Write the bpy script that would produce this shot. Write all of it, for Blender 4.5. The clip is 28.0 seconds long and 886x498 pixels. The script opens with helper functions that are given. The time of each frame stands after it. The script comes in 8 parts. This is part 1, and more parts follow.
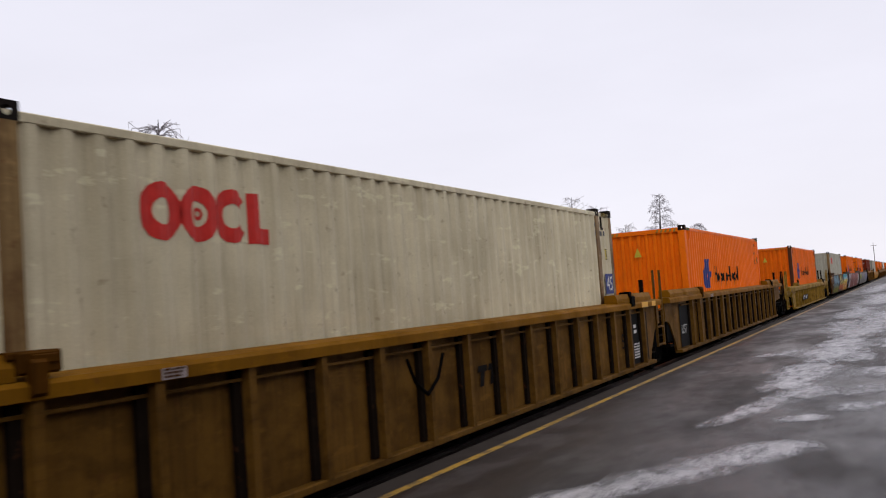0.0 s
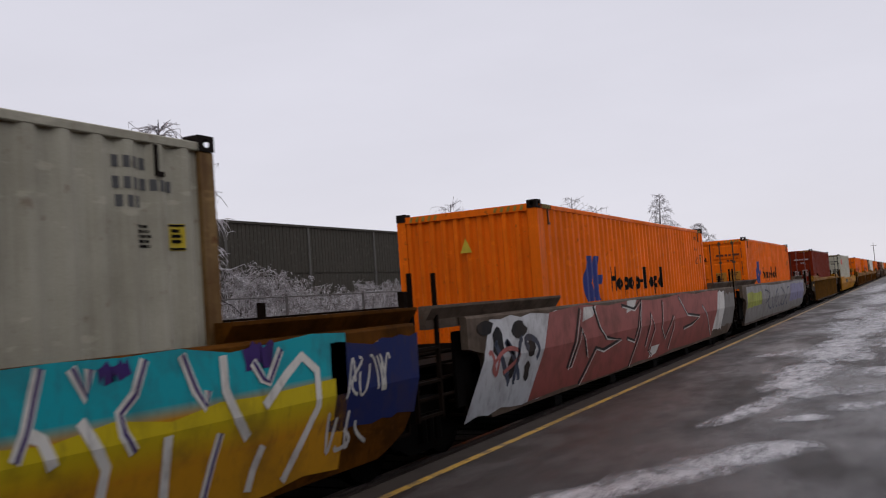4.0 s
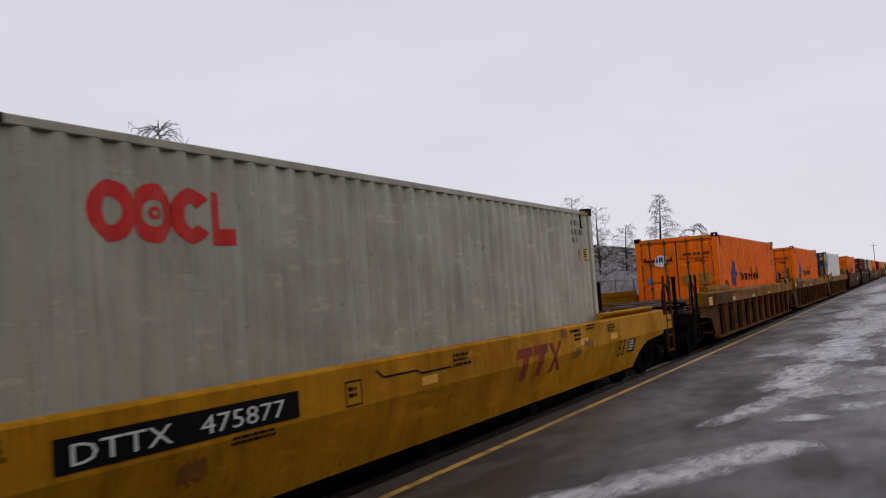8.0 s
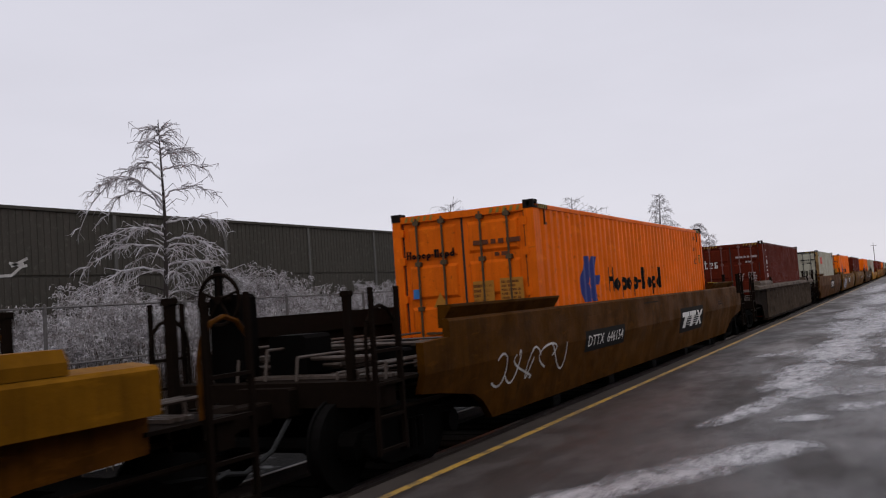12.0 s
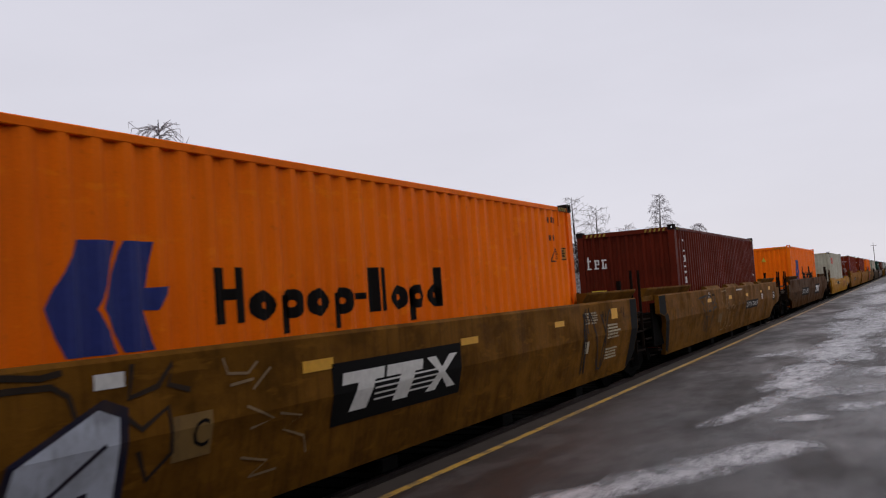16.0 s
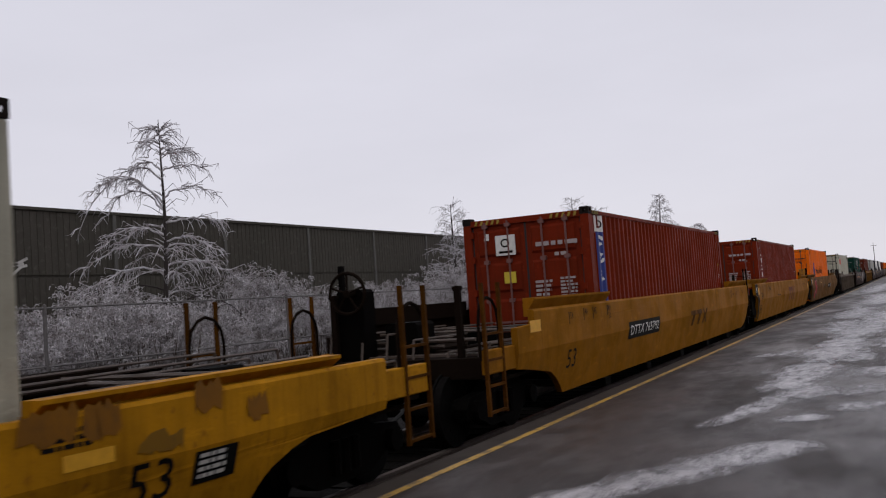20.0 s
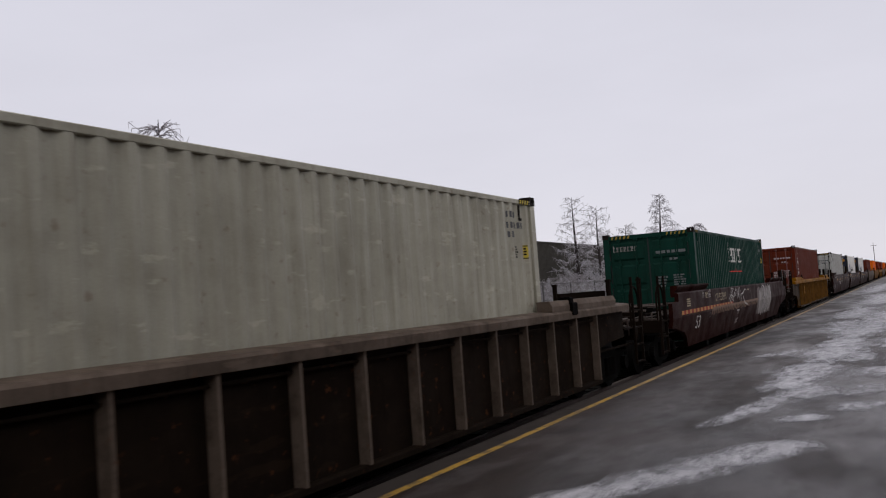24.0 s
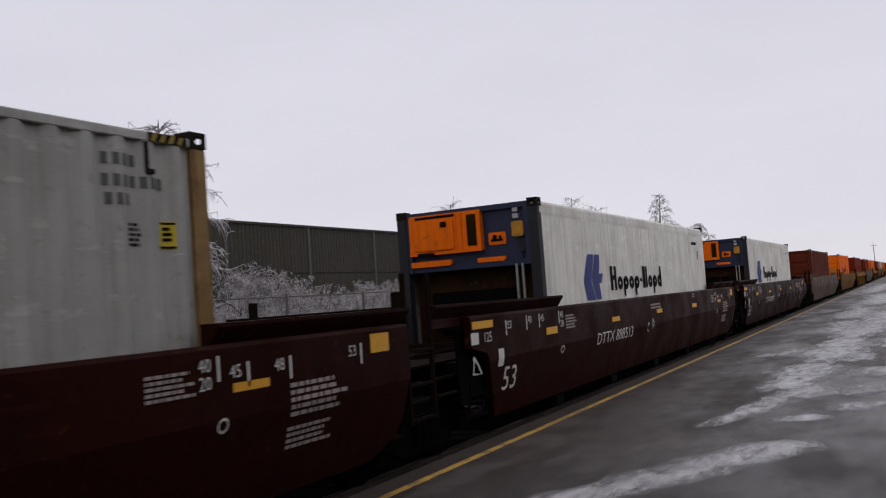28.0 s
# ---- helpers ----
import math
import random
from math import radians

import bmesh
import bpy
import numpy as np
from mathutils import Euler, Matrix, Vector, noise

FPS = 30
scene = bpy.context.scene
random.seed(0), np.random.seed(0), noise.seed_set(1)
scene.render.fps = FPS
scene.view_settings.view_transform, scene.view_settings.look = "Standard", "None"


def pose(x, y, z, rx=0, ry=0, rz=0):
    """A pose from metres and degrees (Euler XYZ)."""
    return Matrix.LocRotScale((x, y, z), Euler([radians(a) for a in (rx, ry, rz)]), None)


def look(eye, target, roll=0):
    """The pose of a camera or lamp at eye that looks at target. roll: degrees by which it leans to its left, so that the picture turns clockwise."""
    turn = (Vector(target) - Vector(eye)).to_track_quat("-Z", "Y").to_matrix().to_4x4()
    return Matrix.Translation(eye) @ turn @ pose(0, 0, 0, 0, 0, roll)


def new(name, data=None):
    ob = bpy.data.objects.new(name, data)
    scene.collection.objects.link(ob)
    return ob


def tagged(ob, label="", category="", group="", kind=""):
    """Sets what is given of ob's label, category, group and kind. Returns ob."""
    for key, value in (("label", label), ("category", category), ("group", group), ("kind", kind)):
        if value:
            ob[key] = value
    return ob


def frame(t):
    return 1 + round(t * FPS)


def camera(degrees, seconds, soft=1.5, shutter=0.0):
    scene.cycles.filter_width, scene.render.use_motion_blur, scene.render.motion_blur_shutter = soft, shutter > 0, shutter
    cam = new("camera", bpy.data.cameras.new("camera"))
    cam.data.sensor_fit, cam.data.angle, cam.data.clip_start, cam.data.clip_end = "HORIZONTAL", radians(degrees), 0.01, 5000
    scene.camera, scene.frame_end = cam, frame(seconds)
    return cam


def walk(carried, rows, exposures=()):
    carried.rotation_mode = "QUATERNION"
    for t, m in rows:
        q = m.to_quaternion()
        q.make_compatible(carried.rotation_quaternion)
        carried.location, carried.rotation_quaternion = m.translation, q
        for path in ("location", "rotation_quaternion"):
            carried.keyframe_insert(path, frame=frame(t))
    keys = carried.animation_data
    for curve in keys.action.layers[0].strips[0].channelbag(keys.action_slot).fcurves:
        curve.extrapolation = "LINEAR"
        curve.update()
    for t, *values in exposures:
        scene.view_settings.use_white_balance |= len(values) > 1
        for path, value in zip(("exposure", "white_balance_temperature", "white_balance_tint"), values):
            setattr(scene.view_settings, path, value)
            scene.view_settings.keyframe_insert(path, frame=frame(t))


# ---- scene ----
# Camera: stands still on the platform. x across the track, y along it, z up from the rail head.
EYE = (6.103, 0.0, 1.873)
VIEW = pose(*EYE, 93.20, 0, 26.889) @ pose(0, 0, 0, 0, 0, -4.115)
cam = camera(51.87, 28.0, soft=1.15, shutter=0.06)
walk(cam, [(0.0, VIEW), (28.0, VIEW)], exposures=[(0.0, 0.30), (0.6, 0.2), (1.1, 0.1), (2.4, 0.03), (8.0, 0.0), (28.0, 0.0)])

# ---- light: an even winter overcast ----
world = bpy.data.worlds.new("overcast_sky")
scene.world = world
world.use_nodes = True
wn, wl = world.node_tree.nodes, world.node_tree.links
wn.clear()


def wnode(kind, **values):
    n = wn.new(kind)
    for k, v in values.items():
        n.inputs[k].default_value = v
    return n


sky = wn.new("ShaderNodeTexSky")
sky.sky_type, sky.sun_disc = "NISHITA", False
sky.sun_elevation, sky.sun_rotation = radians(35), radians(150)
coords = wn.new("ShaderNodeTexCoord")
split = wn.new("ShaderNodeSeparateXYZ")
wl.new(coords.outputs["Generated"], split.inputs[0])
height = wn.new("ShaderNodeValToRGB")
wl.new(split.outputs["Z"], height.inputs[0])
height.color_ramp.elements[0].position, height.color_ramp.elements[0].color = 0.0, (0.72, 0.70, 0.76, 1)
height.color_ramp.elements[1].position, height.color_ramp.elements[1].color = 1.0, (0.86, 0.85, 0.92, 1)
for at, c in ((0.06, (0.70, 0.68, 0.75, 1)), (0.36, (0.66, 0.65, 0.725, 1))):
    e = height.color_ramp.elements.new(at)
    e.color = c
cloud = wnode("ShaderNodeTexNoise", Scale=2.6, Detail=5.0, Roughness=0.55)
flat = wn.new("ShaderNodeMapping")
flat.inputs["Scale"].default_value = (1, 1, 3.5)
wl.new(coords.outputs["Generated"], flat.inputs[0])
wl.new(flat.outputs[0], cloud.inputs["Vector"])
tone = wn.new("ShaderNodeMapRange")
tone.inputs["From Min"].default_value, tone.inputs["From Max"].default_value = 0.3, 0.7
tone.inputs["To Min"].default_value, tone.inputs["To Max"].default_value = 0.965, 1.03
wl.new(cloud.outputs["Fac"], tone.inputs[0])
veil = wn.new("ShaderNodeVectorMath")
veil.operation = "SCALE"
wl.new(height.outputs[0], veil.inputs[0])
wl.new(tone.outputs[0], veil.inputs["Scale"])
thin = wn.new("ShaderNodeVectorMath")
thin.operation = "SCALE"
thin.inputs["Scale"].default_value = 0.006
wl.new(sky.outputs[0], thin.inputs[0])
both = wn.new("ShaderNodeVectorMath")
both.operation = "ADD"
wl.new(veil.outputs[0], both.inputs[0])
wl.new(thin.outputs[0], both.inputs[1])
back = wnode("ShaderNodeBackground", Strength=1.0)
wl.new(both.outputs[0], back.inputs["Color"])
wout = wn.new("ShaderNodeOutputWorld")
wl.new(back.outputs[0], wout.inputs[0])

sun_data = bpy.data.lights.new("veiled_sun", "SUN")
sun_data.energy, sun_data.angle, sun_data.color = 0.3, radians(60), (1.0, 0.97, 0.93)
sun = new("veiled_sun", sun_data)
sun.matrix_basis = look((10, -10, 25), (0, 8, 0))


# ---- materials ----
def nodes_of(name):
    m = bpy.data.materials.new(name)
    m.use_nodes = True
    nt = m.node_tree
    return m, nt, nt.nodes["Principled BSDF"]


def node(nt, kind, **values):
    n = nt.nodes.new(kind)
    for k, v in values.items():
        n.inputs[k].default_value = v
    return n


def mixed(nt, a, b, fac, blend="MIX"):
    """Colour mix; a, b: sockets or colours; fac: socket or number."""
    n = nt.nodes.new("ShaderNodeMix")
    n.data_type, n.blend_type = "RGBA", blend
    for sock, v in ((n.inputs[6], a), (n.inputs[7], b), (n.inputs[0], fac)):
        if isinstance(v, (int, float)):
            sock.default_value = v
        elif isinstance(v, tuple):
            sock.default_value = (*v, 1)
        else:
            nt.links.new(v, sock)
    return n.outputs[2]


def noisy(nt, vec, scale, detail=4.0, lo=0.4, hi=0.65, stretch=(1, 1, 1)):
    """A soft-edged noise mask."""
    mp = nt.nodes.new("ShaderNodeMapping")
    mp.inputs["Scale"].default_value = stretch
    nt.links.new(vec, mp.inputs[0])
    n = node(nt, "ShaderNodeTexNoise", Scale=scale, Detail=detail, Roughness=0.6)
    nt.links.new(mp.outputs[0], n.inputs["Vector"])
    r = nt.nodes.new("ShaderNodeMapRange")
    r.inputs["From Min"].default_value, r.inputs["From Max"].default_value = lo, hi
    nt.links.new(n.outputs["Fac"], r.inputs[0])
    return r.outputs[0]


def times(nt, a, b):
    n = nt.nodes.new("ShaderNodeMath")
    n.operation = "MULTIPLY"
    for sock, v in ((n.inputs[0], a), (n.inputs[1], b)):
        if isinstance(v, (int, float)):
            sock.default_value = v
        else:
            nt.links.new(v, sock)
    return n.outputs[0]


def bumped(nt, bsdf, fac, strength, distance):
    b = node(nt, "ShaderNodeBump", Strength=strength, Distance=distance)
    nt.links.new(fac, b.inputs["Height"])
    nt.links.new(b.outputs[0], bsdf.inputs["Normal"])


def painted(name, rgb, grime=(0.05, 0.035, 0.022), dirt=0.5, rust=0.25, rough=0.5, streak=0.35, gloss=0.12, blotch=None):
    """Weathered paint on steel: rain streaks, road grime, rust spots, blotches of older paint."""
    m, nt, bsdf = nodes_of(name)
    tc = nt.nodes.new("ShaderNodeTexCoord")
    info = nt.nodes.new("ShaderNodeObjectInfo")
    shift = nt.nodes.new("ShaderNodeVectorMath")
    shift.operation = "ADD"
    nt.links.new(tc.outputs["Object"], shift.inputs[0])
    nt.links.new(info.outputs["Random"], shift.inputs[1])
    v = shift.outputs[0]
    faded = tuple(min(1, c * 1.22) for c in rgb)
    col = mixed(nt, rgb, faded, noisy(nt, v, 0.7, 3, 0.35, 0.7))
    run = noisy(nt, v, 5.0, 5, 0.46, 0.8, (1, 1, 0.07))
    col = mixed(nt, col, grime, times(nt, run, streak))
    cloudy = noisy(nt, v, 1.3, 6, 0.42, 0.78)
    col = mixed(nt, col, grime, times(nt, cloudy, dirt))
    worn = dirt if dirt > 0.5 else dirt * 0.3
    mottle = noisy(nt, v, 3.6, 9, 0.47, 0.62, (1, 0.6, 1))
    col = mixed(nt, col, grime, times(nt, mottle, worn * 0.62))
    pale = noisy(nt, v, 6.5, 9, 0.58, 0.68, (1, 0.5, 1))
    col = mixed(nt, col, tuple(c * 1.45 for c in rgb), times(nt, pale, worn * 0.5))
    thin = noisy(nt, v, 17.0, 4, 0.52, 0.72, (1, 1, 0.05))
    col = mixed(nt, col, grime, times(nt, thin, streak * 0.8))
    scuff = noisy(nt, v, 8.0, 6, 0.6, 0.66, (1, 0.22, 1))
    col = mixed(nt, col, tuple(min(1, c * 1.6 + d) for c, d in zip(rgb, (0.008, 0.004, 0.001))), times(nt, scuff, 0.35))
    spots = noisy(nt, v, 9.0, 8, 0.62, 0.70)
    col = mixed(nt, col, (0.13, 0.045, 0.015), times(nt, spots, rust))
    if blotch:
        old = noisy(nt, v, 1.5, 7, 0.52, 0.60, (1, 0.8, 0.75))
        col = mixed(nt, col, blotch, times(nt, old, 0.75))
        col = mixed(nt, col, tuple(c * 0.35 for c in blotch), times(nt, noisy(nt, v, 5.0, 6, 0.52, 0.62), 0.5))
    fine = noisy(nt, v, 70.0, 3, 0.2, 0.8)
    col = mixed(nt, col, (0.012, 0.009, 0.006), times(nt, fine, 0.18))
    nt.links.new(col, bsdf.inputs["Base Color"])
    rg = nt.nodes.new("ShaderNodeMapRange")
    rg.inputs["To Min"].default_value, rg.inputs["To Max"].default_value = rough - 0.1, rough + 0.25
    nt.links.new(cloudy, rg.inputs[0])
    nt.links.new(rg.outputs[0], bsdf.inputs["Roughness"])
    bsdf.inputs["Specular IOR Level"].default_value = gloss * 0.6
    bumped(nt, bsdf, noisy(nt, v, 22.0, 4, 0.2, 0.8), 0.12, 0.02)
    return m


def plain(name, rgb, rough=0.6, metal=0.0, vary=0.15, scale=14.0, gloss=0.3):
    m, nt, bsdf = nodes_of(name)
    tc = nt.nodes.new("ShaderNodeTexCoord")
    dark = tuple(c * 0.55 for c in rgb)
    f = noisy(nt, tc.outputs["Object"], scale, 5, 0.35, 0.75)
    nt.links.new(mixed(nt, rgb, dark, times(nt, f, vary * 3)), bsdf.inputs["Base Color"])
    bsdf.inputs["Roughness"].default_value, bsdf.inputs["Metallic"].default_value = rough, metal
    bsdf.inputs["Specular IOR Level"].default_value = gloss
    bumped(nt, bsdf, f, 0.1, 0.01)
    return m


ORANGE = painted("orange_container_paint", (0.79, 0.142, 0.005), (0.2, 0.042, 0.008), dirt=0.22, rust=0.55, streak=0.3, gloss=0.06)
BRIGHT_ORANGE = painted("bright_orange_container_paint", (0.90, 0.158, 0.004), (0.25, 0.052, 0.008), dirt=0.12, rust=0.2, streak=0.15, gloss=0.06)
CREAM = painted("cream_grey_container_paint", (0.68, 0.60, 0.405), (0.22, 0.16, 0.08), dirt=0.3, rust=0.35, streak=0.3)
GREY = painted("pale_grey_green_container_paint", (0.43, 0.41, 0.325), (0.13, 0.10, 0.065), dirt=0.35, rust=0.35, streak=0.3)
GREYBLUE = painted("pale_grey_container_paint", (0.40, 0.395, 0.365), (0.12, 0.10, 0.08), dirt=0.3, rust=0.3, streak=0.3)
DARKMAROON = painted("dark_maroon_container_paint", (0.097, 0.0130, 0.0060), (0.023, 0.009, 0.005), dirt=0.3, rust=0.2, streak=0.25, gloss=0.04)
MAROON = painted("maroon_container_paint", (0.148, 0.0158, 0.0050), (0.038, 0.0125, 0.005), dirt=0.3, rust=0.2, streak=0.25, gloss=0.04)
REDBROWN = painted("red_brown_container_paint", (0.096, 0.0150, 0.0065), dirt=0.3, rust=0.2, streak=0.25, gloss=0.04)
GREEN = painted("dark_green_container_paint", (0.006, 0.036, 0.025), (0.006, 0.008, 0.006), dirt=0.3, rust=0.1, streak=0.3, gloss=0.05)
WHITE = painted("white_reefer_paint", (0.74, 0.72, 0.66), (0.22, 0.18, 0.13), dirt=0.25, rust=0.2, streak=0.35)
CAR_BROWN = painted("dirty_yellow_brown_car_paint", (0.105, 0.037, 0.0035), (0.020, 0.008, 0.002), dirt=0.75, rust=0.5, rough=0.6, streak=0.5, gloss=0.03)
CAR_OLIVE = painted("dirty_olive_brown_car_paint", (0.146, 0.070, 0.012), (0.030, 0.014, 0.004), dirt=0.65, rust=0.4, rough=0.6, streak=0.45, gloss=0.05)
CAR_HAZEL = painted("scuffed_hazel_car_paint", (0.168, 0.071, 0.0085), (0.032, 0.0135, 0.003), dirt=0.65, rust=0.5, rough=0.6, streak=0.5, gloss=0.03)
CAR_UMBER = painted("dark_umber_car_paint", (0.076, 0.0275, 0.0018), (0.017, 0.007, 0.0015), dirt=0.6, rust=0.4, rough=0.6, streak=0.45, gloss=0.03)
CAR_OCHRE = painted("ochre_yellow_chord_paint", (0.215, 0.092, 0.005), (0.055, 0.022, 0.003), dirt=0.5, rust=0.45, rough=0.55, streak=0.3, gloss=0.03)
CAR_YELLOW = painted("yellow_car_paint", (0.46, 0.205, 0.008), (0.10, 0.042, 0.004), dirt=0.5, rust=0.6, rough=0.5, streak=0.45, gloss=0.03)
CAR_MUSTARD = painted("rusty_mustard_car_paint", (0.33, 0.195, 0.030), (0.05, 0.027, 0.006), dirt=0.7, rust=0.9, rough=0.6, streak=0.7, gloss=0.05)
CAR_TAN = painted("dusty_tan_car_paint", (0.162, 0.075, 0.017), (0.046, 0.022, 0.006), dirt=0.6, rust=0.35, rough=0.65, streak=0.4, gloss=0.03)
CAR_MAROON = painted("maroon_car_paint", (0.0195, 0.0032, 0.0020), (0.009, 0.0045, 0.003), dirt=0.35, rust=0.3, rough=0.55, streak=0.35, gloss=0.05)
CAR_GREY = painted("dusty_grey_car_paint", (0.125, 0.094, 0.072), (0.028, 0.019, 0.013), dirt=0.6, rust=0.3, rough=0.65, streak=0.4, gloss=0.05)
CAR_GOLD = painted("dull_golden_car_paint", (0.262, 0.104, 0.006), (0.078, 0.036, 0.003), dirt=0.45, rust=0.25, rough=0.6, streak=0.35, gloss=0.03)
# black of the darkest cars; also the painted shade beside wide ribs
CAR_BLACK_AND_SHADE = painted("rusty_black_steel_and_rib_shade", (0.014, 0.009, 0.006), (0.006, 0.004, 0.003), dirt=0.6, rust=0.5, rough=0.8, streak=0.4, gloss=0.03)
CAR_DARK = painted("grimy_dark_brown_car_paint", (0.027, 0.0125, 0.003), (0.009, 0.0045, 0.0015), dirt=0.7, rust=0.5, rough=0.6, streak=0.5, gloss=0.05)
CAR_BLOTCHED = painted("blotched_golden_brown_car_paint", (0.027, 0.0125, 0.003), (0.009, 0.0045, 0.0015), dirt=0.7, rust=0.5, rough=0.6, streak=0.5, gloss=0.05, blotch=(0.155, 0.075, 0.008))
# gear, deck and wheel colours near black, taking in shade under the cars
GRIME_AND_SHADE = plain("black_gear_grime_and_shade", (0.0025, 0.002, 0.0016), 0.9, gloss=0.04)
IRON_AND_SHADE = plain("rusty_iron_and_shaded_paint", (0.009, 0.0052, 0.0032), 0.9, 0.0, 0.2, gloss=0.04)
RUSTY_POST = plain("red_brown_rusty_post", (0.020, 0.0095, 0.006), 0.85, 0.0, 0.25, gloss=0.05)
# paler than the other steel: light glinting along pipes is put into the colour
GLINT_BROWN = plain("glint_pale_brown_pipe", (0.085, 0.060, 0.046), 0.5, 0.0, 0.3, gloss=0.4)
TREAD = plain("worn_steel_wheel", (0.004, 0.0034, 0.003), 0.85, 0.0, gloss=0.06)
BLACK = plain("black_paint", (0.006, 0.0055, 0.005), 0.7, gloss=0.06)
INK = plain("black_lettering_paint", (0.009, 0.0075, 0.0065), 0.75, gloss=0.06)
WORN_INK = plain("worn_lettering_paint", (0.10, 0.10, 0.10), 0.7)
BROWN_INK = plain("brown_stencil_paint", (0.11, 0.028, 0.006), 0.7)
ROSE_INK = plain("dusty_white_lettering", (0.36, 0.30, 0.285), 0.7)
CHALK = plain("white_lettering_paint", (0.66, 0.64, 0.6), 0.6)
REDINK = plain("red_lettering_paint", (0.62, 0.03, 0.02), 0.6)
BLUEINK = plain("blue_logo_paint", (0.018, 0.03, 0.17), 0.6)
SKYBLUE = plain("bright_blue_logo_paint", (0.03, 0.16, 0.42), 0.6)
REFLECT = plain("yellow_reflective_tape", (0.72, 0.36, 0.02), 0.5)
AMBER = plain("amber_label", (0.42, 0.17, 0.012), 0.5)
LABEL = plain("yellow_label", (0.56, 0.42, 0.03), 0.5)
HAZARD = plain("worn_hazard_yellow", (0.30, 0.205, 0.025), 0.6, 0, 0.25)
DIMGREY = plain("dim_grey_lettering", (0.14, 0.15, 0.145), 0.7)
SEAL = plain("black_rubber_seal", (0.02, 0.02, 0.02), 0.7)
GRIMY_BLUE = plain("grimy_blue_black_post_paint", (0.012, 0.0125, 0.016), 0.65, 0, 0.25, 3.0)
NAVY = plain("dark_navy_machine_paint", (0.012, 0.016, 0.045), 0.5)

STAINED_POST = painted("stained_white_post_paint", (0.40, 0.34, 0.24), (0.035, 0.026, 0.018), dirt=0.85, rust=0.5, streak=0.7)
STAINED_WALL = painted("grimy_beige_bulkhead_paint", (0.10, 0.075, 0.05), (0.018, 0.012, 0.008), dirt=0.75, rust=0.4, streak=0.5, gloss=0.05)
GRIMY_WALL = painted("grime_black_bulkhead_paint", (0.027, 0.0125, 0.003), (0.009, 0.0045, 0.0015), dirt=0.7, rust=0.5, rough=0.6, streak=0.5, gloss=0.05)
RUSTDARK = painted("black_rust_post", (0.085, 0.026, 0.009), (0.02, 0.008, 0.004), dirt=0.5, rust=0.8, streak=0.5)

# ---- mesh helpers ----
SHARED = {}


def shared(key, material, build):
    """A mesh made once and used by all that look alike."""
    if key not in SHARED:
        bm = bmesh.new()
        build(bm)
        me = bpy.data.meshes.new(str(key[0]) if isinstance(key, tuple) else key)
        bm.to_mesh(me)
        bm.free()
        me.materials.append(material)
        SHARED[key] = me
    return SHARED[key]


def put(name, me, parent, m=None, label=""):
    ob = new(name, me)
    ob.parent = parent
    if m is not None:
        ob.matrix_basis = m
    if label:
        ob["label"] = label
    return ob


def quad(bm, *pts):
    return bm.faces.new([bm.verts.new(p) for p in pts])


def box(bm, x0, x1, y0, y1, z0, z1, b=0.0):
    """A box, its long edges chamfered by b."""
    r = [(x0 + b, z0), (x1 - b, z0), (x1, z0 + b), (x1, z1 - b), (x1 - b, z1), (x0 + b, z1), (x0, z1 - b), (x0, z0 + b)] if b else \
        [(x0, z0), (x1, z0), (x1, z1), (x0, z1)]
    prism(bm, r, y0, y1)


def prism(bm, ring, y0, y1):
    """A ring of (x, z) drawn out along y."""
    a = [bm.verts.new((x, y0, z)) for x, z in ring]
    c = [bm.verts.new((x, y1, z)) for x, z in ring]
    n = len(ring)
    for i in range(n):
        bm.faces.new((a[i], a[(i + 1) % n], c[(i + 1) % n], c[i]))
    bm.faces.new(a[::-1])
    bm.faces.new(c)


def tube(bm, p, q, r, n=6, r2=None):
    p, q = Vector(p), Vector(q)
    d = (q - p).normalized()
    s = d.cross(Vector((0, 0, 1)) if abs(d.z) < 0.9 else Vector((1, 0, 0))).normalized()
    t = d.cross(s)
    r2 = r if r2 is None else r2
    a, c = [], []
    for i in range(n):
        w = 2 * math.pi * i / n
        o = s * math.cos(w) + t * math.sin(w)
        a.append(bm.verts.new(p + o * r))
        c.append(bm.verts.new(q + o * r2))
    for i in range(n):
        bm.faces.new((a[i], a[(i + 1) % n], c[(i + 1) % n], c[i]))
    bm.faces.new(a[::-1])
    bm.faces.new(c)


def lattice(bm, x0, x1, us, vs, filled):
    """An openwork panel in the plane across x: cells of the grid us by vs that are filled, in one piece."""
    verts = {}

    def at(i, j, x):
        if (i, j, x) not in verts:
            verts[i, j, x] = bm.verts.new((x, us[i], vs[j]))
        return verts[i, j, x]
    cells = {(i, j) for i in range(len(us) - 1) for j in range(len(vs) - 1) if filled(i, j)}
    for i, j in cells:
        for x in (x0, x1):
            bm.faces.new([at(p, q, x) for p, q in ((i, j), (i + 1, j), (i + 1, j + 1), (i, j + 1))])
        for d, e, p, q in (((-1, 0), 0, (i, j), (i, j + 1)), ((1, 0), 0, (i + 1, j), (i + 1, j + 1)), ((0, -1), 0, (i, j), (i + 1, j)), ((0, 1), 0, (i, j + 1), (i + 1, j + 1))):
            if (i + d[0], j + d[1]) not in cells:
                bm.faces.new((at(*p, x0), at(*q, x0), at(*q, x1), at(*p, x1)))


def ladder_shape(bm, x, y0, y1, z0, z1, rungs, r=0.022):
    y0, y1 = sorted((y0, y1))
    vs = [z0]
    for z in rungs:
        vs += [z - 0.015, z + 0.015]
    vs.append(z1)
    lattice(bm, x - r, x + r, [y0 - r, y0 + r, y1 - r, y1 + r], vs, lambda i, j: i != 1 or j % 2 == 1)


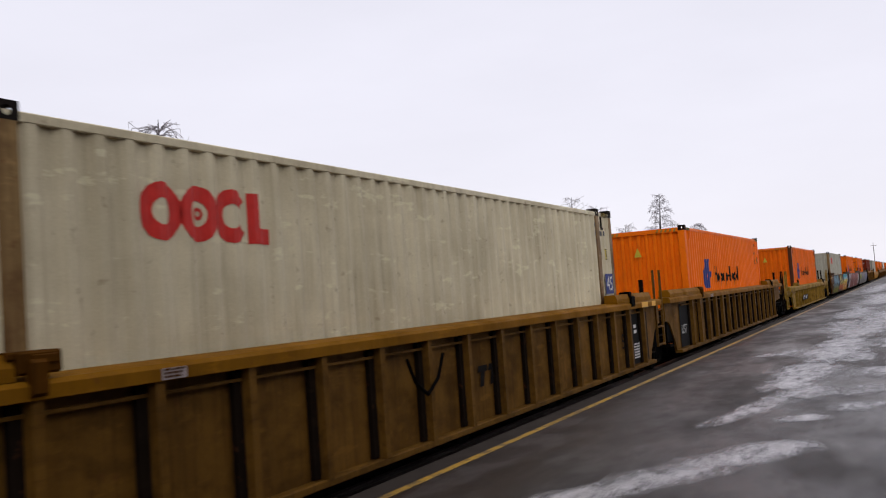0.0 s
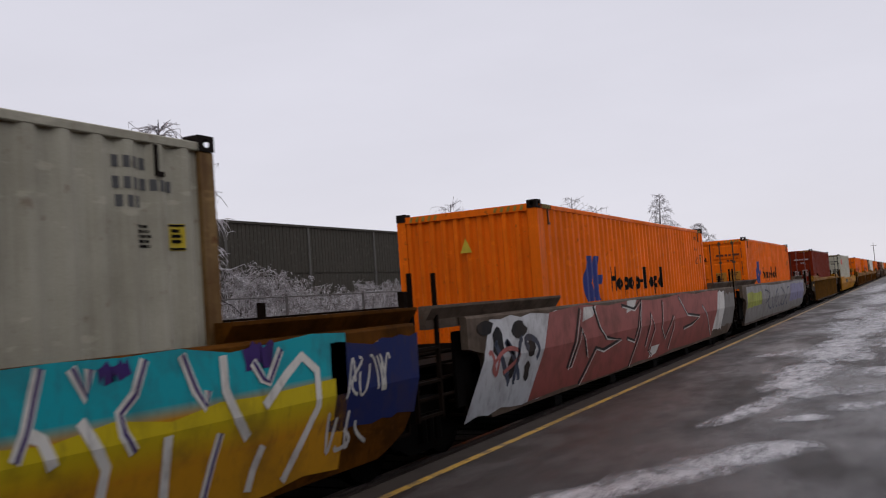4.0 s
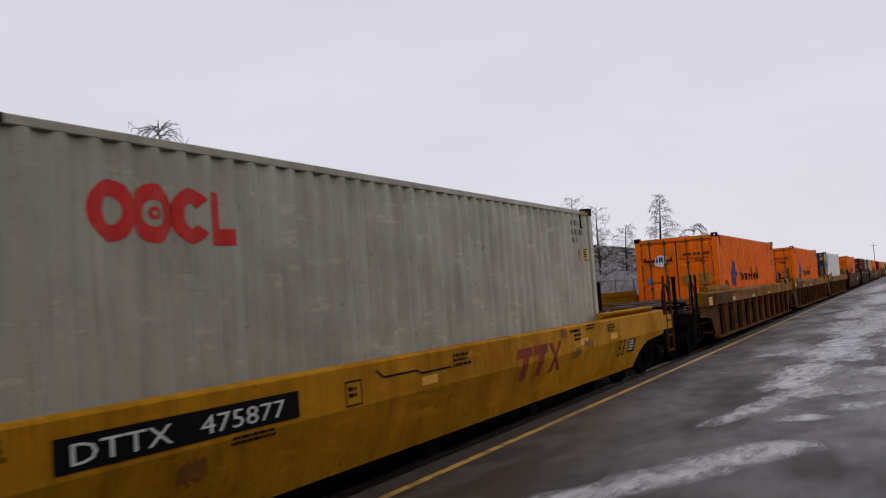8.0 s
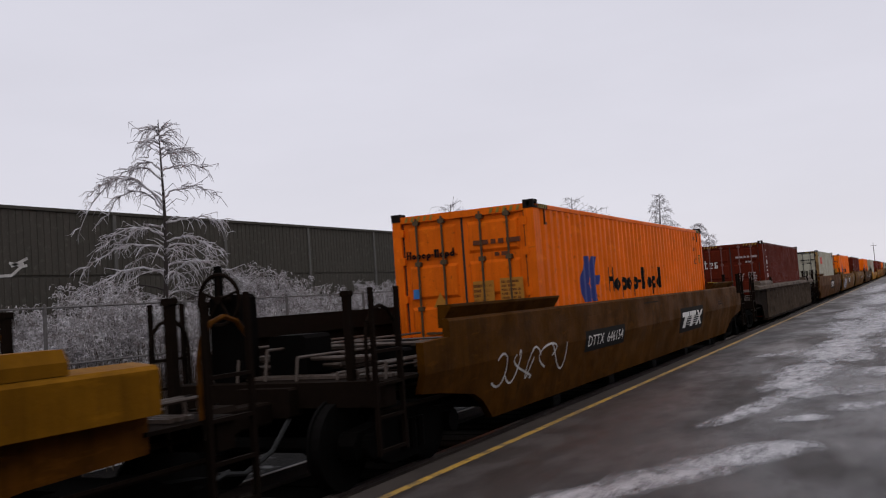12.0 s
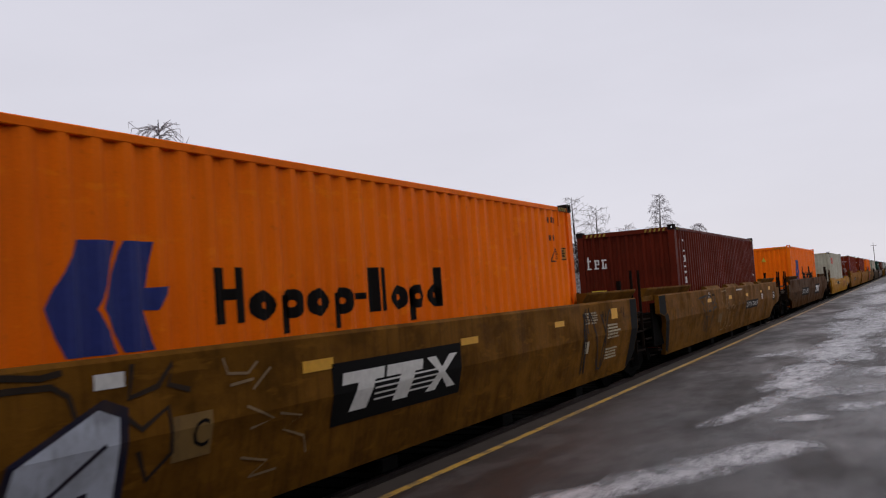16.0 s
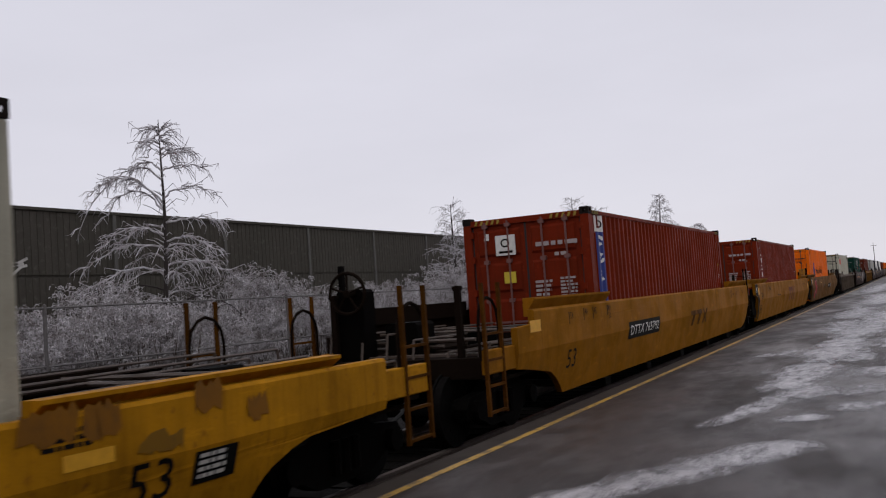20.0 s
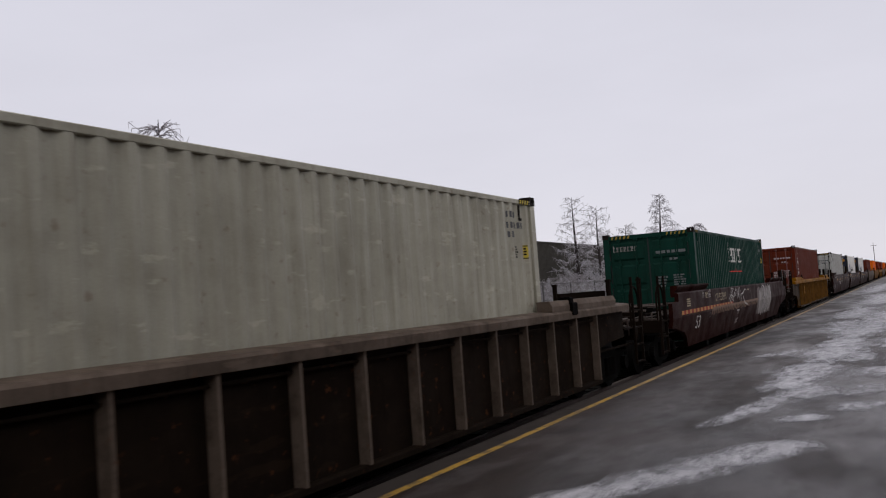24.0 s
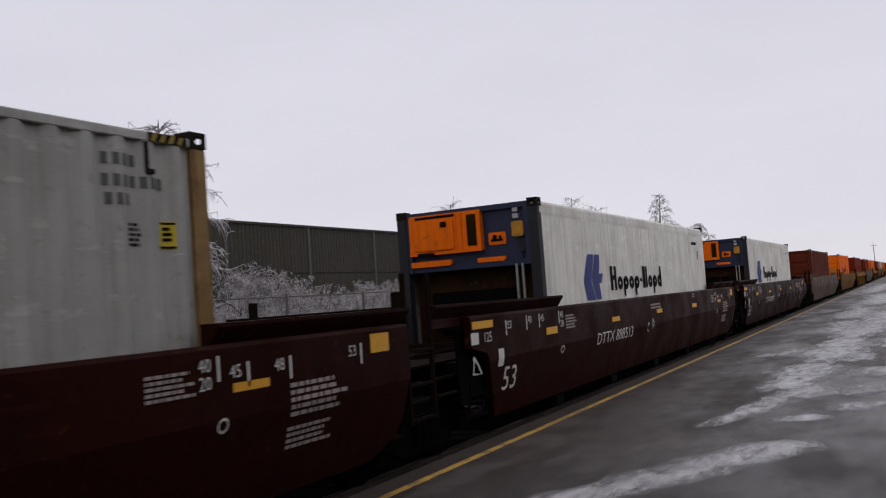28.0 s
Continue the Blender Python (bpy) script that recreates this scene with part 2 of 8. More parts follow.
def ring_of(bm, centre, axis, big, small, n=20):
    """A hoop round axis x or y."""
    m = 6
    vs = []
    for i in range(n):
        w = 2 * math.pi * i / n
        row = []
        for j in range(m):
            k = 2 * math.pi * j / m
            r, h = big + small * math.cos(k), small * math.sin(k)
            p = (h, r * math.cos(w), r * math.sin(w)) if axis == "x" else (r * math.cos(w), h, r * math.sin(w))
            row.append(bm.verts.new(Vector(centre) + Vector(p)))
        vs.append(row)
    for i in range(n):
        for j in range(m):
            bm.faces.new((vs[i][j], vs[(i + 1) % n][j], vs[(i + 1) % n][(j + 1) % m], vs[i][(j + 1) % m]))


# ---- flat signs in (a, b): shapes as lists of polygons ----
def rect(a0, b0, a1, b1):
    return [(a0, b0), (a1, b0), (a1, b1), (a0, b1)]


def hoop(a0, b0, a1, b1, w, n=14):
    """An oval ring as quads."""
    ca, cb, ra, rb = (a0 + a1) / 2, (b0 + b1) / 2, (a1 - a0) / 2, (b1 - b0) / 2
    out = []
    for i in range(n):
        t0, t1 = 2 * math.pi * i / n, 2 * math.pi * (i + 1) / n
        out.append([(ca + ra * math.cos(t0), cb + rb * math.sin(t0)), (ca + ra * math.cos(t1), cb + rb * math.sin(t1)),
                    (ca + (ra - w) * math.cos(t1), cb + (rb - w) * math.sin(t1)), (ca + (ra - w) * math.cos(t0), cb + (rb - w) * math.sin(t0))])
    return out


def stroke(pts, w):
    """An unbroken band along a line of points."""
    rows = []
    for i, (a, b) in enumerate(pts):
        (p, q), (r, t) = pts[max(0, i - 1)], pts[min(len(pts) - 1, i + 1)]
        l = math.hypot(r - p, t - q) or 1
        na, nb = -(t - q) / l * w / 2, (r - p) / l * w / 2
        rows.append(((a + na, b + nb), (a - na, b - nb)))
    return [[p[0], p[1], q[1], q[0]] for p, q in zip(rows, rows[1:])]


def bars(a0, b0, a1, b1, rows, seed=0, fill=0.6):
    """Rows of dashes in place of writing that cannot be read."""
    rnd = random.Random(seed)
    out, h = [], (b1 - b0) / rows
    for i in range(rows):
        a, top = a0, b1 - i * h
        end = a0 + (a1 - a0) * rnd.uniform(0.7, 1)
        while a < end:
            w = min(rnd.uniform(0.6, 2.2) * h, end - a)
            out.append(rect(a, top - h * fill, a + w, top))
            a += w + 0.35 * h
    return out


TEXTS = {}


def letters(text, size):
    """Polygons of a text in the built-in font, with its width."""
    if text not in TEXTS:
        cu = bpy.data.curves.new("lettering", "FONT")
        cu.body, cu.size, cu.resolution_u = text, 1.0, 2
        ob = new("lettering", cu)
        bpy.context.view_layer.update()
        me = bpy.data.meshes.new_from_object(ob.evaluated_get(bpy.context.evaluated_depsgraph_get()))
        TEXTS[text] = [[tuple(me.vertices[i].co[:2]) for i in p.vertices] for p in me.polygons]
        bpy.data.objects.remove(ob)
        bpy.data.curves.remove(cu)
        bpy.data.meshes.remove(me)
    polys = TEXTS[text]
    top = max(b for p in polys for a, b in p)
    k = size / top
    return [[(a * k, b * k) for a, b in p] for p in polys]


def placed(polys, a, b, wide=1.0, lean=0.0):
    return [[(a + wide * p + lean * q, b + q) for p, q in poly] for poly in polys]


CORR = 0.278
CORR_AT = (0.0, 0.070, 0.138, 0.210, 0.278)
DEEP = 0.036


def corr_x(y):
    """Depth of a container's corrugated side below its outer face."""
    k = (y - 0.16) % CORR
    if k < 0.070:
        return 0.0
    if k < 0.138:
        return -DEEP * (k - 0.070) / 0.068
    if k < 0.210:
        return -DEEP
    return -DEEP * (0.278 - k) / 0.068


def sign(name, key, polys, material, parent, where, label=""):
    """A painted sign. where: 'corr' container side, 'end' container end, or a function z -> x for a car's side."""
    def build(bm):
        for p in polys:
            try:
                bm.faces.new([bm.verts.new((0, a, b)) for a, b in p])
            except ValueError:
                pass
        if len(polys) < 90:
            bmesh.ops.remove_doubles(bm, verts=bm.verts[:], dist=0.0008)
        if where == "corr":
            lo, hi = min(v.co.y for v in bm.verts), max(v.co.y for v in bm.verts)
            i0, i1 = int((lo - 0.16) // CORR), int((hi - 0.16) // CORR) + 1
            for i in range(i0, i1 + 1):
                for k in CORR_AT[:4]:
                    y = 0.16 + i * CORR + k
                    if lo < y < hi:
                        bmesh.ops.bisect_plane(bm, geom=bm.verts[:] + bm.edges[:] + bm.faces[:], plane_co=(0, y, 0), plane_no=(0, 1, 0))
            for v in bm.verts:
                v.co.x = 1.213 + corr_x(v.co.y) + 0.004
        elif where == "flat":
            for v in bm.verts:
                v.co.x = 1.223
        elif where == "under_flat":
            for v in bm.verts:
                v.co.x = 1.2195
        elif where == "end":
            for v in bm.verts:
                v.co = Vector((v.co.y, -0.012, v.co.z))
        else:
            cuts = [z for z in where.bends]
            for z in cuts:
                bmesh.ops.bisect_plane(bm, geom=bm.verts[:] + bm.edges[:] + bm.faces[:], plane_co=(0, 0, z), plane_no=(0, 0, 1))
            for v in bm.verts:
                v.co.x = where.at(v.co.z) + 0.005
        bmesh.ops.recalc_face_normals(bm, faces=bm.faces[:])
    return put(name, shared(key, material, build), parent, None, label)



# ---- ground, track and platform ----
def ground_material(name, a, b, c, scale, rough=0.9, snow=0.57):
    m, nt, bsdf = nodes_of(name)
    tc = nt.nodes.new("ShaderNodeTexCoord")
    v = tc.outputs["Object"]
    col = mixed(nt, a, b, noisy(nt, v, scale, 6, 0.35, 0.65))
    col = mixed(nt, col, c, noisy(nt, v, scale * 0.06, 7, snow, 0.66))
    nt.links.new(col, bsdf.inputs["Base Color"])
    bsdf.inputs["Roughness"].default_value = rough
    bsdf.inputs["Specular IOR Level"].default_value = 0.1
    bumped(nt, bsdf, noisy(nt, v, scale * 2, 5, 0.2, 0.8), 0.6, 0.03)
    return m


# wet ballast set near black: shade under the train is in its colour
BALLAST = ground_material("shade_dark_wet_ballast_with_snow", (0.005, 0.0043, 0.004), (0.016, 0.014, 0.013), (0.12, 0.118, 0.12), 14.0, snow=0.62)
VERGE = ground_material("frosted_dead_grass", (0.22, 0.19, 0.16), (0.34, 0.32, 0.31), (0.62, 0.61, 0.63), 5.0)


def asphalt_material():
    m, nt, bsdf = nodes_of("wet_asphalt")
    tc = nt.nodes.new("ShaderNodeTexCoord")
    v = tc.outputs["Object"]
    col = mixed(nt, (0.0128, 0.0076, 0.0056), (0.032, 0.0200, 0.0150), noisy(nt, v, 0.6, 7, 0.35, 0.65, (1, 0.5, 1)))
    col = mixed(nt, col, (0.015, 0.0104, 0.0084), times(nt, noisy(nt, v, 1.6, 9, 0.48, 0.6, (1, 0.6, 1)), 0.65))
    stone = noisy(nt, v, 60.0, 3, 0.45, 0.75)
    col = mixed(nt, col, (0.12, 0.099, 0.085), times(nt, stone, 0.28))
    damp = noisy(nt, v, 2.6, 10, 0.5, 0.6, (1, 0.55, 1))
    col = mixed(nt, col, (0.105, 0.092, 0.086), times(nt, damp, 0.30))
    frost = times(nt, noisy(nt, v, 0.42, 8, 0.56, 0.66, (1, 0.35, 1)), 0.33)
    col = mixed(nt, col, (0.40, 0.38, 0.375), frost)
    nt.links.new(col, bsdf.inputs["Base Color"])
    rg = nt.nodes.new("ShaderNodeMapRange")
    rg.inputs["To Min"].default_value, rg.inputs["To Max"].default_value = 0.34, 0.66
    nt.links.new(noisy(nt, v, 0.9, 5, 0.38, 0.62, (1, 0.35, 1)), rg.inputs[0])
    nt.links.new(rg.outputs[0], bsdf.inputs["Roughness"])
    bsdf.inputs["Specular IOR Level"].default_value = 0.2
    bumped(nt, bsdf, noisy(nt, v, 45.0, 5, 0.2, 0.8), 0.35, 0.012)
    return m


def thing(name, label, category, group="", kind=""):
    return tagged(new(name), label, category, group, kind)


def slab(name, material, rings, label, category, kind="structure"):
    """A piece of the setting made of boxes (x0, x1, y0, y1, z0, z1)."""
    bm = bmesh.new()
    for r in rings:
        box(bm, *r)
    me = bpy.data.meshes.new(name)
    bm.to_mesh(me)
    bm.free()
    me.materials.append(material)
    return tagged(new(name, me), label, category, "", kind)


def build_ground():
    slab("ground", VERGE, [(-1500, 1500, -300, 2500, -1.2, -0.55)], "flat frosted winter ground reaching the horizon", "ground")
    bm = bmesh.new()
    # bed runs wide so that ground seen beneath the cars stays dark
    prism(bm, [(-6.3, -0.56), (-6.1, -0.53), (-4.1, -0.5), (-2.6, -0.19), (1.9, -0.19), (1.9, -0.56)], -40, 900)
    me = bpy.data.meshes.new("ballast")
    bm.to_mesh(me)
    bm.free()
    me.materials.append(BALLAST)
    tagged(new("ballast_bed", me), "dark wet crushed-stone ballast bed with patches of snow", "ballast", "", "structure")
    track = thing("railway_track", "single railway track of rusty steel rails on ties", "track", "", "structure")
    rail = [(-0.075, -0.17), (0.075, -0.17), (0.075, -0.155), (0.012, -0.13), (0.012, -0.045), (0.037, -0.03), (0.037, 0), (-0.037, 0),
            (-0.037, -0.03), (-0.012, -0.045), (-0.012, -0.13), (-0.075, -0.155)]
    me = shared("rail", plain("rail_steel", (0.20, 0.16, 0.14), 0.4, 0.6), lambda bm: prism(bm, rail, -40, 900))
    put("rail", me, track, pose(0.755, 0, 0))
    put("rail", me, track, pose(-0.755, 0, 0))
    wood = plain("creosoted_tie_wood", (0.01, 0.008, 0.0065), 0.9, gloss=0.1)
    me = shared("tie", wood, lambda bm: box(bm, -1.3, 1.3, -0.11, 0.11, -0.33, -0.172, 0.01))
    for i in range(90):
        put("tie", me, track, pose(0, 2 + 0.53 * i, 0, 0, 0, random.uniform(-0.6, 0.6)))
    rest = shared("ties_beyond", wood, lambda bm: [box(bm, -1.3, 1.3, y - 0.11, y + 0.11, -0.33, -0.172) for y in
                                                    [2 - 0.53 * k for k in range(1, 60)] + [2 + 0.53 * k for k in range(90, 900)]])
    ob = put("ties_beyond", rest, track)
    ob["kind"] = "stuff"
    # platform
    asphalt = asphalt_material()
    slab("platform", asphalt, [(1.93, 60, -60, 900, -0.6, 0.25)], "wet dark asphalt platform beside the track", "platform")
    edge = slab("platform_edge", plain("damp_concrete_edging", (0.042, 0.033, 0.027), 0.8, 0, 0.25, 3.0, gloss=0.12),
                [(1.66, 1.93, -60 + 6 * i, -60 + 6 * i + 5.985, -0.6, 0.246) for i in range(160)],
                "grimy concrete edging of the platform", "platform edge")
    m, nt, bsdf = nodes_of("worn_yellow_line_paint")
    tc = nt.nodes.new("ShaderNodeTexCoord")
    v = tc.outputs["Object"]
    col = mixed(nt, (0.47, 0.27, 0.03), (0.28, 0.165, 0.03), noisy(nt, v, 2, 6, 0.35, 0.65))
    col = mixed(nt, col, (0.05, 0.042, 0.035), times(nt, noisy(nt, v, 9, 9, 0.5, 0.62, (1, 0.5, 1)), 0.75))
    nt.links.new(col, bsdf.inputs["Base Color"])
    bsdf.inputs["Roughness"].default_value = 0.5
    slab("yellow_line", m, [(1.962, 2.05, -60, 900, 0.2, 0.254)], "worn yellow safety line painted along the platform edge", "painted line")
    # unseen station front added behind the camera; shades near cars, closes the place
    station = thing("unseen_station_shade", "plain dark brick station front with eaves along the platform", "building", "", "structure")
    brick = plain("dark_brown_brick", (0.10, 0.055, 0.04), 0.85, 0, 0.2, 4.0)
    put("wall", shared("unseen_station_wall", brick, lambda bm: box(bm, 7.7, 8.1, -60, 10, 0.2, 4.2)), station)
    put("roof", shared("unseen_station_roof", plain("dark_slate_roof", (0.05, 0.048, 0.05), 0.8), lambda bm: prism(bm, [(6.5, 3.55), (6.5, 3.67), (13.0, 7.15), (13.0, 6.95)], -60, 10.6)), station)
    build_ice()


def build_ice():
    m, nt, bsdf = nodes_of("thin_grey_ice")
    tc = nt.nodes.new("ShaderNodeTexCoord")
    v = tc.outputs["Object"]
    col = mixed(nt, (0.20, 0.19, 0.195), (0.56, 0.535, 0.55), noisy(nt, v, 5.0, 10, 0.36, 0.68, (1.5, 0.6, 1)))
    nt.links.new(col, bsdf.inputs["Base Color"])
    bsdf.inputs["Roughness"].default_value = 0.35
    fade = nt.nodes.new("ShaderNodeAttribute")
    fade.attribute_name = "fade"
    n = node(nt, "ShaderNodeTexNoise", Scale=2.6, Detail=14.0, Roughness=0.8)
    mp = nt.nodes.new("ShaderNodeMapping")
    mp.inputs["Scale"].default_value = (2.1, 0.62, 1)
    nt.links.new(v, mp.inputs[0])
    nt.links.new(mp.outputs[0], n.inputs["Vector"])
    s = nt.nodes.new("ShaderNodeMath")
    s.operation = "MULTIPLY_ADD"
    nt.links.new(n.outputs["Fac"], s.inputs[0])
    s.inputs[1].default_value = 1.3
    nt.links.new(fade.outputs["Fac"], s.inputs[2])
    r = nt.nodes.new("ShaderNodeMapRange")
    r.inputs["From Min"].default_value, r.inputs["From Max"].default_value = 0.64, 0.99
    r.inputs["To Max"].default_value = 0.92
    nt.links.new(s.outputs[0], r.inputs[0])
    nt.links.new(r.outputs[0], bsdf.inputs["Alpha"])
    bumped(nt, bsdf, n.outputs["Fac"], 0.2, 0.02)
    veil = m.copy()
    veil.name = "faint_frost_veil"
    for nd in veil.node_tree.nodes:
        if nd.bl_idname == "ShaderNodeMapRange" and nd.inputs["To Max"].default_value < 0.96:
            nd.inputs["From Min"].default_value, nd.inputs["From Max"].default_value, nd.inputs["To Max"].default_value = 0.55, 1.0, 0.22
    # runs of ice: the middle line of each, and its half width
    for level, (run, half, strong) in enumerate(ICE):
        bm = bmesh.new()
        layer = bm.verts.layers.float.new("fade")
        rows = []
        pts = []
        for (a, b), (c, d) in zip(run, run[1:]):
            n_ = max(2, int(math.hypot(c - a, d - b) / 0.3))
            pts += [(a + (c - a) * k / n_, b + (d - b) * k / n_) for k in range(n_)]
        pts.append(run[-1])
        for i, (x, y) in enumerate(pts):
            e = min(i, len(pts) - 1 - i) / (0.25 * len(pts) + 0.01)
            w = 1.5 * half * (0.4 + 0.6 * min(1, e) ** 0.5) * (1 + 0.4 * noise.noise((x * 2, y, 1)))
            row = []
            for j in range(9):
                o = (j - 4) / 4
                vert = bm.verts.new((x + o * w, y, 0.2545 + 0.0009 * level))
                vert[layer] = (strong - 0.38) * (1 - abs(o) ** 1.6) * min(1, 0.3 + e) - 0.16 * abs(o) ** 3 - 0.1 * max(0, 0.5 - e)
                row.append(vert)
            rows.append(row)
        for p, q in zip(rows, rows[1:]):
            for j in range(8):
                bm.faces.new((p[j], p[j + 1], q[j + 1], q[j]))
        me = bpy.data.meshes.new("ice")
        bm.to_mesh(me)
        bm.free()
        me.materials.append(veil if half > 0.9 and strong < 0.5 else m)
        tagged(new("ice_patch", me), "thin irregular patch of grey ice on wet asphalt", "ice patch", "ice on the platform")


ICE = [([(3.3, 6.3), (3.7, 7.05), (4.0, 7.55), (4.25, 8.0), (4.5, 8.6)], 0.34, 0.72),
       ([(4.2, 8.0), (4.5, 8.5), (4.78, 8.95), (4.9, 9.25), (4.9, 9.6)], 0.40, 0.74),
       ([(3.9, 10.3), (4.1, 11.1), (4.3, 12.0), (4.55, 13.1), (4.7, 14.0)], 0.24, 0.66),
       ([(4.82, 10.7), (4.9, 11.05), (4.95, 11.4)], 0.23, 0.78),
       ([(5.35, 11.5), (5.42, 12.05), (5.5, 12.5)], 0.34, 0.62),
       ([(4.6, 12.6), (4.75, 13.4), (4.9, 14.3)], 0.36, 0.66),
       ([(4.3, 13.4), (4.4, 14.6), (4.45, 16.2), (4.55, 18.2)], 0.46, 0.70),
       ([(5.2, 12.9), (5.45, 13.6), (5.55, 14.4)], 0.32, 0.58),
       ([(5.5, 15.2), (5.55, 16.0), (5.6, 17.0)], 0.3, 0.6),
       ([(3.3, 19.2), (3.6, 20.2), (4.1, 21.2)], 0.3, 0.62),
       ([(4.5, 17.6), (4.6, 19.4), (4.7, 22.0), (4.7, 24.5)], 0.5, 0.70),
       ([(5.0, 17.6), (5.15, 18.6), (5.2, 19.8)], 0.36, 0.62),
       ([(4.7, 23.5), (4.9, 27.0), (5.0, 31.0)], 0.6, 0.68),
       ([(5.6, 20.5), (5.7, 22.0), (5.75, 24.0)], 0.4, 0.58),
       ([(4.2, 26.0), (4.4, 29.0), (4.3, 33.0)], 0.55, 0.6),
       ([(5.1, 29.0), (5.3, 33.0), (5.2, 38.0)], 0.7, 0.64),
       ([(4.1, 33.0), (4.2, 37.0), (4.4, 44.0)], 0.7, 0.62),
       ([(4.6, 44.0), (4.7, 54.0), (4.5, 66.0)], 0.9, 0.64),
       ([(3.6, 66.0), (3.8, 84.0), (4.2, 110.0)], 1.1, 0.62),
       ([(5.5, 6.0), (5.4, 12.0), (5.2, 24.0), (4.9, 50.0)], 0.95, 0.49)]

WALL_X = -13.0
WALL_TOP = 4.9


def build_wall():
    m, nt, bsdf = nodes_of("stained_grey_concrete_panel")
    tc = nt.nodes.new("ShaderNodeTexCoord")
    info = nt.nodes.new("ShaderNodeObjectInfo")
    sh = nt.nodes.new("ShaderNodeVectorMath")
    sh.operation = "ADD"
    nt.links.new(tc.outputs["Object"], sh.inputs[0])
    nt.links.new(info.outputs["Location"], sh.inputs[1])
    v = sh.outputs[0]
    col = mixed(nt, (0.052, 0.044, 0.034), (0.040, 0.035, 0.025), noisy(nt, v, 0.12, 4, 0.4, 0.6))
    col = mixed(nt, col, (0.030, 0.027, 0.018), times(nt, noisy(nt, v, 3.0, 6, 0.42, 0.7, (1, 1, 0.08)), 0.7))
    col = mixed(nt, col, (0.12, 0.113, 0.095), times(nt, noisy(nt, v, 6.0, 6, 0.55, 0.75), 0.4))
    nt.links.new(col, bsdf.inputs["Base Color"])
    bsdf.inputs["Roughness"].default_value = 0.9
    bumped(nt, bsdf, noisy(nt, v, 12, 6, 0.2, 0.8), 0.3, 0.02)
    wall = thing("wall_noise", "tall dark grey ribbed concrete noise wall with posts", "wall", "", "structure")
    W = 4.5

    def panel(z0, z1):
        def build(bm):
            n = 22
            pts = []
            for i in range(n):
                a = 0.06 + (W - 0.12) * i / n
                w = (W - 0.12) / n
                pts += [(a, 0.0), (a + w * 0.72, 0.0), (a + w * 0.78, -0.014), (a + w * 0.94, -0.014)]
            pts.append((W - 0.06, 0.0))
            lo = [bm.verts.new((x, y, z0)) for y, x in pts]
            hi = [bm.verts.new((x, y, z1)) for y, x in pts]
            for i in range(len(pts) - 1):
                bm.faces.new((lo[i], lo[i + 1], hi[i + 1], hi[i]))
            box(bm, -0.2, -0.04, 0.06, W - 0.06, z0 - 0.07, z1)
        return build
    up = shared("wall_panel_upper", m, panel(3.2, WALL_TOP - 0.09))
    low = shared("wall_panel_lower", m, panel(-0.6, 3.14))
    cap = shared("wall_coping", m, lambda bm: box(bm, -0.24, 0.05, 0.0, W, WALL_TOP - 0.088, WALL_TOP, 0.01))
    postm = plain("weathered_grey_post", (0.105, 0.10, 0.09), 0.8, 0, 0.2, 3.0)
    post = shared("wall_post", postm, lambda bm: box(bm, -0.16, 0.045, -0.055, 0.055, -0.6, WALL_TOP - 0.092))
    for i in range(-3, 50):
        y = WALL_Y0 + W * i
        put("upper_panel", up, wall, pose(WALL_X, y, 0))
        put("lower_panel", low, wall, pose(WALL_X, y, 0))
        put("coping", cap, wall, pose(WALL_X, y, 0))
        put("post", post, wall, pose(WALL_X, y, 0))
    far = slab("wall_noise_beyond", m, [(WALL_X - 0.2, WALL_X, WALL_Y0 + W * 50, 900, -0.6, WALL_TOP)],
               "far stretch of the dark grey noise wall", "wall")


WALL_Y0 = 0.0

# ---- containers ----
ZB, ZT = 0.354, 3.25


def corr_wall(bm, length, z0, z1, x0=1.213, sgn=1):
    ys = [0.16]
    i = 0
    while True:
        done = False
        for k in CORR_AT[1:]:
            y = 0.16 + CORR * i + k
            if y > length - 0.16:
                done = True
                break
            ys.append(y)
        if done:
            break
        i += 1
    ys.append(length - 0.16)
    lo = [bm.verts.new((sgn * (x0 + corr_x(y)), y, z0)) for y in ys]
    hi = [bm.verts.new((sgn * (x0 + corr_x(y)), y, z1)) for y in ys]
    for i in range(len(ys) - 1):
        f = (lo[i], lo[i + 1], hi[i + 1], hi[i])
        bm.faces.new(f if sgn > 0 else f[::-1])


def end_corr(bm, y0, sgn):
    """Corrugated end wall; sgn -1 faces the near end."""
    xs, n, w = [], 10, 2.1 / 10
    for i in range(n):
        a = -1.05 + w * i
        xs += [(a, 0), (a + w * 0.3, 0), (a + w * 0.45, 0.045), (a + w * 0.82, 0.045)]
    xs.append((1.05, 0))
    lo = [bm.verts.new((x, y0 - sgn * d, ZB + 0.15)) for x, d in xs]
    hi = [bm.verts.new((x, y0 - sgn * d, ZT - 0.1)) for x, d in xs]
    for i in range(len(xs) - 1):
        f = (lo[i], lo[i + 1], hi[i + 1], hi[i])
        bm.faces.new(f if sgn < 0 else f[::-1])


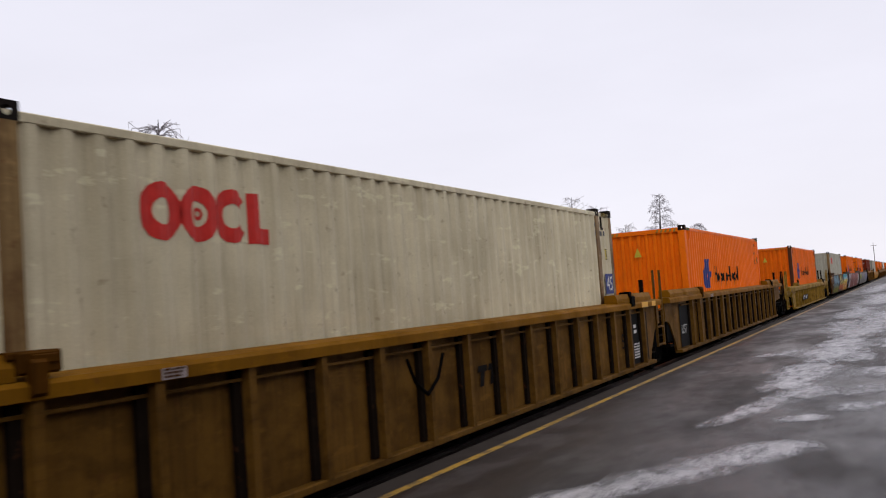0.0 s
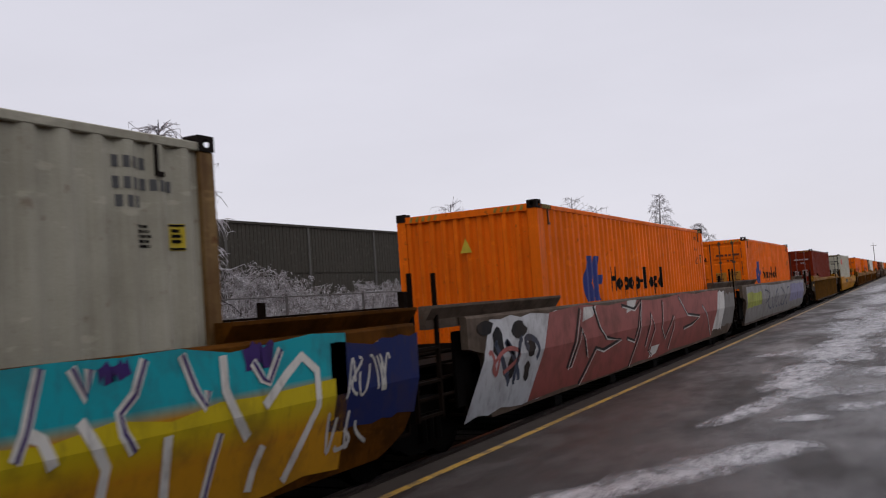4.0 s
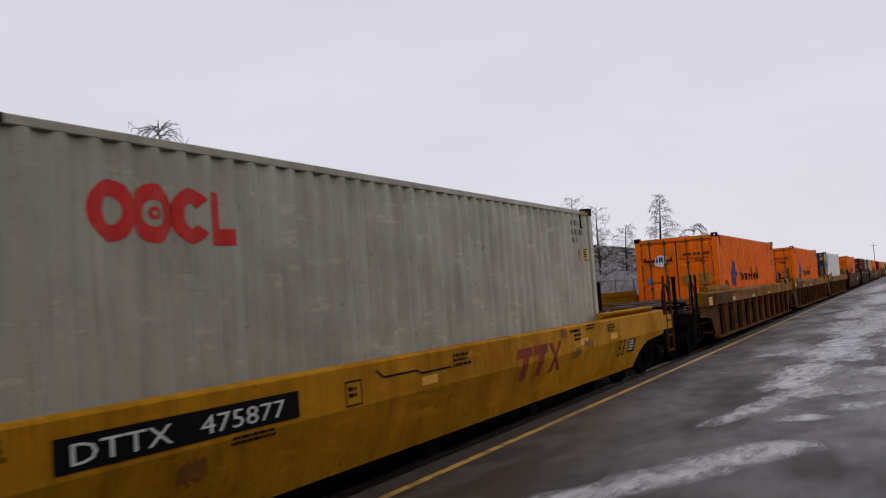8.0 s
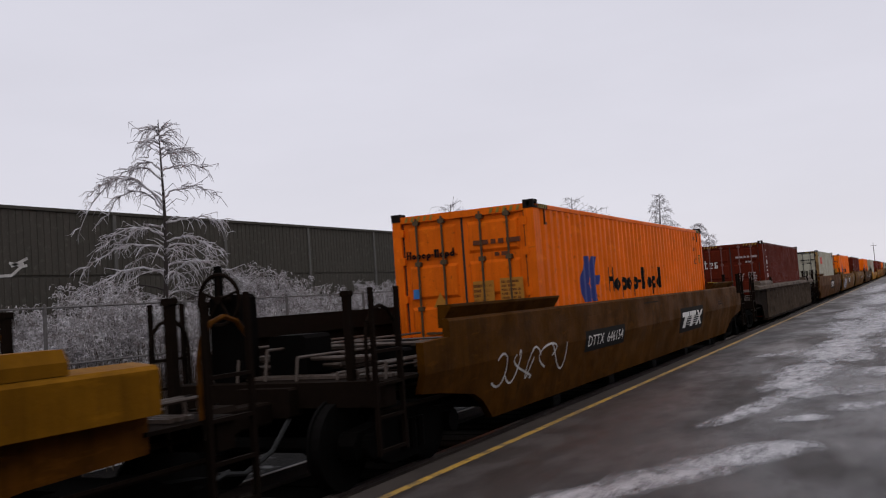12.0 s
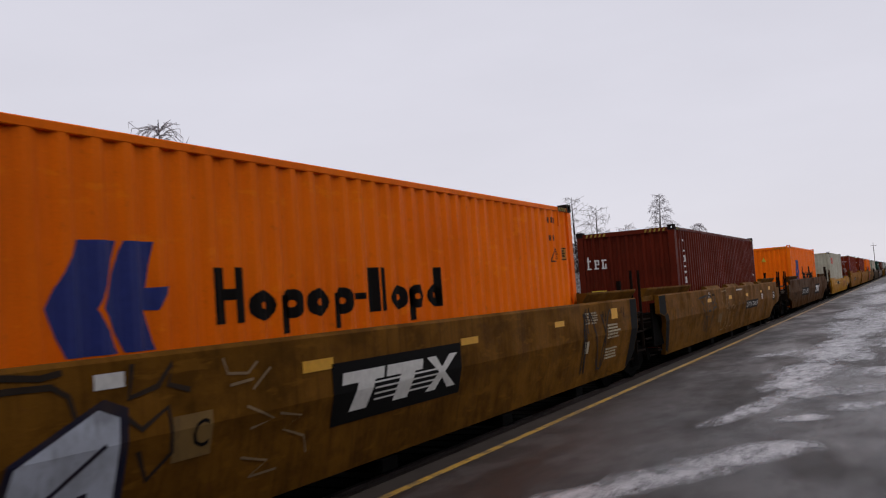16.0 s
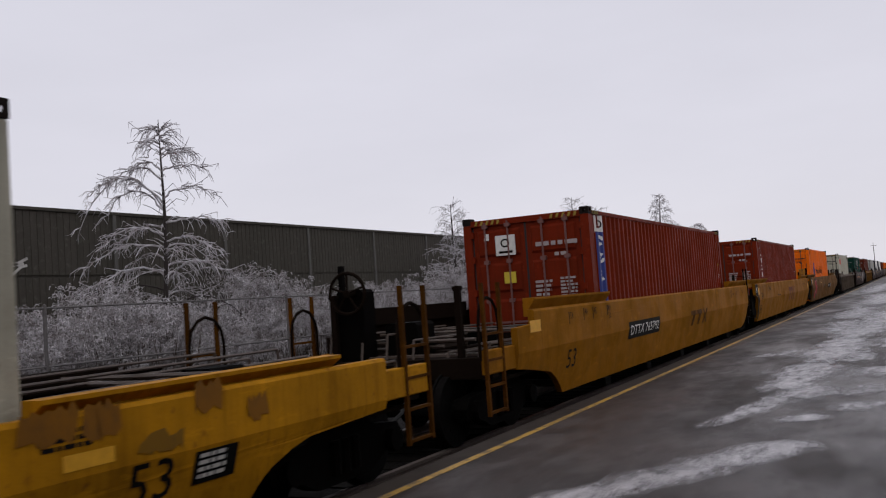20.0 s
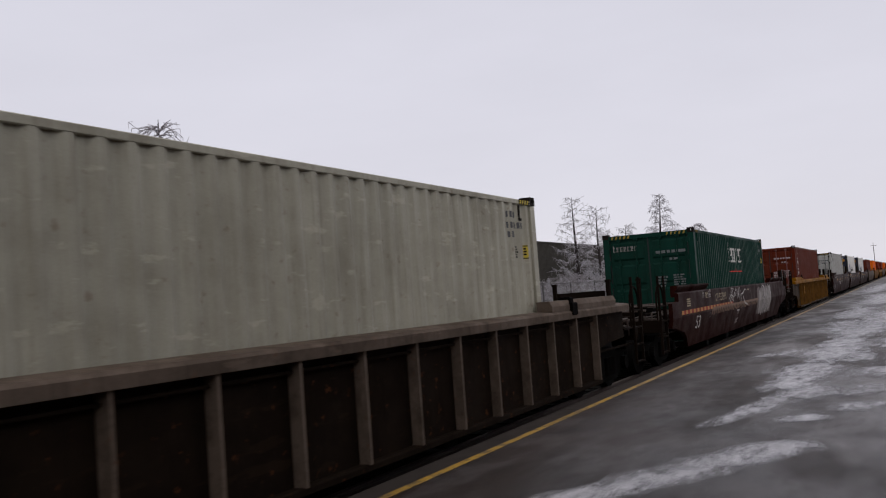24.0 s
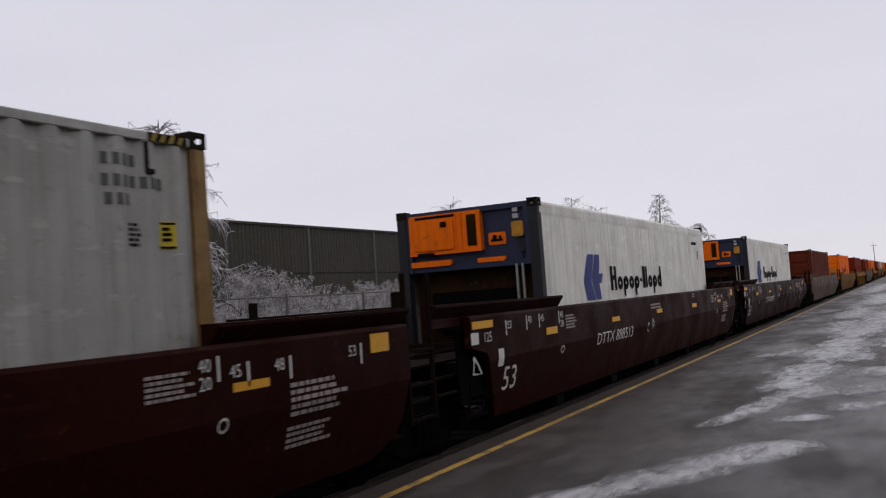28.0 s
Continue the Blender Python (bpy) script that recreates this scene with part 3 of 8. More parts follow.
def door_leaf(bm, x0, x1):
    """One door: a flat rim with four raised fields, in one skin."""
    ys = 0.045
    z0, z1 = ZB + 0.14, ZT - 0.13
    zs = [z0, z0 + 0.1, z0 + 0.62, z0 + 0.74, z0 + 1.27, z0 + 1.39, z0 + 1.92, z0 + 2.04, z1 - 0.1, z1]
    xs = [x0, x0 + 0.08, x1 - 0.08, x1]
    g = [[bm.verts.new((x, ys, z)) for x in xs] for z in zs]
    for r in range(9):
        for c in range(3):
            o = (g[r][c], g[r][c + 1], g[r + 1][c + 1], g[r + 1][c])
            if c == 1 and r % 2:
                a, b = zs[r] + 0.045, zs[r + 1] - 0.045
                q = [bm.verts.new((x, ys - 0.032, z)) for x, z in ((xs[1] + 0.03, a), (xs[2] - 0.03, a), (xs[2] - 0.03, b), (xs[1] + 0.03, b))]
                for i in range(4):
                    bm.faces.new((o[i], o[(i + 1) % 4], q[(i + 1) % 4], q[i]))
                bm.faces.new(q)
            else:
                bm.faces.new(o)
    rim = [g[0][0], g[0][1], g[0][2], g[0][3]] + [g[r][3] for r in range(1, 10)] + [g[9][2], g[9][1], g[9][0]] + [g[r][0] for r in range(8, 0, -1)]
    back = [bm.verts.new((v.co.x, ys + 0.05, v.co.z)) for v in rim]
    for i in range(len(rim)):
        bm.faces.new((rim[i], rim[(i + 1) % len(rim)], back[(i + 1) % len(rim)], back[i]))


PINKISH = plain("dusty_rose_lock_rod", (0.16, 0.07, 0.06), 0.6)
ROD = plain("olive_brown_lock_rod", (0.085, 0.05, 0.02), 0.6, 0.1)
STEEL = plain("galvanised_lock_rod", (0.30, 0.29, 0.27), 0.5, 0.4)
DULL_STEEL = plain("dull_dark_steel_rod", (0.075, 0.07, 0.068), 0.6)
CAST = plain("dark_scuffed_corner_casting", (0.014, 0.010, 0.008), 0.7, gloss=0.06)


DISTANT = False
FAR_SKIP = {"brake_rod", "air_pipe", "pipe", "valve_box", "relay_valve", "crossover_step", "air_hose", "grab_iron", "lashing_hook", "door_handle", "hinge", "lock_rod", "guide_post", "walkway", "cross_bearer", "end_bracket", "lower_step"}


def holed(bm, at, u0, u1, v0, v1, uc, vc, hu, hv):
    """A plate with an oval hole; at(u, v) gives its points."""
    um, vm = (u0 + u1) / 2, (v0 + v1) / 2
    rim = [(u1, vm), (u1, v1), (um, v1), (u0, v1), (u0, vm), (u0, v0), (um, v0), (u1, v0)]
    a = [bm.verts.new(at(u, v)) for u, v in rim]
    c = [bm.verts.new(at(uc + hu * math.cos(k * 0.7854), vc + hv * math.sin(k * 0.7854))) for k in range(8)]
    for i in range(8):
        bm.faces.new((a[i], a[(i + 1) % 8], c[(i + 1) % 8], c[i]))


def casting(bm, s):
    """A hollow corner casting with holes in its side, end and top."""
    x0, x1, y0, y1, z1 = s * 1.057, s * 1.222, -0.006, 0.176, 0.124
    holed(bm, lambda u, v: (x1, u, v), y0, y1, 0.0, z1, (y0 + y1) / 2, z1 / 2, 0.034, 0.036)
    quad(bm, (x0, y0, 0), (x0, y1, 0), (x0, y1, z1), (x0, y0, z1))
    for y in (y0, y1):
        holed(bm, lambda u, v: (u, y, v), x0, x1, 0.0, z1, (x0 + x1) / 2, z1 / 2, 0.034, 0.038)
    holed(bm, lambda u, v: (u, v, z1), x0, x1, y0, y1, (x0 + x1) / 2, (y0 + y1) / 2, 0.03, 0.055)
    quad(bm, (x0, y0, 0), (x1, y0, 0), (x1, y1, 0), (x0, y1, 0))


def container(label, paint, end="door", long=12.192, seed=0, rods=None, rusty=None, rusty_near=True, striped=True):
    """A forty-foot high-cube container, its near end at y = 0. end: 'door' or 'wall'."""
    c = thing("shipping_container", label, "container", "containers on the train")
    k = (paint.name, long)
    rods = rods or (ROD if paint in (ORANGE, BRIGHT_ORANGE) else GREEN if paint is GREEN else PINKISH if paint in (MAROON, DARKMAROON, REDBROWN) else DULL_STEEL if paint in (GREY, GREYBLUE) else None)
    P = lambda n, me, m=None, lab="": None if DISTANT and n in FAR_SKIP else put(n, me, c, m, lab)
    for s in (1, -1):
        P("side_wall", shared(("side_wall", k, s), paint, lambda bm: corr_wall(bm, long, ZB + 0.14, ZT - 0.1, 1.213, s)))
        P("top_rail", shared(("top_rail", k, s), paint, lambda bm: box(bm, *sorted((s * 1.150, s * 1.217)), 0.16, long - 0.16, ZT - 0.122, ZT - 0.052, 0.008)))
        P("bottom_rail", shared(("bottom_rail", k, s), paint, lambda bm: box(bm, *sorted((s * 1.15, s * 1.217)), 0.16, long - 0.16, ZB + 0.01, ZB + 0.16, 0.008)))
        for y in (0.0, long - 0.16):
            pm = rusty if rusty and (y > 0 or rusty_near) else paint
            post = shared(("corner_post", pm.name, s), pm,
                          lambda bm: (box(bm, *sorted((s * 1.06, s * 1.217)), 0.002, 0.158, ZB + 0.118, ZT - 0.118, 0.015)))
            P("corner_post", post, pose(0, y, 0))
            for z in (ZB, ZT - 0.118):
                P("corner_casting", shared(("corner_casting", s) if seed != 17 else ("orange_casting", s), CAST if seed != 17 else paint, lambda bm: casting(bm, s)),
                  pose(0, y - 0.005 if y else 0, z))
    P("roof", shared(("roof", k), paint, lambda bm: [box(bm, -1.15, 1.15, 0.12, long - 0.12, ZT - 0.11, ZT - 0.08)] + [
        box(bm, -1.1, 1.1, 0.3 + i * 0.42, 0.5 + i * 0.42, ZT - 0.082, ZT - 0.062, 0.005) for i in range(int((long - 0.6) / 0.42))]))
    P("floor", shared(("floor", k), GRIME_AND_SHADE, lambda bm: box(bm, -1.15, 1.15, 0.1, long - 0.1, ZB + 0.02, ZB + 0.12)))
    for y, s in ((0.0, -1), (long, 1)):
        bar = shared(("end_header", paint.name, s, end), CAST if paint in (GREY, GREYBLUE) and end == "door" else paint, lambda bm: box(bm, -1.06, 1.06, *sorted((-s * 0.0, -s * 0.1)), ZT - 0.15, ZT - 0.045, 0.01))
        P("end_header", bar, pose(0, y, 0))
        bar = shared(("end_sill", paint.name, s), paint, lambda bm: box(bm, -1.06, 1.06, *sorted((-s * 0.0, -s * 0.1)), ZB + 0.01, ZB + 0.14, 0.01))
        P("end_sill", bar, pose(0, y, 0))
    far = shared(("end_wall", k, 1), paint, lambda bm: end_corr(bm, long - 0.02, 1))
    P("end_wall", far)
    if end == "wall":
        P("end_wall", shared(("end_wall", k, -1), paint, lambda bm: end_corr(bm, 0.02, -1)))
    else:
        g = 0.03 if paint in (GREY, GREYBLUE) else 0.0
        for x0, x1 in ((-1.03 + g, -0.02 - g), (0.02 + g, 1.03 - g)):
            P("door", shared(("door", paint.name, x0), paint, lambda bm: door_leaf(bm, x0, x1)))
        P("door_seal", shared("door_seal", SEAL, lambda bm: [box(bm, -1.07, 1.07, 0.052, 0.1, ZB + 0.11, ZT - 0.1)]))
        rod = shared(("lock_rod", (rods or STEEL).name), rods or STEEL, lambda bm: (
            tube(bm, (0, -0.005, ZB + 0.1), (0, -0.005, ZT - 0.09), 0.019, 8), [box(bm, -0.05, 0.05, -0.03, 0.05, z, z + 0.07, 0.01) for z in
                (ZB + 0.12, ZB + 0.75, ZB + 1.35, ZB + 2.05, ZT - 0.2)]))
        for x in (-0.78, -0.33, 0.33, 0.78):
            P("lock_rod", rod, pose(x, 0, 0))
        h = shared(("door_handle", (rods or STEEL).name), rods or STEEL, lambda bm: box(bm, -0.3, 0.02, -0.035, -0.015, 0, 0.035, 0.005))
        for x in (-0.4, -0.05, 0.62, 0.95):
            P("door_handle", h, pose(x, 0, ZB + 0.98 + (0.06 if abs(x) > 0.5 else 0)))
        hinge = shared(("hinge", paint.name), CAST if g else paint, lambda bm: box(bm, -0.045, 0.045, -0.01, 0.05, -0.06, 0.06, 0.01))
        for z in (0.75, 1.3, 1.9, 2.5, 2.95):
            for x in (-1.06, 1.06):
                P("hinge", hinge, pose(x, 0, z))
    if DISTANT:
        return c
    # small writing that cannot be read
    ink = CHALK if paint in (MAROON, DARKMAROON, REDBROWN) else DIMGREY if paint is GREEN else INK
    if ink is CHALK:
        # number written downwards
        rnd = random.Random(seed)
        sign("container_number", ("number_down", seed), [rect(long - 0.79, z, long - 0.74, z + 0.075) for z in [1.7 + 0.105 * i for i in range(11)] if rnd.random() < 0.85], ink, c, "corr")
        sign("size_code", ("size_down", seed), [rect(long - 0.5, 2.42 + 0.1 * i, long - 0.46, 2.49 + 0.1 * i) for i in range(4)], ink, c, "corr")
        sign("data_plate", ("plate_down", long), [rect(long - 0.5, 2.17, long - 0.41, 2.3)], LABEL, c, "corr")
        sign("data_plate", ("plate_down_b", long, ink.name), hoop(long - 0.51, 1.88, long - 0.37, 2.05, 0.02, 4) + bars(long - 0.48, 1.9, long - 0.4, 2.02, 3, 3), ink, c, "corr")
    else:
        dim = WORN_INK if ink is INK and paint not in (ORANGE, BRIGHT_ORANGE) else BROWN_INK if ink is INK else ink
        for i, (a, n, z) in enumerate(((1.02, 4, 2.93), (1.02, 7, 2.78), (1.0, 3, 2.65))):
            if paint in (ORANGE, BRIGHT_ORANGE) and i == 1:
                continue
            sign("container_number", ("number_side", dim.name, seed % 3, long, i), [rect(long - a + 0.085 * k, z, long - a + 0.085 * k + 0.055, z + 0.085) for k in range(n)], dim, c, "corr")
        amber = paint in (ORANGE, BRIGHT_ORANGE)
        sign("data_plate", ("data_plate", long, amber), [rect(long - 0.5, 2.35, long - 0.36, 2.55)], AMBER if amber else LABEL, c, "corr")
        o = sign("plate_print", ("plate_print", long), [rect(long - 0.495, 2.53, long - 0.365, 2.545), rect(long - 0.495, 2.355, long - 0.365, 2.37)] + bars(long - 0.475, 2.39, long - 0.385, 2.51, 3, 5), INK, c, "corr")
        o.matrix_basis = pose(0.004, 0, 0)
        if amber:
            sign("hazard_triangle", ("side_triangle", long), stroke([(long - 0.98, 2.33), (long - 0.78, 2.33), (long - 0.88, 2.53), (long - 0.98, 2.33)], 0.028), BROWN_INK, c, "corr", "outlined warning triangle")
        sign("data_plate", ("data_plate_b", long, ink.name), bars(long - 0.82, 2.35, long - 0.68, 2.53, 5, 3), ink, c, "corr")
    if end == "door":
        ink = ROSE_INK if ink is CHALK else WORN_INK if paint is GREYBLUE else BROWN_INK if paint in (ORANGE, BRIGHT_ORANGE) else ink
        sign("door_number", ("number_door", ink.name), bars(0.2, 2.6, 1.0, 2.72, 1, 2), ink, c, "end")
        sign("size_code", ("size_door", ink.name), bars(0.55, 2.42, 0.85, 2.52, 1, 4), ink, c, "end")
        for i, line in enumerate(bars(0.62, 1.72, 0.98, 2.08, 6, 9)):
            sign("weight_print", ("weights_door", ink.name, i), [line], ink, c, "end")
        for i, line in enumerate(bars(0.15, 1.75, 0.48, 2.05, 4, 2)):
            sign("weight_print", ("weights_door_b", ink.name, i), [line], ink, c, "end")
    stripe = LABEL if paint is GREY else HAZARD
    slant = lambda y, z0, z1: [(y, z0), (y + 0.045, z0), (y + 0.075, z1), (y + 0.03, z1)]
    for far in (0, 1):
        y0 = long - 0.6 if far else 0.2
        if striped and not DISTANT:
            sign("hazard_band", ("hazard_band", far, long), [rect(y0, ZT - 0.121, y0 + 0.4, ZT - 0.054)], BLACK, c, "under_flat", "black band under the hazard stripes")
            sign("hazard_stripe", ("hazard_stripe", far, long, stripe.name), [slant(y0 + 0.02 + 0.09 * i, ZT - 0.118, ZT - 0.058) for i in range(4)], stripe, c, "flat")
        P("lashing_hook", shared(("lashing_hook", paint.name), CAST if paint in (GREY, GREYBLUE, CREAM) else RUSTDARK if paint is ORANGE else paint,
                                 lambda bm: lattice(bm, 1.205, 1.23, [0.0, 0.028, 0.085], [ZT - 0.36, ZT - 0.325, ZT - 0.13], lambda i, j: i == 0 or j == 0)), pose(0, long - 0.64 if far else 0.43, 0))
    if striped and not DISTANT:
        for x0 in (-0.98, 0.5):
            sign("hazard_stripe", ("hazard_stripe_end", x0), [slant(x0 + 0.11 * i, ZT - 0.135, ZT - 0.06) for i in range(5)], HAZARD, c, "end")
    return c


# ---- plain-shape logos ----
def word_pieces(a, b, h, kinds, wide=1.0):
    """Letter-like plain blocks: t pair of tall bars, o oval, p oval with a drop, d oval with a riser, l bar, - dash, L broad bar."""
    every, x, w = [], a, h * 0.225
    for k in kinds:
        o = h * 0.58
        out = []
        every.append(out)
        if k == "t":
            out += [rect(x, b, x + w * 1.1, b + h), rect(x + h * 0.42, b, x + h * 0.42 + w, b + h), rect(x + w * 1.1, b + h * 0.42, x + h * 0.42, b + h * 0.62)]
            x += h * 0.74
        elif k in "opd":
            out += hoop(x, b, x + o, b + o, w * 0.95)
            if k == "p":
                out.append(rect(x, b - h * 0.28, x + w, b + o * 0.8))
            if k == "d":
                out.append(rect(x + o - w, b, x + o, b + h))
            x += o + h * 0.1
        elif k == "-":
            out.append(rect(x, b + h * 0.3, x + h * 0.27, b + h * 0.44))
            x += h * 0.36
        elif k == "L":
            out += [rect(x, b, x + w * 1.6, b + h)]
            x += h * 0.42
        elif k == "l":
            out.append(rect(x, b, x + w, b + h))
            x += w + h * 0.1
    return [[[(a + (p - a) * wide, q) for p, q in poly] for poly in out] for out in every]


def word_blocks(a, b, h, kinds, wide=1.0):
    return [poly for out in word_pieces(a, b, h, kinds, wide) for poly in out]


def word_parts(key, pieces, ink, c, where, label):
    for i, polys in enumerate(pieces):
        sign("letter_block", (key, i), polys, ink, c, where, label)


def arrow_emblem(a, b, h, wide=1.36):
    """Two slanting blue wedges that point backwards."""
    def at(*pts):
        return [(a + (p - 0.09) * h * wide * 1.03, b + q * h) for p, q in pts]
    return [at((0.26, 1), (0.56, 1), (0.42, 0.5), (0.1, 0.52), (0.0, 0.42)), at((0.0, 0.42), (0.1, 0.52), (0.42, 0.5), (0.37, 0.40), (0.54, 0), (0.12, 0.0)),
            at((0.61, 1), (0.87, 1), (0.79, 0.57), (0.46, 0.55)), at((0.46, 0.55), (0.79, 0.57), (1.0, 0.58), (0.88, 0.36), (0.42, 0.40)),
            at((0.42, 0.40), (0.76, 0.375), (0.85, 0), (0.59, 0))]


def ring_word(a, b, h):
    """Three fat red rings and a block."""
    w = h * 0.27
    out = []
    for k in range(3):
        out += hoop(a + h * 0.9 * k, b, a + h * (0.9 * k + 0.97), b + h, w, 20)[2 if k == 2 else 0:18 if k == 2 else 20]
    out += hoop(a + h * 1.27, b + h * 0.38, a + h * 1.52, b + h * 0.62, h * 0.07, 8)
    return out + [[(a + h * 2.76, b), (a + h * 3.4, b), (a + h * 3.4, b + h * 0.3), (a + h * 3.04, b + h * 0.3), (a + h * 3.04, b + h * 0.96), (a + h * 2.76, b + h * 0.96)]]


def serif_blocks(a, b, h, n, up=False):
    """White blocks of a short word, side by side or one under the other."""
    out = []
    for i in range(n):
        x, z = (a, b - i * h * 1.25) if up else (a + i * h * 0.78, b)
        out += [rect(x + h * 0.08, z, x + h * 0.24, z + h * (1.3 if i == 0 else 0.95))]
        out += [rect(x, z, x + h * 0.5, z + h * 0.13), rect(x, z + h * 0.8, x + h * (0.45 if i == 0 else 0.55), z + h * 0.95)]
        if i % 2:
            out += [rect(x + h * 0.4, z + h * 0.45, x + h * 0.56, z + h * 0.95), rect(x + h * 0.2, z + h * 0.42, x + h * 0.5, z + h * 0.52)]
        if i == 2:
            out += [rect(x + h * 0.35, z, x + h * 0.52, z + h * 0.5)]
    return out


def orange_marks(c, low=False, doors=True, end_word=True):
    if low:
        sign("emblem", "emblem_large", arrow_emblem(1.77, 1.36, 1.2), BLUEINK, c, "corr", "large dark blue slanting emblem")
        word_parts("company_word_large", word_pieces(4.35, 1.56, 0.70, "topop-Llopd", 1.33), INK, c, "corr", "black letter-like block")
    else:
        sign("emblem", "emblem", arrow_emblem(2.06, 1.65, 0.78, 1.36), BLUEINK, c, "corr", "dark blue slanting emblem")
        word_parts("company_word", word_pieces(3.52, 1.79, 0.45, "topop-Llopd", 1.33), INK, c, "corr", "black letter-like block")
    if doors:
        if end_word:
            sign("door_word", "door_word", word_blocks(-0.98, 2.52, 0.13, "topop-Llopd"), INK, c, "end")
            sign("door_label", "door_label", [rect(0.15, 1.78, 0.5, 2.1)], AMBER, c, "end")
            sign("door_label", "door_label_d", [rect(0.6, 1.78, 0.98, 2.12)], AMBER, c, "end")
        sign("hazard_triangle", "hazard_triangle", [[(-0.55, 1.75), (-0.3, 1.75), (-0.425, 1.98)]], AMBER, c, "end")
        sign("blue_sticker", "blue_sticker", [rect(-0.9, 1.9, -0.78, 2.05)], SKYBLUE, c, "end")
    else:
        sign("hazard_triangle", "hazard_triangle_b", [[(-0.1, 2.55), (0.1, 2.55), (0.0, 2.78)]], LABEL, c, "end")
    return c


def grey_marks(c, doors=True, side=True, y=1.38, end_mark=True):
    if side:
        sign("company_mark", ("company_rings", y), ring_word(y, 2.42, 0.44), REDINK, c, "corr", "red ring-shaped company mark")
    if end_mark:
        sign("company_mark_end", ("company_rings_end", doors), ring_word(-0.9, 2.62 if doors else 2.3, 0.19), REDINK, c, "end", "small red company mark")
    if doors:
        sign("door_label", "door_label_b", [rect(-0.5, 1.92, -0.2, 2.24)], LABEL, c, "end")
        sign("door_label", "door_label_e", [rect(-0.85, 1.42, -0.62, 1.7)], INK, c, "end")
    return c


def tex_marks(c, end=True, side=True, y=0.83):
    if end:
        sign("company_word_end", "white_word_end", serif_blocks(-1.0, 2.33, 0.24, 3), CHALK, c, "end", "white block word")
        sign("door_label", "door_label_c", [rect(-0.92, 1.62, -0.55, 1.8)], LABEL, c, "end")
    if side:
        sign("company_word_side", ("white_word_side", y), serif_blocks(y, 2.62, 0.31, 3, True), CHALK, c, "corr", "white block word set downwards")
    return c


def reefer(label, blue_band=False, emblem=False, seed=0):
    """A white refrigerated container: smooth sides, cooling machine in the near end."""
    c = thing("refrigerated_container", label, "container", "containers on the train")
    P = lambda n, me, m=None, lab="": put(n, me, c, m, lab)
    L = 12.192
    low = GRIMY_WALL if emblem else STAINED_WALL

    def side(bm, s):
        ys = [0.12 + (L - 0.24) * i / 56 for i in range(57)]
        prof = []
        for a, b in zip(ys, ys[1:]):
            prof += [(a, 0.0), (b - 0.03, 0.0), (b - 0.015, -0.008)]
        prof.append((L - 0.12, 0.0))
        lo = [bm.verts.new((s * (1.214 + d), y, ZB + 0.14)) for y, d in prof]
        hi = [bm.verts.new((s * (1.214 + d), y, ZT - 0.26)) for y, d in prof]
        for i in range(len(prof) - 1):
            f = (lo[i], lo[i + 1], hi[i + 1], hi[i])
            bm.faces.new(f if s > 0 else f[::-1])
    for s in (1, -1):
        P("side_wall", shared(("reefer_side", s), WHITE, lambda bm: side(bm, s)))
        P("top_rail", shared(("reefer_rail", s), WHITE, lambda bm: prism(bm, [(s * 1.1, ZT - 0.26), (s * 1.213, ZT - 0.26), (s * 1.219, ZT - 0.2), (s * 1.219, ZT - 0.09), (s * 1.195, ZT - 0.05), (s * 1.1, ZT - 0.05)], 0.1, L - 0.1)))
        P("bottom_rail", shared(("reefer_bottom", s), WHITE, lambda bm: box(bm, *sorted((s * 1.1, s * 1.218)), 0.1, L - 0.1, ZB + 0.01, ZB + 0.15, 0.01)))
        for y in (0.0, L - 0.16):
            P("corner_post", shared(("reefer_post", s, y == 0, emblem), (GRIMY_BLUE if emblem else STAINED_POST) if y == 0 else WHITE, lambda bm: box(bm, *sorted((s * 1.06, s * 1.217)), 0.002, 0.158, ZB + 0.118, ZT - 0.118, 0.015)), pose(0, y, 0))
            for z in (ZB, ZT - 0.118):
                P("corner_casting", shared(("corner_casting", s), CAST, lambda bm: casting(bm, s)), pose(0, y - 0.005 if y else 0, z))
    P("roof", shared("reefer_roof", WHITE, lambda bm: box(bm, -1.15, 1.15, 0.1, L - 0.1, ZT - 0.09, ZT - 0.06)))
    P("end_wall", shared("reefer_far_end", WHITE, lambda bm: box(bm, -1.06, 1.06, L - 0.1, L - 0.01, ZB, ZT - 0.02)))
    P("lower_bulkhead", shared(("reefer_bulkhead", low.name), low, lambda bm: box(bm, -1.06, 1.06, 0.28, 0.36, ZB, ZT - 0.05)))
    unit = P("cooling_unit", shared("cooling_frame", NAVY, lambda bm: [box(bm, -1.06, 1.06, 0.09, 0.28, 2.32, 3.2), box(bm, -1.06, -0.98, 0.02, 0.28, 2.28, 3.22, 0.01), box(bm, 0.98, 1.06, 0.02, 0.28, 2.28, 3.22, 0.01),
                                                              box(bm, -0.98, 0.98, 0.02, 0.28, 3.14, 3.22, 0.01), box(bm, -0.98, 0.98, 0.04, 0.28, 2.28, 2.36, 0.01)]), None, "dark navy cooling machine with orange covers")
    cover = lambda key, *b: shared(key, ORANGE, lambda bm: box(bm, *b, 0.02))
    put("fan_cover", cover("fan_cover", -1.0, 0.27, 0.0, 0.1, 2.54, 3.17), unit, None, "orange cover panel")
    put("access_door", cover("access_door", -0.9, -0.2, -0.03, 0.01, 2.61, 3.08), unit, None, "raised orange access door")
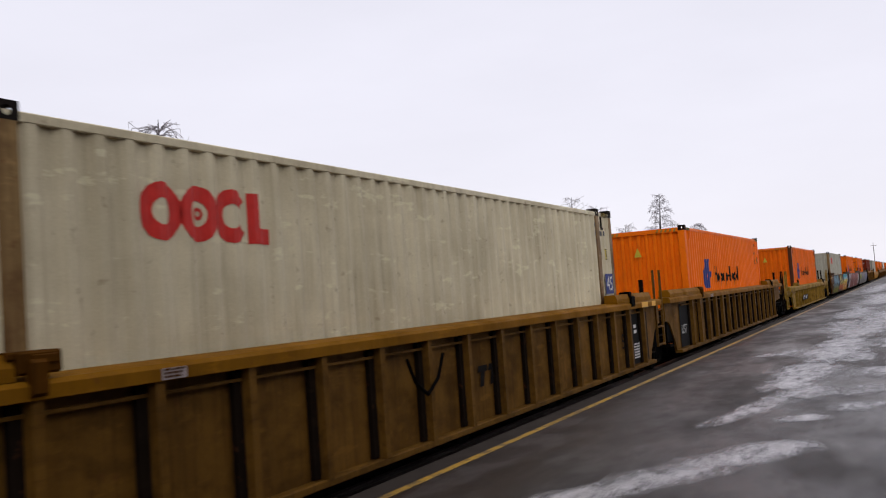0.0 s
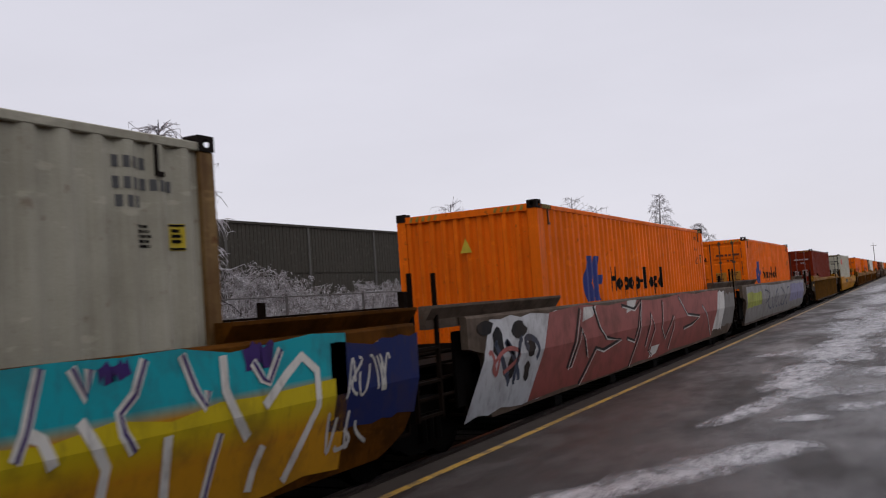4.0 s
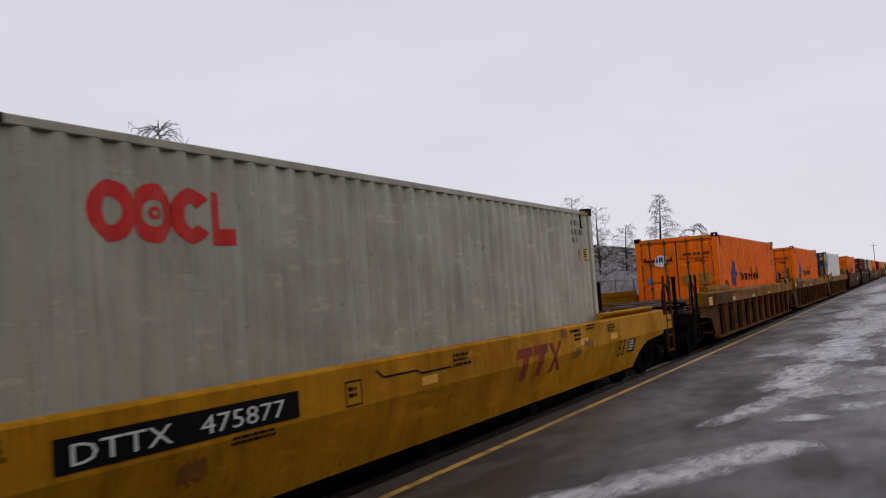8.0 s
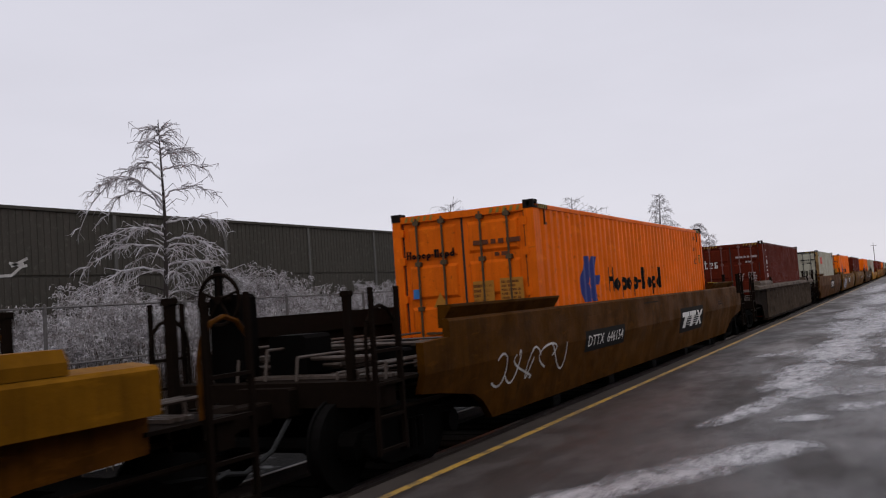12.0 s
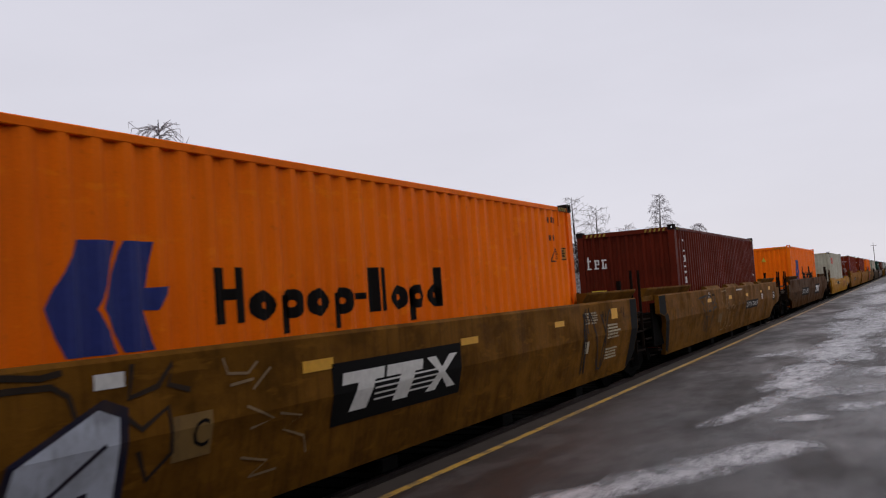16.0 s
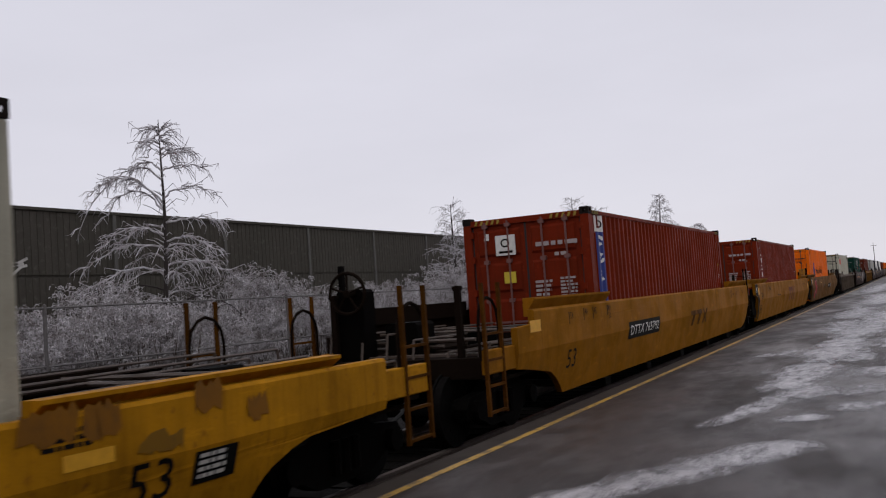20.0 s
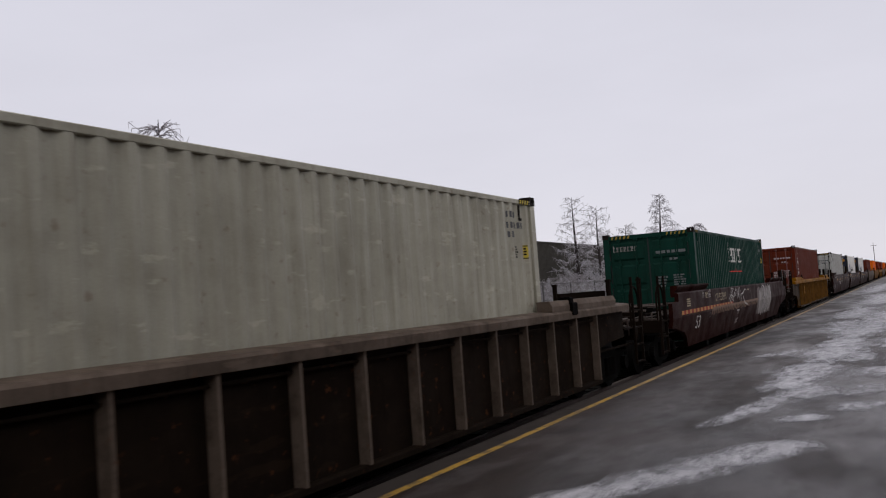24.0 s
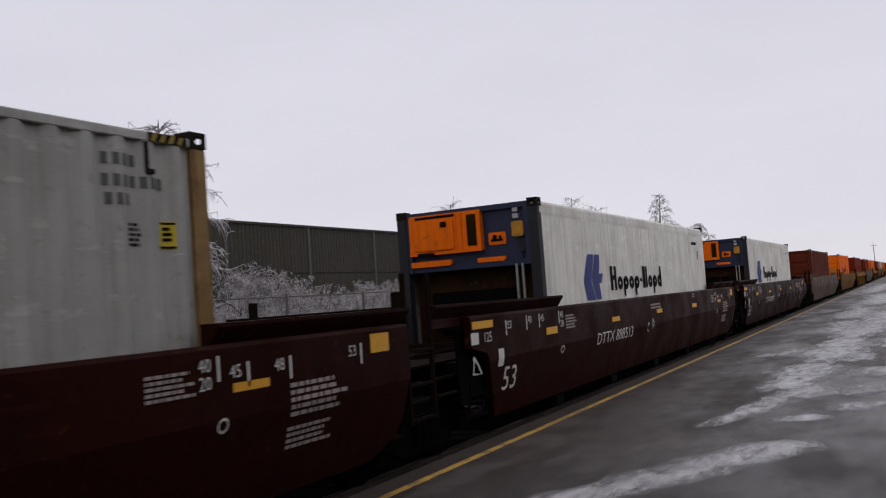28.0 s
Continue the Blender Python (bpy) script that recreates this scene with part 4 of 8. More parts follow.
    put("cover_rim", shared("cover_rim", ORANGE, lambda bm: [box(bm, -1.0, 0.27, -0.022, 0.01, 2.54, 2.585, 0.01), box(bm, 0.215, 0.27, -0.022, 0.01, 2.586, 3.17, 0.01), box(bm, -0.1, -0.055, -0.016, 0.01, 2.586, 3.17, 0.008)]), unit, None, "folded orange rim of the cover")
    put("vent_slot", shared("vent_slot", GRIMY_WALL, lambda bm: [box(bm, 0.03, 0.19, -0.006, 0.02, 2.63, 3.11)] + [box(bm, 0.035, 0.185, -0.012, 0.0, 2.66 + 0.05 * i, 2.672 + 0.05 * i) for i in range(9)]), unit, None, "dark louvred vent")
    put("cover_slot", shared("cover_slot", BLACK, lambda bm: [box(bm, -0.88, -0.18, -0.006, 0.01, 3.105, 3.145), box(bm, -0.86, -0.55, -0.026, 0.01, 2.53, 2.58)]), unit)
    put("door_catch", shared("door_catch", GRIMY_WALL, lambda bm: [box(bm, -0.42, -0.31, -0.045, -0.02, 2.96, 3.04, 0.01), box(bm, -0.395, -0.335, -0.06, -0.04, 2.985, 3.015, 0.005)]), unit)
    put("warning_label", cover("warning_label", -1.0, -0.28, 0.0, 0.1, 2.36, 2.45), unit)
    put("warning_label", cover("warning_label_b", 0.16, 0.63, 0.03, 0.1, 2.36, 2.43), unit)
    put("warning_label", cover("warning_label_c", 0.36, 0.65, 0.07, 0.1, 2.61, 2.80), unit, None, "square orange label with a black shape")
    put("label_shape", shared("label_shape", BLACK, lambda bm: [box(bm, 0.40, 0.60, 0.062, 0.08, 2.66, 2.70, 0.008), box(bm, 0.43, 0.50, 0.062, 0.08, 2.701, 2.76, 0.008), box(bm, 0.53, 0.58, 0.062, 0.08, 2.701, 2.745, 0.008)]), unit)
    put("power_box", shared("power_box", plain("weathered_yellow_box_paint", (0.50, 0.23, 0.02), 0.6, 0, 0.3, 6.0), lambda bm: [box(bm, 0.79, 0.97, -0.02, 0.12, 2.70, 2.93, 0.02), box(bm, 0.82, 0.94, -0.035, -0.015, 2.74, 2.88, 0.01)]), unit, None, "weathered yellow connector box")
    put("gauge", shared("gauge", plain("dusty_pale_gauge_paint", (0.36, 0.36, 0.36), 0.5), lambda bm: [box(bm, 0.80, 0.89, 0.03, 0.1, 3.08, 3.15, 0.01), box(bm, 0.80, 0.89, 0.03, 0.1, 2.98, 3.05, 0.01)]), unit, None, "small pale gauge box")
    put("control_box", shared("control_box", GRIMY_BLUE, lambda bm: [box(bm, 0.86, 0.97, 0.03, 0.12, 2.48, 2.66, 0.02), tube(bm, (0.91, 0.06, 2.48), (0.91, 0.06, 2.2), 0.018)]), unit)
    put("pipe", shared("pipe", STEEL, lambda bm: [tube(bm, (0.9, 0.05, 1.2), (0.9, 0.05, 2.3), 0.02), tube(bm, (0.8, 0.05, 1.2), (0.8, 0.05, 2.3), 0.02)]), unit)
    put("compressor", shared("compressor", GRIME_AND_SHADE, lambda bm: [box(bm, -0.7, 0.7, 0.08, 0.28, 1.35, 1.95, 0.03), tube(bm, (-0.3, 0.12, 1.55), (0.5, 0.12, 1.55), 0.12, 10)]), unit)
    sign("container_number", "number_reefer", bars(L - 1.5, 2.72, L - 0.7, 2.84, 1, 1) + bars(L - 0.9, 2.4, L - 0.75, 2.6, 3, 1), INK, c, "flat")
    if blue_band:
        sign("blue_band", "blue_band", [[(0.03, 1.84), (0.29, 1.93), (1.39, 3.03), (0.84, 3.03), (0.06, 2.27)]], SKYBLUE, c, "flat", "bright blue slanting band")
        o = sign("band_word", "band_word", [[(0.27 + p * 0.42 - q * 0.5, 1.98 + p * 0.46 + q * 0.4) for p, q in poly] for poly in serif_blocks(0, 0, 0.36, 7)], CHALK, c, "flat", "white block word along the band")
        o.matrix_basis = pose(0.004, 0, 0)
    if emblem:
        sign("emblem", "emblem_reefer", arrow_emblem(2.02, 1.65, 0.78), BLUEINK, c, "flat", "dark blue slanting emblem")
        word_parts("company_word_reefer", word_pieces(3.46, 1.79, 0.44, "topop-Llopd", 1.33), INK, c, "flat", "black letter-like block")
    return c

# ---- well cars ----
class Face:
    """The outer face of a car's side: x for each height."""
    def __init__(self, top, bend, low_x, out=1.5):
        self.top, self.bend, self.low_x, self.out = top, bend, low_x, out
        self.bends = (bend,)

    def at(self, z):
        if z >= self.bend:
            return self.out
        return self.out - (self.bend - z) / (self.bend - 0.37) * (self.out - self.low_x)


FACE_S = Face(1.66, 1.10, 1.33)
FACE_Y = Face(1.35, 0.95, 1.33)
FACE_R = Face(1.60, 0.40, 1.50, 1.40)
LEN = 12.192


def ends_of(art_near, art_far):
    return (-3.1 if art_near else -3.95), (LEN + 3.1 if art_far else LEN + 3.95)


def along(z, curve):
    """Value at height z on a bent line of (height, value)."""
    if z <= curve[0][0]:
        return curve[0][1]
    for (a, p), (b, q) in zip(curve, curve[1:]):
        if z <= b:
            return p + (q - p) * (z - a) / (b - a)
    return curve[-1][1]


# how far a side reaches beyond the container at each height: over a truck, and at a joint's two ends
OVER_TRUCK = ((0.37, 2.06), (0.5, 2.24), (0.63, 2.44), (0.74, 2.72), (0.80, 3.15), (0.86, 3.6), (0.90, 4.05), (1.44, 4.05), (1.46, 3.42))
OVER_TRUCK_YELLOW = ((0.37, 2.0), (0.55, 2.14), (0.63, 2.25), (0.74, 2.5), (0.83, 2.85), (0.85, 3.98))
OVER_TRUCK_YELLOW_NEAR = ((0.37, 2.72), (0.5, 2.82), (0.67, 2.98), (0.8, 3.2), (0.86, 3.45), (0.88, 4.22))
AT_JOINT_NEAR = ((0.37, 2.14), (0.45, 2.2), (1.2, 2.62), (1.28, 3.04))
AT_JOINT_FAR = ((0.37, 2.25), (0.44, 2.45), (0.57, 2.72), (0.74, 2.82), (1.2, 2.87))


def side_outline(z, art_near, art_far, yellow=False):
    """Where a car's side begins and ends at height z."""
    near = AT_JOINT_NEAR if art_near else OVER_TRUCK_YELLOW_NEAR if yellow else OVER_TRUCK
    far = AT_JOINT_FAR if art_far else OVER_TRUCK_YELLOW if yellow else OVER_TRUCK
    return -along(z, near), LEN + along(z, far)


def smooth_side(bm, face, an, af, s):
    yellow = face is FACE_Y
    zs = sorted({z for z in (0.37, 0.44, 0.5, 0.57, 0.63, 0.74, 0.80, 0.86, 0.90, 1.2, 1.28, 1.44, 1.46, face.bend) if z < face.top - 0.04} | {face.top - 0.03, face.top})
    outer, inner = [], []
    n = 24
    for z in zs:
        y0, y1 = side_outline(z, an, af, yellow)
        x = face.at(z) - (0.02 if z == face.top else 0)
        ys = [y0 + (y1 - y0) * i / n for i in range(n + 1)]
        outer.append([bm.verts.new((s * (x + 0.007 * noise.noise((y * 0.9, z * 2, 3.1))), y, z)) for y in ys])
        inner.append([bm.verts.new((s * (x - 0.09), y, z)) for y in ys])

    def skin(rows, flip):
        for p, q in zip(rows, rows[1:]):
            for i in range(n):
                f = (p[i], p[i + 1], q[i + 1], q[i])
                bm.faces.new(f if not flip else f[::-1])
    skin(outer, s < 0)
    skin(inner, s > 0)
    for i in range(n):
        bm.faces.new((outer[-1][i], outer[-1][i + 1], inner[-1][i + 1], inner[-1][i]))
        bm.faces.new((outer[0][i], outer[0][i + 1], inner[0][i + 1], inner[0][i]))
    for i in (0, n):
        for r in range(len(zs) - 1):
            bm.faces.new((outer[r][i], inner[r][i], inner[r + 1][i], outer[r + 1][i]))


RIBBED_TRUCK = ((0.36, 2.1), (0.47, 2.14), (0.71, 2.3), (0.88, 2.5), (0.93, 2.9), (0.95, 3.4), (0.965, 3.9))
RIBBED_JOINT = ((0.36, 2.38), (0.58, 2.5), (0.72, 2.64), (0.9, 2.8), (1.04, 3.0), (1.08, 3.28))


def ribbed_outline(z, an, af):
    """A ribbed side is cut in an arch over the truck at each end."""
    return -along(z, RIBBED_JOINT if an else RIBBED_TRUCK), LEN + along(z, RIBBED_JOINT if af else RIBBED_TRUCK)


def ribbed_panel(bm, an, af, s, top):
    zs = [0.36, 0.47, 0.58, 0.65, 0.72, 0.80, 0.88, 0.93, 0.955, 0.97, 1.04, 1.08, top]
    rows = []
    for x in (1.39, 1.33):
        grid = []
        for z in zs:
            y0, y1 = ribbed_outline(z, an, af)
            grid.append([bm.verts.new((s * x, y0 + (y1 - y0) * i / 8, z)) for i in range(9)])
        rows.append(grid)
    for k, grid in enumerate(rows):
        for p, q in zip(grid, grid[1:]):
            for i in range(8):
                bm.faces.new((p[i], p[i + 1], q[i + 1], q[i]))
    o, n_ = rows
    for i in (0, 8):
        for r in range(len(zs) - 1):
            bm.faces.new((o[r][i], n_[r][i], n_[r + 1][i], o[r + 1][i]))


def car_end(P, key, paint, base, sg, art, wheel=False, tank=False, posts=True):
    """The deck, beams, ladders and coupler beyond the container; sg -1 at the near end."""
    Y = lambda d: base + sg * d

    def bx(bm, x0, x1, d0, d1, z0, z1, b=0.0):
        box(bm, x0, x1, *sorted((Y(d0), Y(d1))), z0, z1, b)
    k = (key, paint.name, sg, art, base)
    # bulkhead, deck and sills near black: shade between cars is in their colour
    P("bulkhead", shared(("bulkhead", k), IRON_AND_SHADE, lambda bm: bx(bm, -1.33, 1.33, 0.75, 0.85, 0.45, 1.25)))
    P("bolster_deck", shared(("bolster_deck", k), IRON_AND_SHADE, lambda bm: bx(bm, -1.3, 1.3, 0.85, 1.6, 1.04, 1.12)))
    P("deck_beam", shared(("deck_beam", k), IRON_AND_SHADE, lambda bm: bx(bm, -1.36, 1.36, 2.3, 2.7, 0.98, 1.1)))
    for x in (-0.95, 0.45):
        P("walkway", shared(("walkway", k, x), IRON_AND_SHADE, lambda bm: bx(bm, x, x + 0.5, 0.9, 3.6, 1.1, 1.13)))
    P("centre_sill", shared(("centre_sill", k), IRON_AND_SHADE, lambda bm: bx(bm, -0.36, 0.36, 0.85, 3.3 if art else 4.9, 0.78, 1.08, 0.02)))
    for x, z in ((1.22, 0.98), (1.3, 0.8), (1.05, 1.26)):
        P("pipe", shared(("brake_pipe", k, x), IRON_AND_SHADE, lambda bm: tube(bm, (x, Y(0.9), z), (x, Y(3.6 if art else 4.7), z), 0.024, 6)))
    if art:
        # black plates added to stand for the dark recess at a joint
        for x in (1.34, -1.34):
            P("end_bracket", shared(("end_bracket", k, x), GRIME_AND_SHADE, lambda bm: bx(bm, x - 0.02, x + 0.02, 1.9, 3.12, 0.62, 1.5)))
        P("lower_step", shared(("lower_step", k), IRON_AND_SHADE, lambda bm: [bx(bm, 1.12, 1.36, 2.5, 2.9, 0.5, 0.53), bx(bm, 1.12, 1.36, 2.5, 2.9, 0.66, 0.69), bx(bm, 1.33, 1.36, 2.5, 2.53, 0.5, 0.9), bx(bm, 1.33, 1.36, 2.87, 2.9, 0.5, 0.9)]))
        if sg > 0:
            def steps(bm):
                ladder_shape(bm, 1.4, Y(3.0), Y(3.55), 0.6, 2.18, (0.64, 1.0, 1.36))
            P("ladder", shared(("ladder_joint", k), paint if key == "ribbed" else IRON_AND_SHADE, steps))
            for x in (1.0, -1.0):
                P("guide_post", shared(("guide_post_joint", k, x), IRON_AND_SHADE, lambda bm: bx(bm, x - 0.04, x + 0.04, 3.5, 3.58, 1.05, 2.0, 0.01)))
        return
    rnd = random.Random(int(base * 10) + (7 if sg > 0 else 3))
    for i in range(7):
        x0, x1 = rnd.uniform(-1.25, -0.3), rnd.uniform(0.3, 1.3)
        d, z = rnd.uniform(1.7, 4.4), rnd.uniform(1.14, 1.5)
        P("brake_rod", shared(("brake_rod", k, i), GLINT_BROWN, lambda bm: tube(bm, (x0, Y(d), z), (x1, Y(d + rnd.uniform(-0.2, 0.2)), z), 0.014 + 0.012 * (i % 2), 6)))
    for i, x in enumerate((0.7, 1.15, -0.6, -1.1, 0.95, 1.3, 0.2, -0.2)):
        z = 1.16 + 0.09 * (i % 4)
        P("air_pipe", shared(("air_pipe", k, i), GLINT_BROWN, lambda bm: [tube(bm, (x, Y(1.0), z), (x, Y(4.5), z + 0.03), 0.017, 6), tube(bm, (x, Y(4.5), z + 0.03), (x, Y(4.56), z - 0.3), 0.017, 6)]))
    P("valve_box", shared(("valve_box", k), GRIME_AND_SHADE, lambda bm: bx(bm, 0.25, 0.62, 2.5, 2.95, 1.1, 1.42, 0.03)))
    P("relay_valve", shared(("relay_valve", k), GRIME_AND_SHADE, lambda bm: bx(bm, 0.72, 0.95, 3.3, 3.5, 1.1, 1.36, 0.03)))
    for d in (4.2, 4.3, 4.4):
        P("crossover_step", shared(("crossover_step", k, d), GLINT_BROWN, lambda bm: bx(bm, -1.3, 1.3, d, d + 0.04, 1.13, 1.16)))
    P("end_sill", shared(("end_sill_car", k), paint if key == "ribbed" and paint is CAR_MUSTARD else IRON_AND_SHADE, lambda bm: [bx(bm, -1.42, 1.42, 4.55, 4.75, 0.86, 1.12, 0.01), bx(bm, -1.42, 1.42, 3.85, 4.55, 1.09, 1.12)]))
    if paint in (CAR_MUSTARD, CAR_YELLOW, CAR_GOLD):
        d0, z0, z1 = (3.0, 1.03, 1.21) if key == "ribbed" else (4.0, 0.92, 1.22)
        if key == "ribbed":
            for x in (1.44, -1.44):
                P("arch_flange", shared(("arch_flange", k, x), paint, lambda bm: bx(bm, x - 0.06, x + 0.06, 2.75, 3.5, 0.93, 0.965, 0.008)))
                P("end_stiffener", shared(("end_stiffener", k, x), paint, lambda bm: bx(bm, x - 0.06, x + 0.06, 3.35, 3.5, 0.966, 1.148, 0.008)))
        for x in (1.4, -1.4):
            P("end_beam", shared(("end_beam", k, x), CAR_UMBER if paint is CAR_YELLOW and sg < 0 else paint, lambda bm: bx(bm, x - 0.05, x + 0.05, d0, 4.9, z0, z1, 0.012)))
    P("coupler", shared(("coupler", k), IRON_AND_SHADE, lambda bm: [bx(bm, -0.13, 0.13, 4.9, 5.6, 0.72, 0.95, 0.02), bx(bm, -0.22, 0.2, 5.5, 5.95, 0.68, 1.0, 0.05)]))

    def hose(bm):
        pts = [(0.3, Y(4.8), 0.8), (0.34, Y(5.2), 0.5), (0.32, Y(5.6), 0.36), (0.3, Y(5.95), 0.42)]
        for p, q in zip(pts, pts[1:]):
            tube(bm, p, q, 0.025, 6)
    P("air_hose", shared(("air_hose", k), SEAL, hose))

    def ladder(bm, x):
        ladder_shape(bm, x, Y(4.45), Y(4.95), 0.42, 2.05, (0.46, 0.78, 1.1, 1.42))
    for x in (1.44, -1.44):
        P("ladder", shared(("ladder", k, x), CAR_UMBER if paint is CAR_YELLOW else CAR_BROWN if paint is CAR_GOLD else paint if key == "ribbed" and paint is CAR_MUSTARD else IRON_AND_SHADE, lambda bm: ladder(bm, x)))

        def rail(bm):
            pts = [(x * 0.97, Y(4.5 + 0.22 - 0.3 * math.cos(i * 0.5236)), 1.55 + 0.32 * math.sin(i * 0.5236)) for i in range(7)]
            pts = [(x * 0.97, pts[0][1], 1.1)] + pts + [(x * 0.97, pts[-1][1], 1.1)]
            for p, q in zip(pts, pts[1:]):
                tube(bm, p, q, 0.02, 6)
        P("grab_iron", shared(("grab_iron", k, x), paint if key == "ribbed" and paint not in (CAR_DARK, CAR_BLOTCHED, CAR_BLACK_AND_SHADE) else IRON_AND_SHADE, rail))
    if posts == "pair":
        for d in (4.0, 4.45):
            P("guide_post", shared(("guide_post_pair", k, d), IRON_AND_SHADE, lambda bm: bx(bm, 0.89, 1.0, d - 0.05, d + 0.05, 1.1, 2.12, 0.01)))
            P("brace", shared(("post_brace", k, d), IRON_AND_SHADE, lambda bm: tube(bm, (0.95, Y(d), 1.86), (0.95, Y(d + 0.42), 1.14), 0.04, 6)))
            if sg < 0:
                P("grab_rail", shared(("grab_rail", k, d), DIMGREY, lambda bm: [tube(bm, (1.05, Y(d - 0.15), 1.45), (1.05, Y(d - 0.15), 2.12), 0.016, 6), tube(bm, (1.05, Y(d - 0.16), 2.11), (1.05, Y(d + 0.02), 2.13), 0.016, 6)]), None, "pale ice-coated grab rail")
    elif posts == "outer":
        if sg > 0:
            P("end_platform", shared(("end_platform", k), IRON_AND_SHADE, lambda bm: bx(bm, -1.4, 1.4, 4.76, 5.72, 1.06, 1.11, 0.01)))
            for d in (5.05, 5.64):
                P("guide_post", shared(("guide_post_outer", k, d), RUSTY_POST, lambda bm: [bx(bm, 1.29, 1.38, d - 0.045, d + 0.045, 0.86, 2.2, 0.01), bx(bm, 1.28, 1.39, d - 0.055, d + 0.055, 2.19, 2.24, 0.01)]))
    elif posts:
        for x in (0.95, -0.95):
            d = 4.62
            P("guide_post", shared(("guide_post", k, x, d), IRON_AND_SHADE, lambda bm: (
                bx(bm, x - 0.04, x + 0.04, d - 0.035, d + 0.035, 1.1, 2.0, 0.01), bx(bm, x - 0.05, x + 0.05, d - 0.05, d + 0.05, 1.98, 2.04, 0.01))))
    if wheel:
        P("brake_stand", shared(("brake_stand", k), GRIME_AND_SHADE, lambda bm: [bx(bm, -0.98, -0.55, 4.2, 4.5, 1.12, 2.1, 0.04), bx(bm, -0.4, 0.1, 3.7, 4.2, 1.12, 1.6, 0.04), bx(bm, -1.05, -0.98, 4.25, 4.32, 1.1, 2.45)]))
        P("brake_wheel", shared(("brake_wheel", k), IRON_AND_SHADE, lambda bm: (ring_of(bm, (-0.7, Y(4.65), 2.05), "y", 0.28, 0.025, 22), [
            tube(bm, (-0.7, Y(4.65), 2.05), (-0.7 + 0.26 * math.cos(a), Y(4.65), 2.05 + 0.26 * math.sin(a)), 0.016, 5) for a in (0.3, 1.55, 2.8, 4.05, 5.3)],
            tube(bm, (-0.7, Y(4.4), 2.05), (-0.7, Y(4.68), 2.05), 0.05, 8))))
    if tank:
        P("air_tank", shared(("air_tank", k), GRIME_AND_SHADE, lambda bm: (tube(bm, (0.45, Y(1.5), 1.62), (0.45, Y(2.75), 1.62), 0.24, 14), tube(bm, (0.45, Y(1.42), 1.62), (0.45, Y(1.5), 1.62), 0.16, 14, 0.24),
                                                             bx(bm, 0.3, 0.6, 1.7, 1.8, 1.12, 1.45), bx(bm, 0.3, 0.6, 2.4, 2.5, 1.12, 1.45))))


WHEEL_R = 0.46
WHEELSETS = []


def bogie(car, y, cy):
    b = new("bogie")
    b.parent = car
    b.matrix_basis = pose(0, y, 0)

    def frame_shape(bm, s):
        ring = [(-1.15, 0.5), (-1.05, 0.62), (-0.6, 0.66), (-0.35, 0.78), (0.35, 0.78), (0.6, 0.66), (1.05, 0.62), (1.15, 0.5), (1.1, 0.36), (0.8, 0.36), (0.45, 0.2), (-0.45, 0.2), (-0.8, 0.36), (-1.1, 0.36)]
        a = [bm.verts.new((s * 0.92, yy, z)) for yy, z in ring]
        c = [bm.verts.new((s * 1.1, yy, z)) for yy, z in ring]
        for i in range(len(ring)):
            bm.faces.new((a[i], a[(i + 1) % len(ring)], c[(i + 1) % len(ring)], c[i]))
        bm.faces.new(a)
        bm.faces.new(c[::-1])
        for yy in (-0.89, 0.89):
            tube(bm, (s * 1.09, yy, 0.46), (s * 1.19, yy, 0.46), 0.13, 12)
        for yy in (-0.17, 0.0, 0.17):
            tube(bm, (s * 1.1, yy, 0.3), (s * 1.1, yy, 0.62), 0.07, 8)
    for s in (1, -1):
        put("side_frame", shared(("bogie_side", s), GRIME_AND_SHADE, lambda bm: frame_shape(bm, s)), b)
    put("bolster", shared("bogie_bolster", GRIME_AND_SHADE, lambda bm: box(bm, -0.95, 0.95, -0.22, 0.22, 0.5, 0.78, 0.03)), b)

    def wheelset(bm):
        tube(bm, (-1.05, 0, 0), (1.05, 0, 0), 0.085, 8)
        for s in (1, -1):
            tube(bm, (s * 0.69, 0, 0), (s * 0.72, 0, 0), WHEEL_R + 0.025, 28)
            tube(bm, (s * 0.72, 0, 0), (s * 0.825, 0, 0), WHEEL_R, 28, WHEEL_R - 0.004)
            tube(bm, (s * 0.825, 0, 0), (s * 0.828, 0, 0), WHEEL_R - 0.05, 28)
            tube(bm, (s * 0.82, 0, 0), (s * 0.87, 0, 0), 0.15, 12)
            for k in range(5):
                w = 2 * math.pi * k / 5
                tube(bm, (s * 0.82, 0.27 * math.cos(w), 0.27 * math.sin(w)), (s * 0.836, 0.27 * math.cos(w), 0.27 * math.sin(w)), 0.05, 8)
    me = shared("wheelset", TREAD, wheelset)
    for yy in (-0.89, 0.89):
        w = put("wheelset", me, b, pose(0, yy, WHEEL_R))
        WHEELSETS.append((w, yy, cy + y + yy))
    return b


